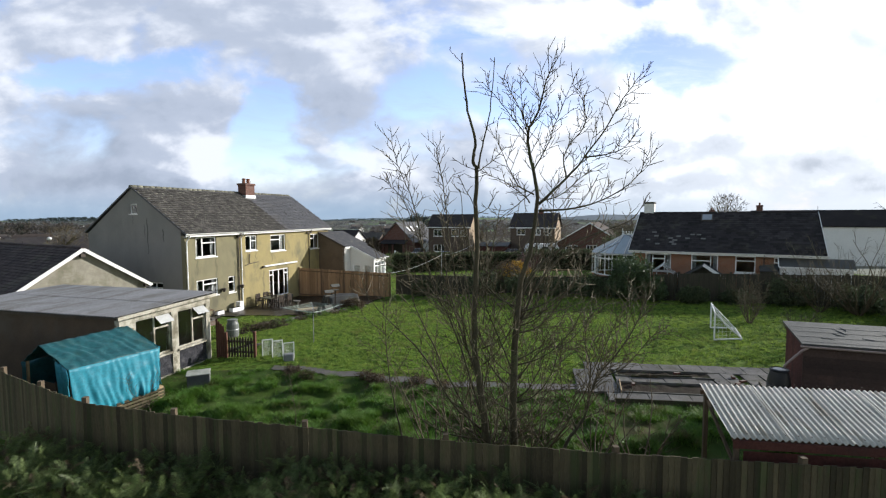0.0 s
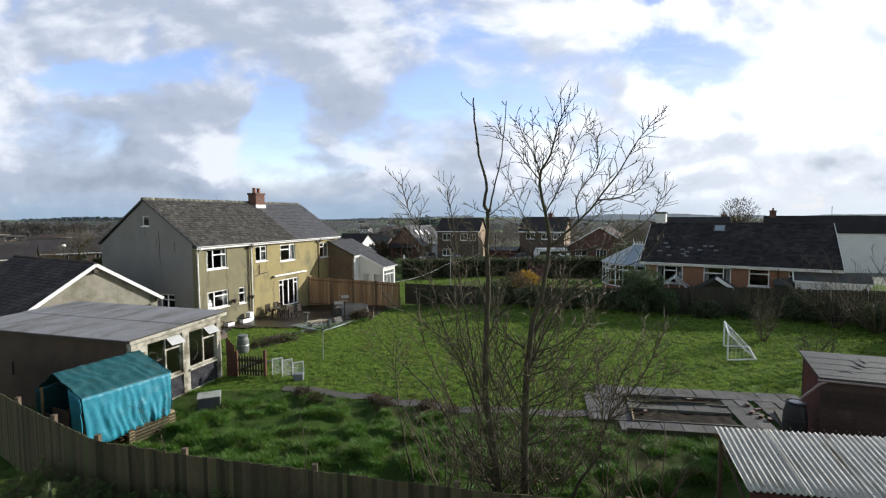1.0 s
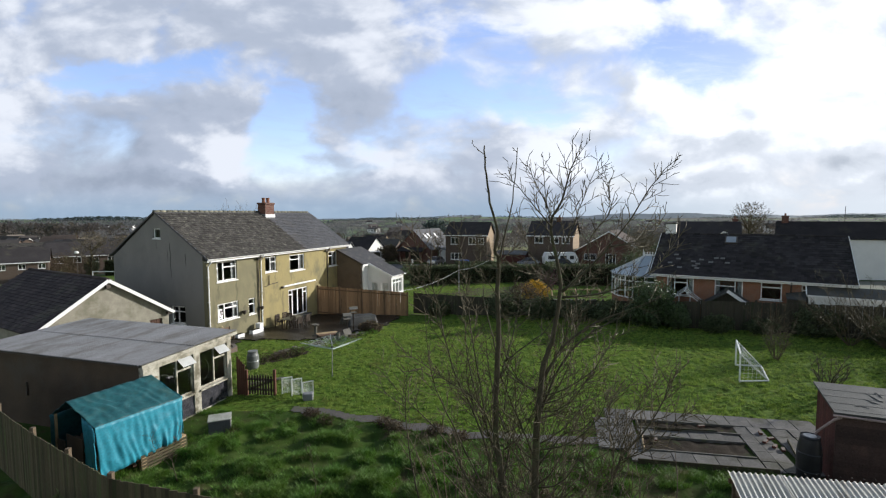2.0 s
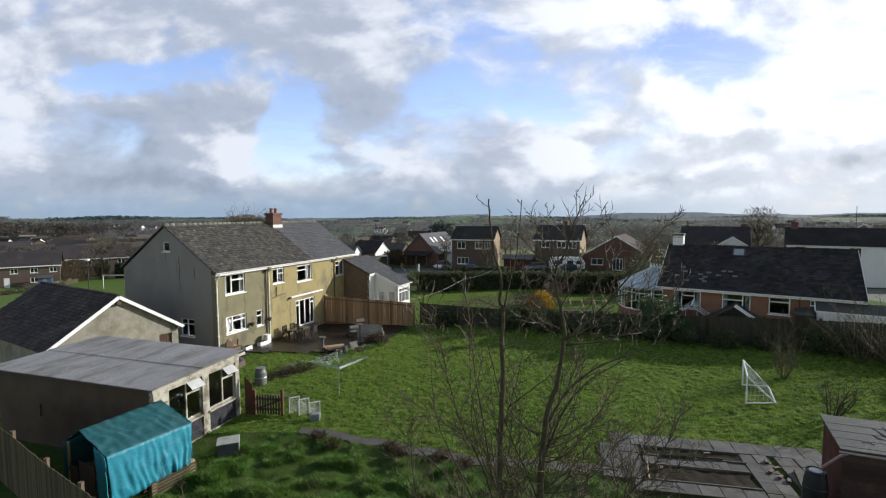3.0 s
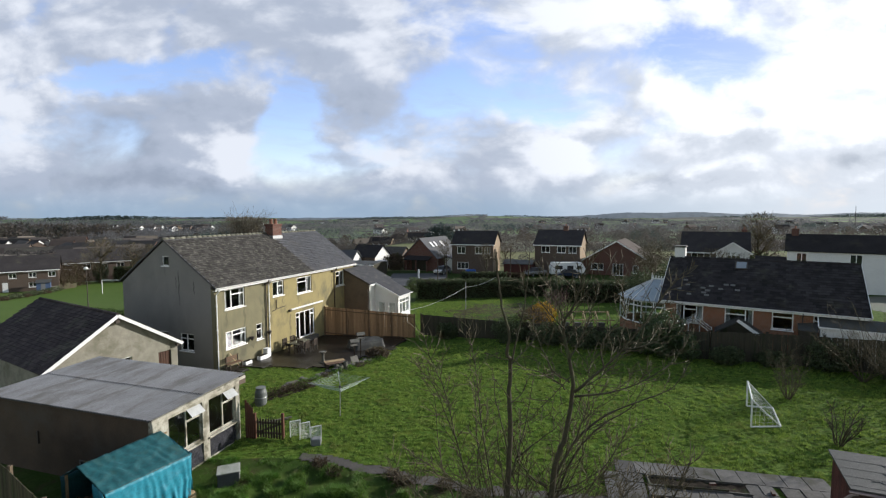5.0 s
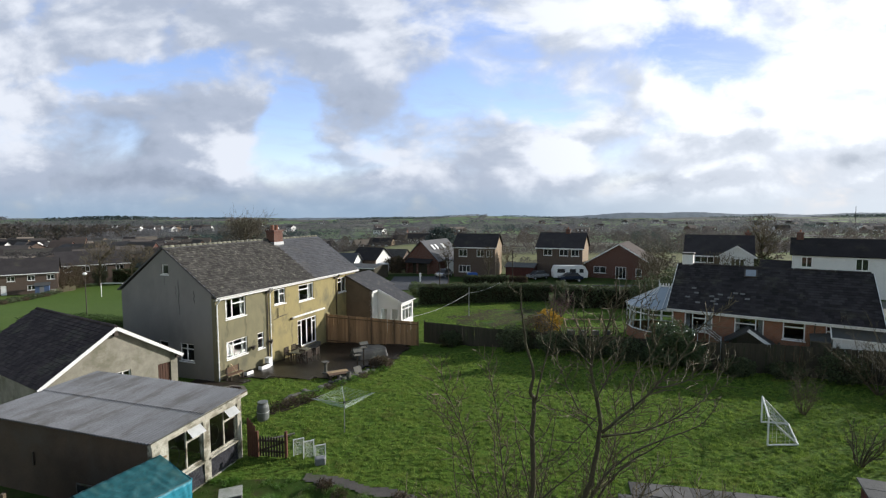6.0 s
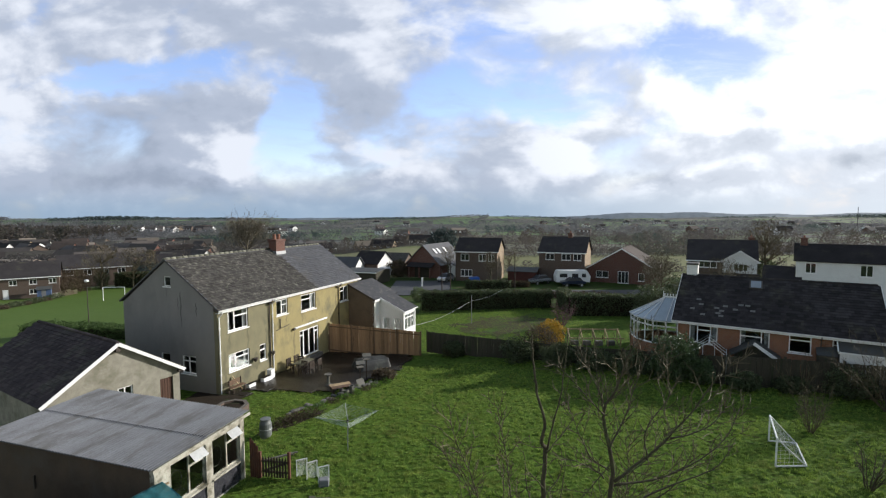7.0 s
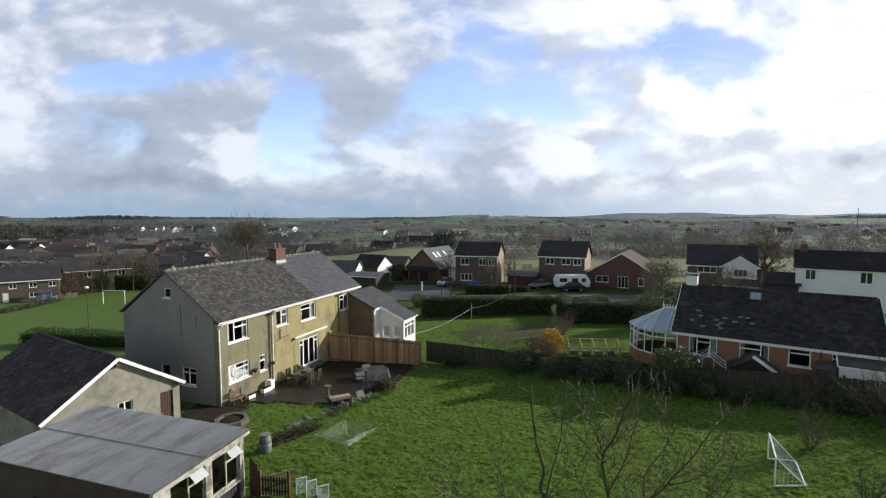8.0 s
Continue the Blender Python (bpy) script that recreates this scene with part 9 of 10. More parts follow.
hedge("garden_hedge", "dark clipped hedge across the rear gardens", (-4.9, 60.6), (11.5, 61.0), 1.9, 2.5, 20000, 0.2, M_HEDGE, 130)
hedge("garden_hedge", "dark clipped hedge along the road", (11.9, 53.3), (28, 50.6), 1.8, 2.5, 15000, 0.2, M_HEDGE, 131)
hedge("garden_hedge", "side hedge between rear gardens", (12.7, 61.0), (12.3, 54.0), 1.3, 2.7, 5200, 0.2, M_HEDGE, 132)
hedge("field_hedge", "dark hedge beside the playing field", (-44.6, 49.6), (-27.5, 47.6), 2.4, 1.6, 22000, 0.16, M_FHEDGE, 133)
hedge("roadside_wall_hedge", "low brown beech hedge by the road", (0, 71.5), (22, 70.5), 0.9, 1.0, 6000, 0.2, M_SCRUB, 134)
hedge("roadside_wall_hedge", "low brown beech hedge by the houses", (3.5, 82.5), (12.5, 82.0), 0.9, 1.1, 3000, 0.2, M_SCRUB, 135)
hedge("dark_hedge", "dark evergreen hedge before a house", (1.5, 80.3), (9.0, 80.3), 1.2, 1.5, 3600, 0.25, M_HEDGE, 136)


# ---- conifer sprays along the near side of the fence ----
def fence_y(x):
    return lerp_profile(x, [(-12.2, 12.5), (-8.5, 10.16), (-6.4, 9.72), (-3.55, 9.02), (-0.8, 8.4), (2.2, 7.83), (5.2, 7.28), (9, 6.6)])


def conifer_hedge():
    rng = random.Random(140)
    c = tagged(new("conifer_hedge"), "dark feathery conifer hedge below the fence", "hedge")
    c.matrix_world = at(0, 8, 0.2, 0)
    s, dry = Shape(), Shape()
    n = 0
    while n < 5200:
        x = rng.uniform(-10.5, 7.5)
        back = rng.uniform(0.12, 1.7)
        top = 1.35 + 0.55 * noise.noise(Vector((x * 0.5, 2.0, 0))) + 0.3 * noise.noise(Vector((x * 1.9, back, 5.0))) + 0.12 * back - 0.20 * ss(-1, -7, x) - 0.42 * ss(0.5, 3.5, x)
        z = top * math.sqrt(rng.random())
        n += 1
        base = Vector((x, fence_y(x) - back - 8, z - 0.2))
        d = Vector((rng.gauss(0, 0.55), rng.gauss(-0.15, 0.5), rng.uniform(0.4, 1.2))).normalized()
        ln = rng.uniform(0.22, 0.5)
        sh = dry if rng.random() < 0.14 else s
        side = d.cross(Vector((rng.gauss(0, 1), rng.gauss(0, 1), rng.gauss(0, 0.4)))).normalized()
        up = side.cross(d)
        for m in range(16):
            t = (m + 0.5) / 16
            q = base + d * ln * t - Vector((0, 0, 0.12 * t * t))
            for sg in (-1, 1):
                w = (1 - t * 0.75) * ln * 0.34
                tip = q + side * sg * w + d * w * 0.9 - Vector((0, 0, 0.03)) + up * rng.uniform(-0.02, 0.02)
                sh.add([q, tip, q + d * 0.016 + side * sg * 0.006], [(0, 1, 2)])
    part("foliage", s, M_FROND, c, kind="stuff")
    part("dry_foliage", dry, M_SCRUB, c, "brown dry conifer tips", kind="stuff")
    tr = Shape()
    for i in range(11):
        x = -10.0 + i * 1.55
        y = fence_y(x) - 0.9 - 8
        tr.tube([(x, y, -0.3), (x + 0.1, y, 0.9)], [0.07, 0.02], 6)
    part("branch_mass", tr, M_BARK, c, kind="stuff")


conifer_hedge()
pk = thing("loose_plank", "weathered plank lying by the fence", "plank", at(-11.0, 10.6, 0.42, -32))
part("plank", Shape().box(0, 1.6, 0, 0.14, 0, 0.03, 0.004), M_PALEW, pk)


# ---- far trees, woods and village ----
def bare_crown(shape, p, h, w, n, rng, trunk=True):
    """A winter tree far off: trunk and a cloud of fine slivers that stand for twigs."""
    x, y, z = p
    if trunk:
        shape.tube([(x, y, z - 0.3), (x, y, z + h * 0.55)], [h * 0.022, h * 0.012], 4, cap=False)
    for i in range(n):
        a, r = rng.uniform(0, 6.283), math.sqrt(rng.random())
        zz = rng.random()
        rad = w / 2 * r * math.sin(math.pi * min(0.97, 0.18 + 0.75 * zz))
        q = Vector((x + rad * math.cos(a), y + rad * math.sin(a), z + h * (0.28 + 0.72 * zz)))
        d = Vector((math.cos(a) * 0.5, math.sin(a) * 0.5, rng.uniform(0.1, 1.0))).normalized() * h * rng.uniform(0.06, 0.13)
        s = d.cross(Vector((rng.gauss(0, 1), rng.gauss(0, 1), rng.gauss(0, 1)))).normalized() * h * 0.006
        shape.add([q - s, q + s, q + d], [(0, 1, 2)])


def clump(shape, p, h, w, n, rng, fine=1.0):
    """A far tree or thicket: a rounded heap of small upright twig slivers."""
    x, y, z = p
    for i in range(n):
        a, r, zz = rng.uniform(0, 6.283), math.sqrt(rng.random()), rng.random() ** 0.8
        rad = w / 2 * r * math.sqrt(max(0.05, 1 - zz * zz))
        q = Vector((x + rad * math.cos(a), y + rad * math.sin(a), z + h * zz))
        u = Vector((rng.gauss(0, 0.5), rng.gauss(0, 0.5), rng.gauss(0.6, 0.5))).normalized() * h * 0.17 * fine
        v = Vector((rng.gauss(0, 1), rng.gauss(0, 0.4), rng.gauss(0, 0.3))).normalized() * w * 0.07 * fine
        shape.add([q - v, q + v, q + u], [(0, 1, 2)])


def single_far_tree(name, label, x, y, h, w, n, seed, mat=None, fill=0):
    t = thing(name, label, "tree", at(x, y, gz(x, y), 0))
    rng = random.Random(seed)
    tr, tw = Shape(), Shape()
    pts, dirs = twig_run(tr, (0, 0, -0.2), (0, 0, 1), h * 0.55, h * 0.028, h * 0.012, rng, 6, 0.05, 0.0, 5)
    part("trunk", tr, M_BARK, t)
    thin = max(0.006, h * 0.0011)
    for i in range(n):
        a = 2 * math.pi * (i + rng.random()) / n
        k = rng.randint(2, 5)
        p, d = twig_run(tw, pts[k], (math.cos(a), math.sin(a), rng.uniform(0.4, 1.3)), w * rng.uniform(0.42, 0.62), h * 0.011, thin, rng, 4, 0.15, 0.08, 5)
        ramify(tw, p, d, w * 0.28, h * 0.008, 2, rng, 6, 0.8, 0.06, thin)
    part("crown", tw, mat or M_TWIG, t)
    if fill:
        fi = Shape()
        for i in range(9):
            a, r = i * 2.4, w * 0.30 * math.sqrt((i + 0.3) / 9)
            top = h * rng.uniform(0.50, 0.66)
            bare_crown(fi, (r * math.cos(a), r * math.sin(a), h * 0.92 - top - 0.18 * r), top, w * rng.uniform(0.40, 0.56), fill // 9, rng, False)
        part("fine_twig_mass", fi, mat or M_TWIG, t, kind="stuff")
    return t


M_OAK = material("oak_twigs", (0.150, 0.132, 0.098), (0.120, 0.106, 0.080), 0.4, 0.9, 0.0, 2.0, vary=0.3, gen=True)
M_PURPLE = material("purple_twigs", (0.16, 0.085, 0.09), (0.12, 0.065, 0.07), 1.0, 0.9, 0.0, 6.0, vary=0.35, gen=True)
bush_stems("purple_shrub", "purple-brown bare shrub in the rear garden", 9.4, 46.5, 2.7, 0.6, 20, 41, M_PURPLE, 2, 6, thin=0.009)
for i, a in enumerate(((53.5, 84.0, 12.2, 8.0, 26), (26.5, 66.0, 6.6, 5.0, 14), (29.3, 70.5, 7.2, 5.5, 14), (24.0, 61.0, 5.4, 4.2, 12), (-81.0, 110.8, 11.2, 8.5, 18), (-75.4, 113.4, 10.4, 6.5, 16), (-72.0, 114.8, 9.6, 4.5, 10), (33.0, 58.0, 6.0, 6.5, 12), (35.5, 66.0, 6.5, 6.0, 12), (5.8, 82.0, 6.5, 4.0, 10), (-1.2, 89.5, 7.0, 4.0, 9), (30.5, 74.0, 6.5, 6.0, 10), (11.0, 96.0, 6.0, 5.0, 9), (-44, 112, 8, 6, 10), (-50, 100, 6.5, 6, 10))):
    single_far_tree("bare_street_tree", "bare winter tree among the houses", *a, 150 + i, None, 900)
single_far_tree("oak_tree", "broad bare oak beyond the house", -86, 205, 18.5, 24, 46, 170, M_OAK, 7200)
leafy_bush("ivy_tree_base", "ivy-covered bush below a bare tree", 53.5, 84.2, 4.0, 4.0, 4.5, 1500, 0.4, M_HEDGE, 171)
leafy_bush("green_bush", "rounded green bush beside a driveway", -5.6, 67.2, 2.0, 2.0, 2.2, 1200, 0.22, M_FROND, 172)
leafy_bush("mixed_shrub", "olive green shrubs before a house", -11.4, 96.5, 4.5, 3, 3.4, 1800, 0.35, M_SCRUB, 173)
leafy_bush("conifer_bush", "tall dark conifers behind the cottages", -2.6, 150, 9, 6, 9, 1600, 0.9, M_FIRS, 174)
for i in range(9):
    leafy_bush("verge_bush", "low rough growth along the terrace gardens", -75.4 - 0.55 * i, 79.4 + 2.1 * i, 2.6, 2.2, 0.6 + 0.2 * (i % 3), 500, 0.22, M_HEDGE if i % 3 else M_SCRUB, 176 + i)
for i in range(6):
    leafy_bush("scrub_bush", "tall tangle of brown bushes beside a terrace", -82.2 - 0.25 * i, 100.6 + 1.7 * i, 3.2, 2.6, (3.0, 4.6, 5.8, 5.0, 5.6, 4.4)[i], 1500, 0.22, M_SCRUB, 190 + i, lump=0.5)
leafy_bush("evergreen_bush", "dark evergreen bush before a terrace", -81.8, 112.0, 3.4, 2.4, 4.6, 2200, 0.25, M_HEDGE, 197, lump=0.2)
hedge("tall_hedge", "tall dark hedge before a terrace", (-79.9, 113.8), (-73.2, 116.0), 1.8, 3.7, 7000, 0.24, M_HEDGE, 198)


def build_woods():
    rng = random.Random(200)
    wood, fir, brown, twigs, far = Shape(), Shape(), Shape(), Shape(), Shape()
    made = 0
    for i in range(26000):
        y = 118 + 1650 * rng.random() ** 1.6
        x = rng.uniform(-1.02, 1.02) * (y + 60)
        if y < 150 and -45 < x < 60 or pale_field(x, y):
            continue
        f = noise.noise(Vector((x * 0.012, y * 0.0042, 7.0))) + 0.5 * noise.noise(Vector((x * 0.04, y * 0.015, 2.0)))
        left = ss(-0.25, -0.7, x / y)
        if f < 0.36 + 0.10 * ss(300, 700, y) * (1 - left) - 0.44 * left * ss(250, 420, y):
            continue
        z = gz(x, y)
        h = rng.uniform(4.0, 8.5) * (0.7 + 0.6 * ss(100, 900, y)) * (0.55 if y < 260 and x > -60 else 1)
        if y > 1250:
            h *= 0.8
        n, fine = (150, 0.55) if y < 420 else (46, 0.8)
        k = noise.noise(Vector((x * 0.006, y * 0.004, 20.0)))
        # beyond 380 m the haze-greyed woodland colour takes over
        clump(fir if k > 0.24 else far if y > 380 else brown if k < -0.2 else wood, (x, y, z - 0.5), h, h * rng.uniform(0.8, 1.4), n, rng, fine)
        made += 1
        if made > 6500:
            break
    # hedgerows between the fields
    for i in range(150):
        y0 = 160 + 1250 * rng.random() ** 1.3
        x0 = rng.uniform(-0.95, 0.95) * y0
        along = rng.random() < 0.82
        ln = rng.uniform(60, 160) * (1 + y0 / 700)
        m = int(ln / 4)
        tall = 1 + ss(200, 700, y0)
        for j in range(m):
            x = x0 + (ln * j / m if along else 0.2 * ln * j / m)
            y = y0 + (0.12 * ln * j / m if along else ln * j / m)
            if y < 118 or pale_field(x, y):
                continue
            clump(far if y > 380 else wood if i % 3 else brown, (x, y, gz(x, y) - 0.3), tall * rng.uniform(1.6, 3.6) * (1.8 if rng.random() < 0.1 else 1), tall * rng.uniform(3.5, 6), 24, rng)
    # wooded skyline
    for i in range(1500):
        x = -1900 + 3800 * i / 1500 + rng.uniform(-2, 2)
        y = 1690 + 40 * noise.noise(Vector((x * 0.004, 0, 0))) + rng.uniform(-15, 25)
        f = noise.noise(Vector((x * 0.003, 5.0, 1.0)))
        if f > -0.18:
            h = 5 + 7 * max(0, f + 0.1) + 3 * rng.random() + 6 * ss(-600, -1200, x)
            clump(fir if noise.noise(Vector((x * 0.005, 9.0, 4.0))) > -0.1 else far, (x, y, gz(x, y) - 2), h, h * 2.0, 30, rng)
    # near wood on the far left
    for i in range(420):
        x, y = rng.uniform(-560, -300), rng.uniform(330, 470)
        h = rng.uniform(9, 14)
        clump(brown if rng.random() < 0.6 else wood, (x, y, gz(x, y) - 1), h * (1 + 0.5 * ss(-380, -470, x)), h * 1.2, 60, rng)
    # dark hedge line behind the pale field
    for i in range(260):
        x = -78 + 208 * i / 260
        y = 151 + 0.05 * x + 84 * ss(6, -6, x) + rng.uniform(-2, 2) + 6 * noise.noise(Vector((x * 0.03, 3.0, 0.0)))
        clump(wood if i % 3 else brown, (x, y, gz(x, y) - 0.3), rng.uniform(2.0, 3.6) * (1.6 if i % 17 == 0 else 1), rng.uniform(2.5, 4), 130, rng, 0.5)
    # shrubs along the back fences of the nearer houses
    for i in range(150):
        x = -8 + 92 * i / 150
        y = 107 - 0.06 * x + rng.uniform(-1.5, 1.5)
        clump(brown if i % 2 else wood, (x, y, gz(x, y) - 0.3), rng.uniform(1.4, 3.0), rng.uniform(2, 3.4), 130, rng, 0.5)
    # dense bare copses beyond it
    for i in range(620):
        y = rng.uniform(168, 330)
        x = rng.uniform(-0.55, 1.0) * y
        if pale_field(x, y) or noise.noise(Vector((x * 0.02, y * 0.03, 11.0))) < 0.0:
            continue
        h = rng.uniform(4.0, 8.5)
        clump(wood if rng.random() < 0.6 else brown, (x, y, gz(x, y) - 0.4), h, h * 1.0, 150, rng, 0.5)
    # a belt of garden trees behind the nearer houses
    for i in range(330):
        x = rng.uniform(-130, 140)
        y = rng.uniform(112, 190) + abs(x) * 0.25
        if pale_field(x, y) or -40 < x < 90 and y < 156 and rng.random() < 0.88:
            continue
        h = rng.uniform(3.0, 7.0)
        bare_crown(twigs, (x, y, gz(x, y)), h * 1.2, h, 60, rng)
        if rng.random() < 0.6:
            clump(brown, (x + 2, y, gz(x, y) - 0.3), h * 0.5, h * 0.9, 50, rng)
    for nm, sh, mat, lab in (("woodland", wood, M_WOODS, "bare winter woodland over the valley"), ("far_woodland", far, M_WOODF, "bare woods on the far slopes, distance haze in their grey"), ("fir_plantation", fir, M_FIRS, "dark fir plantations on the hills"),
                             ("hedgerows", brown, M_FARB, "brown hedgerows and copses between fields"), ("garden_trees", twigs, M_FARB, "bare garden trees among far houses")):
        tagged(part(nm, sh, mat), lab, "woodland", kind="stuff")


build_woods()


def build_far_hills():
    """The last line of hills, behind everything, with distance haze put into their blue."""
    s = Shape()
    n = 260
    for i in range(n + 1):
        x = -3600 + 7200 * i / n
        top = -20 + 22 * noise.noise(Vector((x * 0.0011, 2.0, 0.0))) + 8 * noise.noise(Vector((x * 0.004, 7.0, 0.0))) + 3 * noise.noise(Vector((x * 0.02, 1.0, 0.0))) + 24 * ss(300, 1400, x)
        s.v += [(x, 2950, -60), (x, 3100, top), (x, 3400, -60)]
    for i in range(n):
        a = 3 * i
        s.f += [(a, a + 3, a + 4, a + 1), (a + 1, a + 4, a + 5, a + 2)]
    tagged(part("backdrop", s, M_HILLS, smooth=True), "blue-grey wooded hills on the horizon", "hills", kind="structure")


M_HILLS = material("hazy_blue_hills", (0.14, 0.17, 0.20), (0.11, 0.14, 0.17), 0.004, 0.95, 0.0, 0.02, gen=True)
build_far_hills()


def far_house(m, l, d, e, r, wall, roof, group):
    h = thing("village_house", "small far house with pitched roof" if wall is not M_WHITE else "small far white house with dark roof", "house", m, group)
    s = Shape().add([(0, 0, -2), (l, 0, -2), (l, d, -2), (0, d, -2), (0, 0, e), (l, 0, e), (l, d, e), (0, d, e), (0, d / 2, r), (l, d / 2, r)],
                    [(0, 1, 5, 4), (2, 3, 7, 6), (3, 0, 4, 8, 7), (1, 2, 6, 9, 5)])
    part("wall", s, wall, h)
    k = (r - e) / (d / 2)
    part("roof", Shape().slab([(-0.3, -0.4, e - 0.4 * k + 0.05), (l + 0.3, -0.4, e - 0.4 * k + 0.05), (l + 0.3, d / 2, r + 0.05), (-0.3, d / 2, r + 0.05)], 0.15)
         .slab([(l + 0.3, d + 0.4, e - 0.4 * k + 0.05), (-0.3, d + 0.4, e - 0.4 * k + 0.05), (-0.3, d / 2, r + 0.05), (l + 0.3, d / 2, r + 0.05)], 0.15), roof, h)
    for i in range(3):
        x = l * (0.14 + 0.3 * i)
        part("window", Shape().box(x, x + l * 0.13, -0.06, -0.01, e * 0.55, e * 0.85), M_DARK if wall is M_WHITE else M_UPVC, h)
    return h


def build_village():
    rng = random.Random(300)
    walls = [M_DKBRICK, M_WHITE, M_REDBRICK, M_BUFF, M_WHITE, M_DKBRICK]
    roofs = [M_FROOF, M_TILE, M_BTILE, M_BRTILE, M_FROOF, M_PROOF]
    for i in range(96):
        y = rng.uniform(122, 320)
        x = -y * rng.uniform(0.50, 1.0) - 4
        far_house(at(x, y, gz(x, y) - 0.3, rng.uniform(-40, 60)), rng.uniform(8, 14), rng.uniform(6, 8.5), rng.uniform(2.5, 4.6), rng.uniform(5, 7.2), rng.choice(walls), rng.choice(roofs), "houses of the lower village")
    for i in range(80):
        y = rng.uniform(600, 840)
        x = -y * rng.uniform(0.50, 0.78)
        far_house(at(x, y, gz(x, y), rng.uniform(-40, 40)), rng.uniform(8, 13), 7, rng.uniform(4, 5), rng.uniform(6.5, 7.8), M_WHITE if rng.random() < 0.6 else rng.choice(walls), rng.choice(roofs), "white houses on the far slope")
    for i in range(60):
        y = rng.uniform(380, 1250)
        x = y * rng.uniform(-0.45, 0.98)
        far_house(at(x, y, gz(x, y), rng.uniform(-40, 40)), rng.uniform(9, 16), 7.5, rng.uniform(3.5, 5), rng.uniform(6, 7.8), M_WHITE if rng.random() < 0.25 else rng.choice(walls), rng.choice(roofs), "scattered houses in the valley")
    for i in range(12):
        x, y = rng.uniform(-90, -4), rng.uniform(240, 300)
        far_house(at(x, y, gz(x, y), rng.uniform(-30, 40)), rng.uniform(8, 13), 7, 2.6, rng.uniform(4.8, 5.6), rng.choice(walls), rng.choice(roofs), "bungalows beyond the cottages")


build_village()
m = thing("tall_chimney", "thin tall mast on the skyline", "mast", at(560, 660, gz(560, 660), 0))
part("shaft", Shape().tube([(0, 0, 0), (0, 0, 30)], [0.45, 0.3], 8), M_DARK, m)


# ---- grass ----
def blades(name, label, mat, n, area, keep, h0, h1, w, per, lean, seed, lift=0.0):
    rng = np.random.RandomState(seed)
    (x0, x1), (y0, y1) = area
    s = Shape()
    vs, fs = [], []
    made = 0
    while made < n:
        x, y = rng.uniform(x0, x1), rng.uniform(y0, y1)
        k = keep(x, y)
        if rng.rand() > k:
            made += 0.12
            continue
        z = ground_z(x, y) + lift
        made += 1
        for j in range(per):
            a = rng.uniform(0, 6.283)
            h = rng.uniform(h0, h1) * (0.6 + 0.6 * k)
            bx, by = x + rng.normal(0, 0.035), y + rng.normal(0, 0.035)
            lx, ly = math.cos(a) * lean * h, math.sin(a) * lean * h
            px, py = -math.sin(a) * w, math.cos(a) * w
            b = len(vs)
            vs.extend(((bx - px, by - py, z - 0.03), (bx + px, by + py, z - 0.03), (bx + lx, by + ly, z + h)))
            fs.append((b, b + 1, b + 2))
    s.v, s.f = vs, fs
    return tagged(part(name, s, mat), label, "grass", kind="stuff")


def lawn_keep(x, y):
    if y < path_y(x) + 0.35 or in_patio(x, y):
        return 0.0
    p = BED.inverted() @ Vector((x, y, 0.36))
    if -0.6 < p.x < 7 and -0.6 < p.y < 3.4:
        return 0.0
    big, small = noise.noise(Vector((x * 0.9, y * 1.1, 3.0))), noise.noise(Vector((x * 4.2, y * 5.6, 8.0)))
    return max(0.0, min(1.0, 0.30 + 0.55 * big + 1.7 * small))


def rough_keep(x, y):
    p = BED.inverted() @ Vector((x, y, 0.36))
    if y > path_y(x) - 0.35 or (-1.1 < p.x < 7 and -0.7 < p.y < 3.5):
        return 0.0
    lump = noise.noise(Vector((x * 1.9, y * 1.9 * 1.25, 4.5))) + 0.6 * noise.noise(Vector((x * 0.9, y * 0.9 * 1.25, 0.5)))
    return max(0.02, min(1.0, 0.30 + 1.7 * lump))


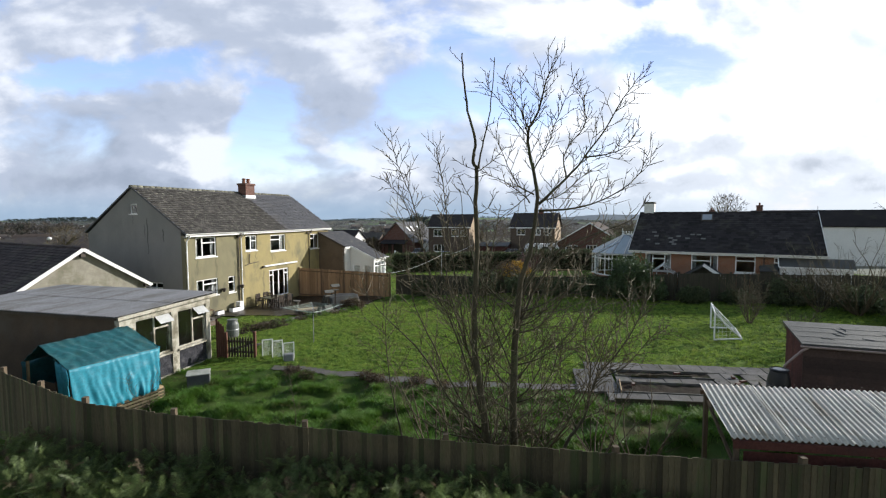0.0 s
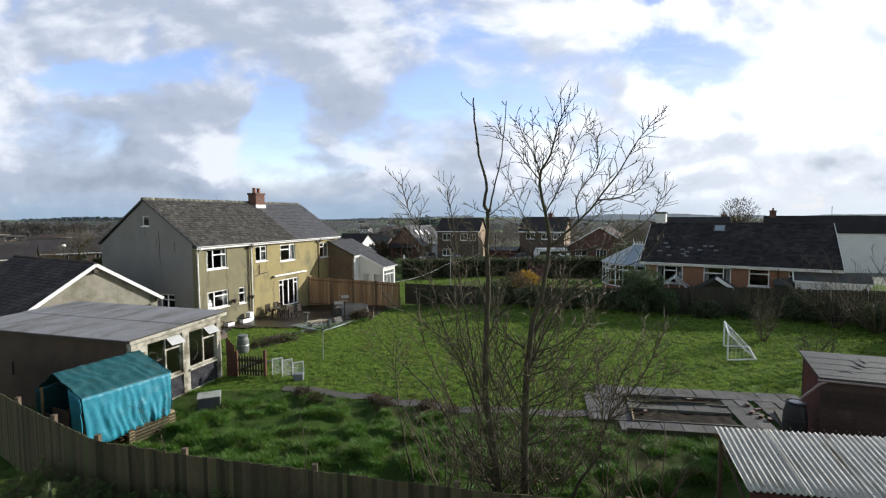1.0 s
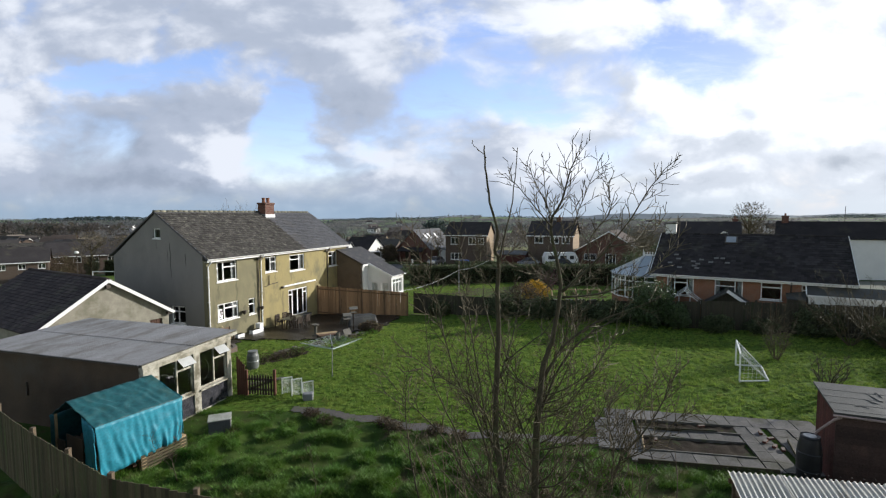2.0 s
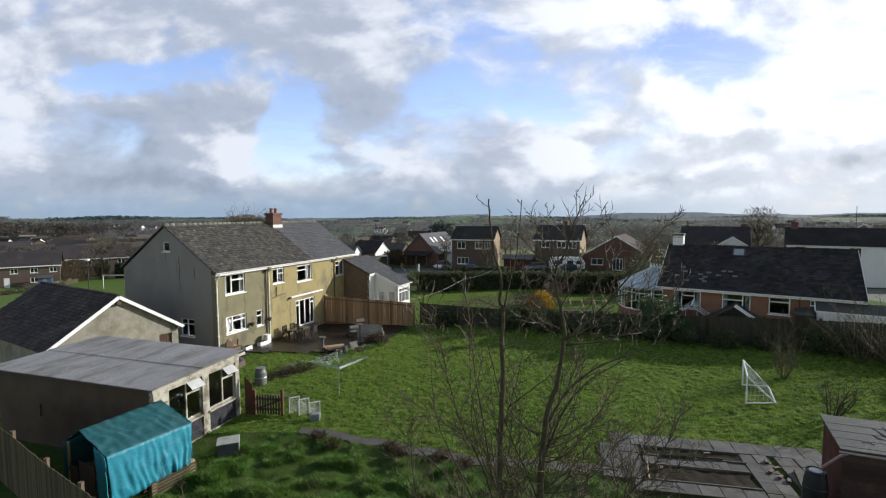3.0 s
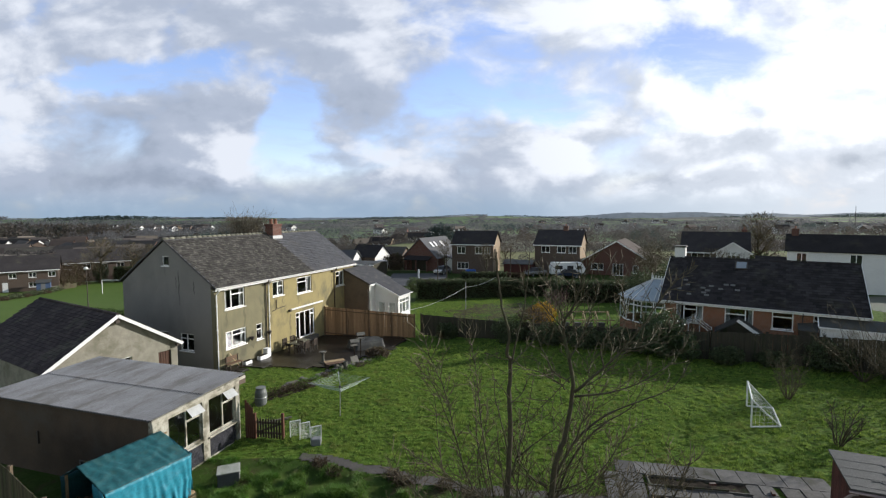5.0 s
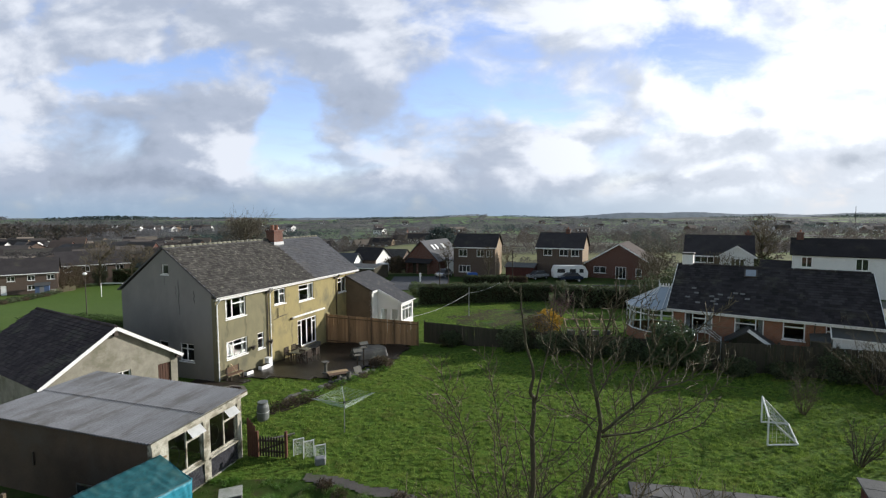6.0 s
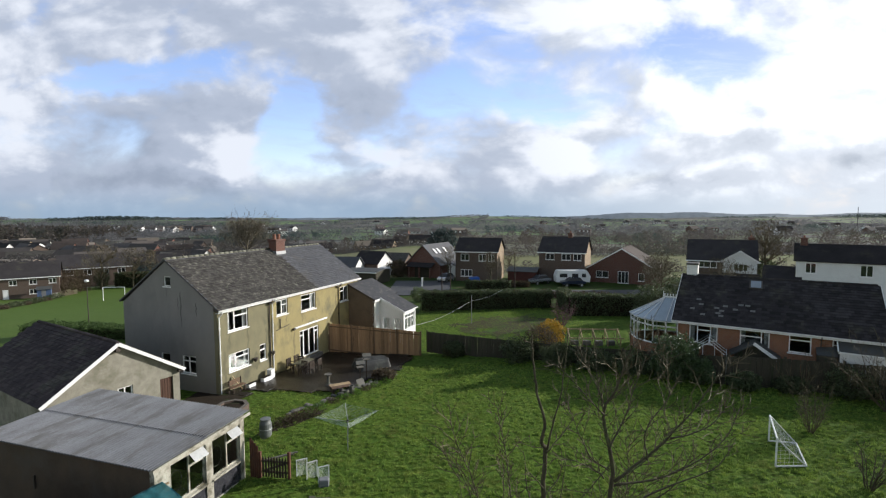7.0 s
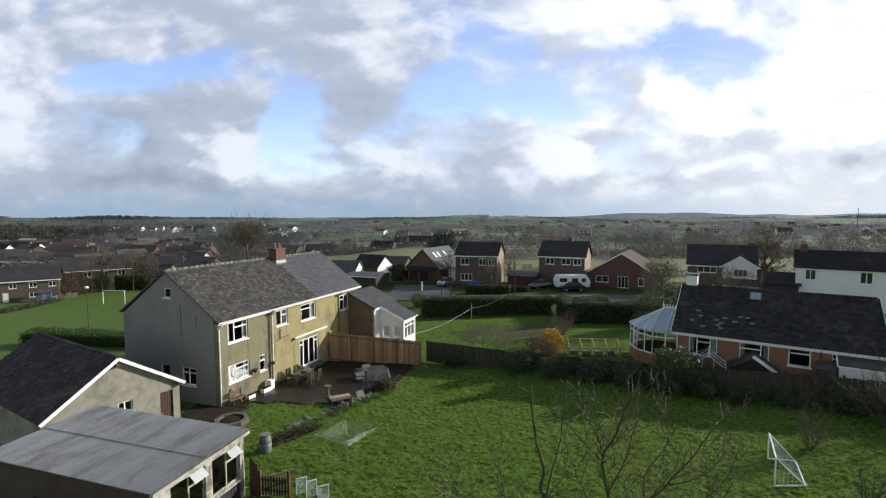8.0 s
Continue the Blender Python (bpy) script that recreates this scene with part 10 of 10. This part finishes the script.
blades("lawn_grass", "short green lawn grass with uneven tufts", M_BLADE, 120000, ((-13, 24), (14, 37)), lawn_keep, 0.04, 0.10, 0.010, 3, 0.8, 1)
blades("rough_grass", "long rough tufted grass behind the fence", M_RBLADE, 34000, ((-11, 9), (8.2, 19)), rough_keep, 0.05, 0.17, 0.010, 6, 1.1, 2)
blades("far_lawn_grass", "short grass of the rear garden", M_BLADE, 16000, ((-5, 12), (42, 60)), lambda x, y: 0.5, 0.05, 0.12, 0.014, 2, 0.7, 3)


# ---- paving, piece by piece ----
def build_paving():
    rng = random.Random(400)
    p = thing("bed_paving", "wet grey concrete paving strips round the vegetable beds", "paving", BED, kind="structure")
    unit = Shape().box(-0.5, 0.5, -0.5, 0.5, -0.06, 0.0, 0.008).mesh("slab", M_CONC)

    def lay(x0, x1, y0, y1, nx, ny, z=0.06):
        for i in range(nx):
            for j in range(ny):
                w, d = (x1 - x0) / nx, (y1 - y0) / ny
                ob = new("slab", unit)
                ob.parent = p
                ob.matrix_basis = Matrix.Translation((x0 + (i + 0.5) * w, y0 + (j + 0.5) * d, z + rng.uniform(-0.012, 0.012))) @ Matrix.Rotation(rng.uniform(-0.012, 0.012), 4, "X") @ Matrix.Rotation(rng.uniform(-0.012, 0.012), 4, "Z") @ Matrix.Diagonal((w * 0.975, d * 0.975, 1, 1))

    lay(-0.05, 3.62, -0.55, 0.15, 6, 1)
    lay(0.45, 3.62, 1.24, 1.76, 6, 1)
    lay(-0.5, 6.4, 2.52, 3.38, 10, 1)
    lay(-0.95, 0.38, 0.15, 2.50, 2, 4)
    lay(3.65, 4.5, -0.55, 2.50, 2, 5)
    lay(4.72, 6.5, -0.55, 2.50, 3, 5)


build_paving()


def build_patio_slabs():
    rng = random.Random(410)
    p = thing("patio_paving", "wet dark patio slabs in front of the house", "paving", HOUSE, kind="structure")
    unit = Shape().box(-0.5, 0.5, -0.5, 0.5, -0.05, 0.0, 0.008).mesh("slab", M_PATIO)
    for i in range(22):
        for j in range(14):
            x, y = 0.6 + i * 0.6, -0.35 - j * 0.6
            w = HOUSE @ Vector((x, y, 0))
            if not in_patio(w.x, w.y):
                continue
            ob = new("slab", unit)
            ob.parent = p
            ob.matrix_basis = Matrix.Translation((x, y, gz(w.x, w.y) + 0.38 + 0.085 + rng.uniform(-0.008, 0.008))) @ Matrix.Rotation(rng.uniform(-0.01, 0.01), 4, "X") @ Matrix.Diagonal((0.585, 0.585, 1, 1))


build_patio_slabs()
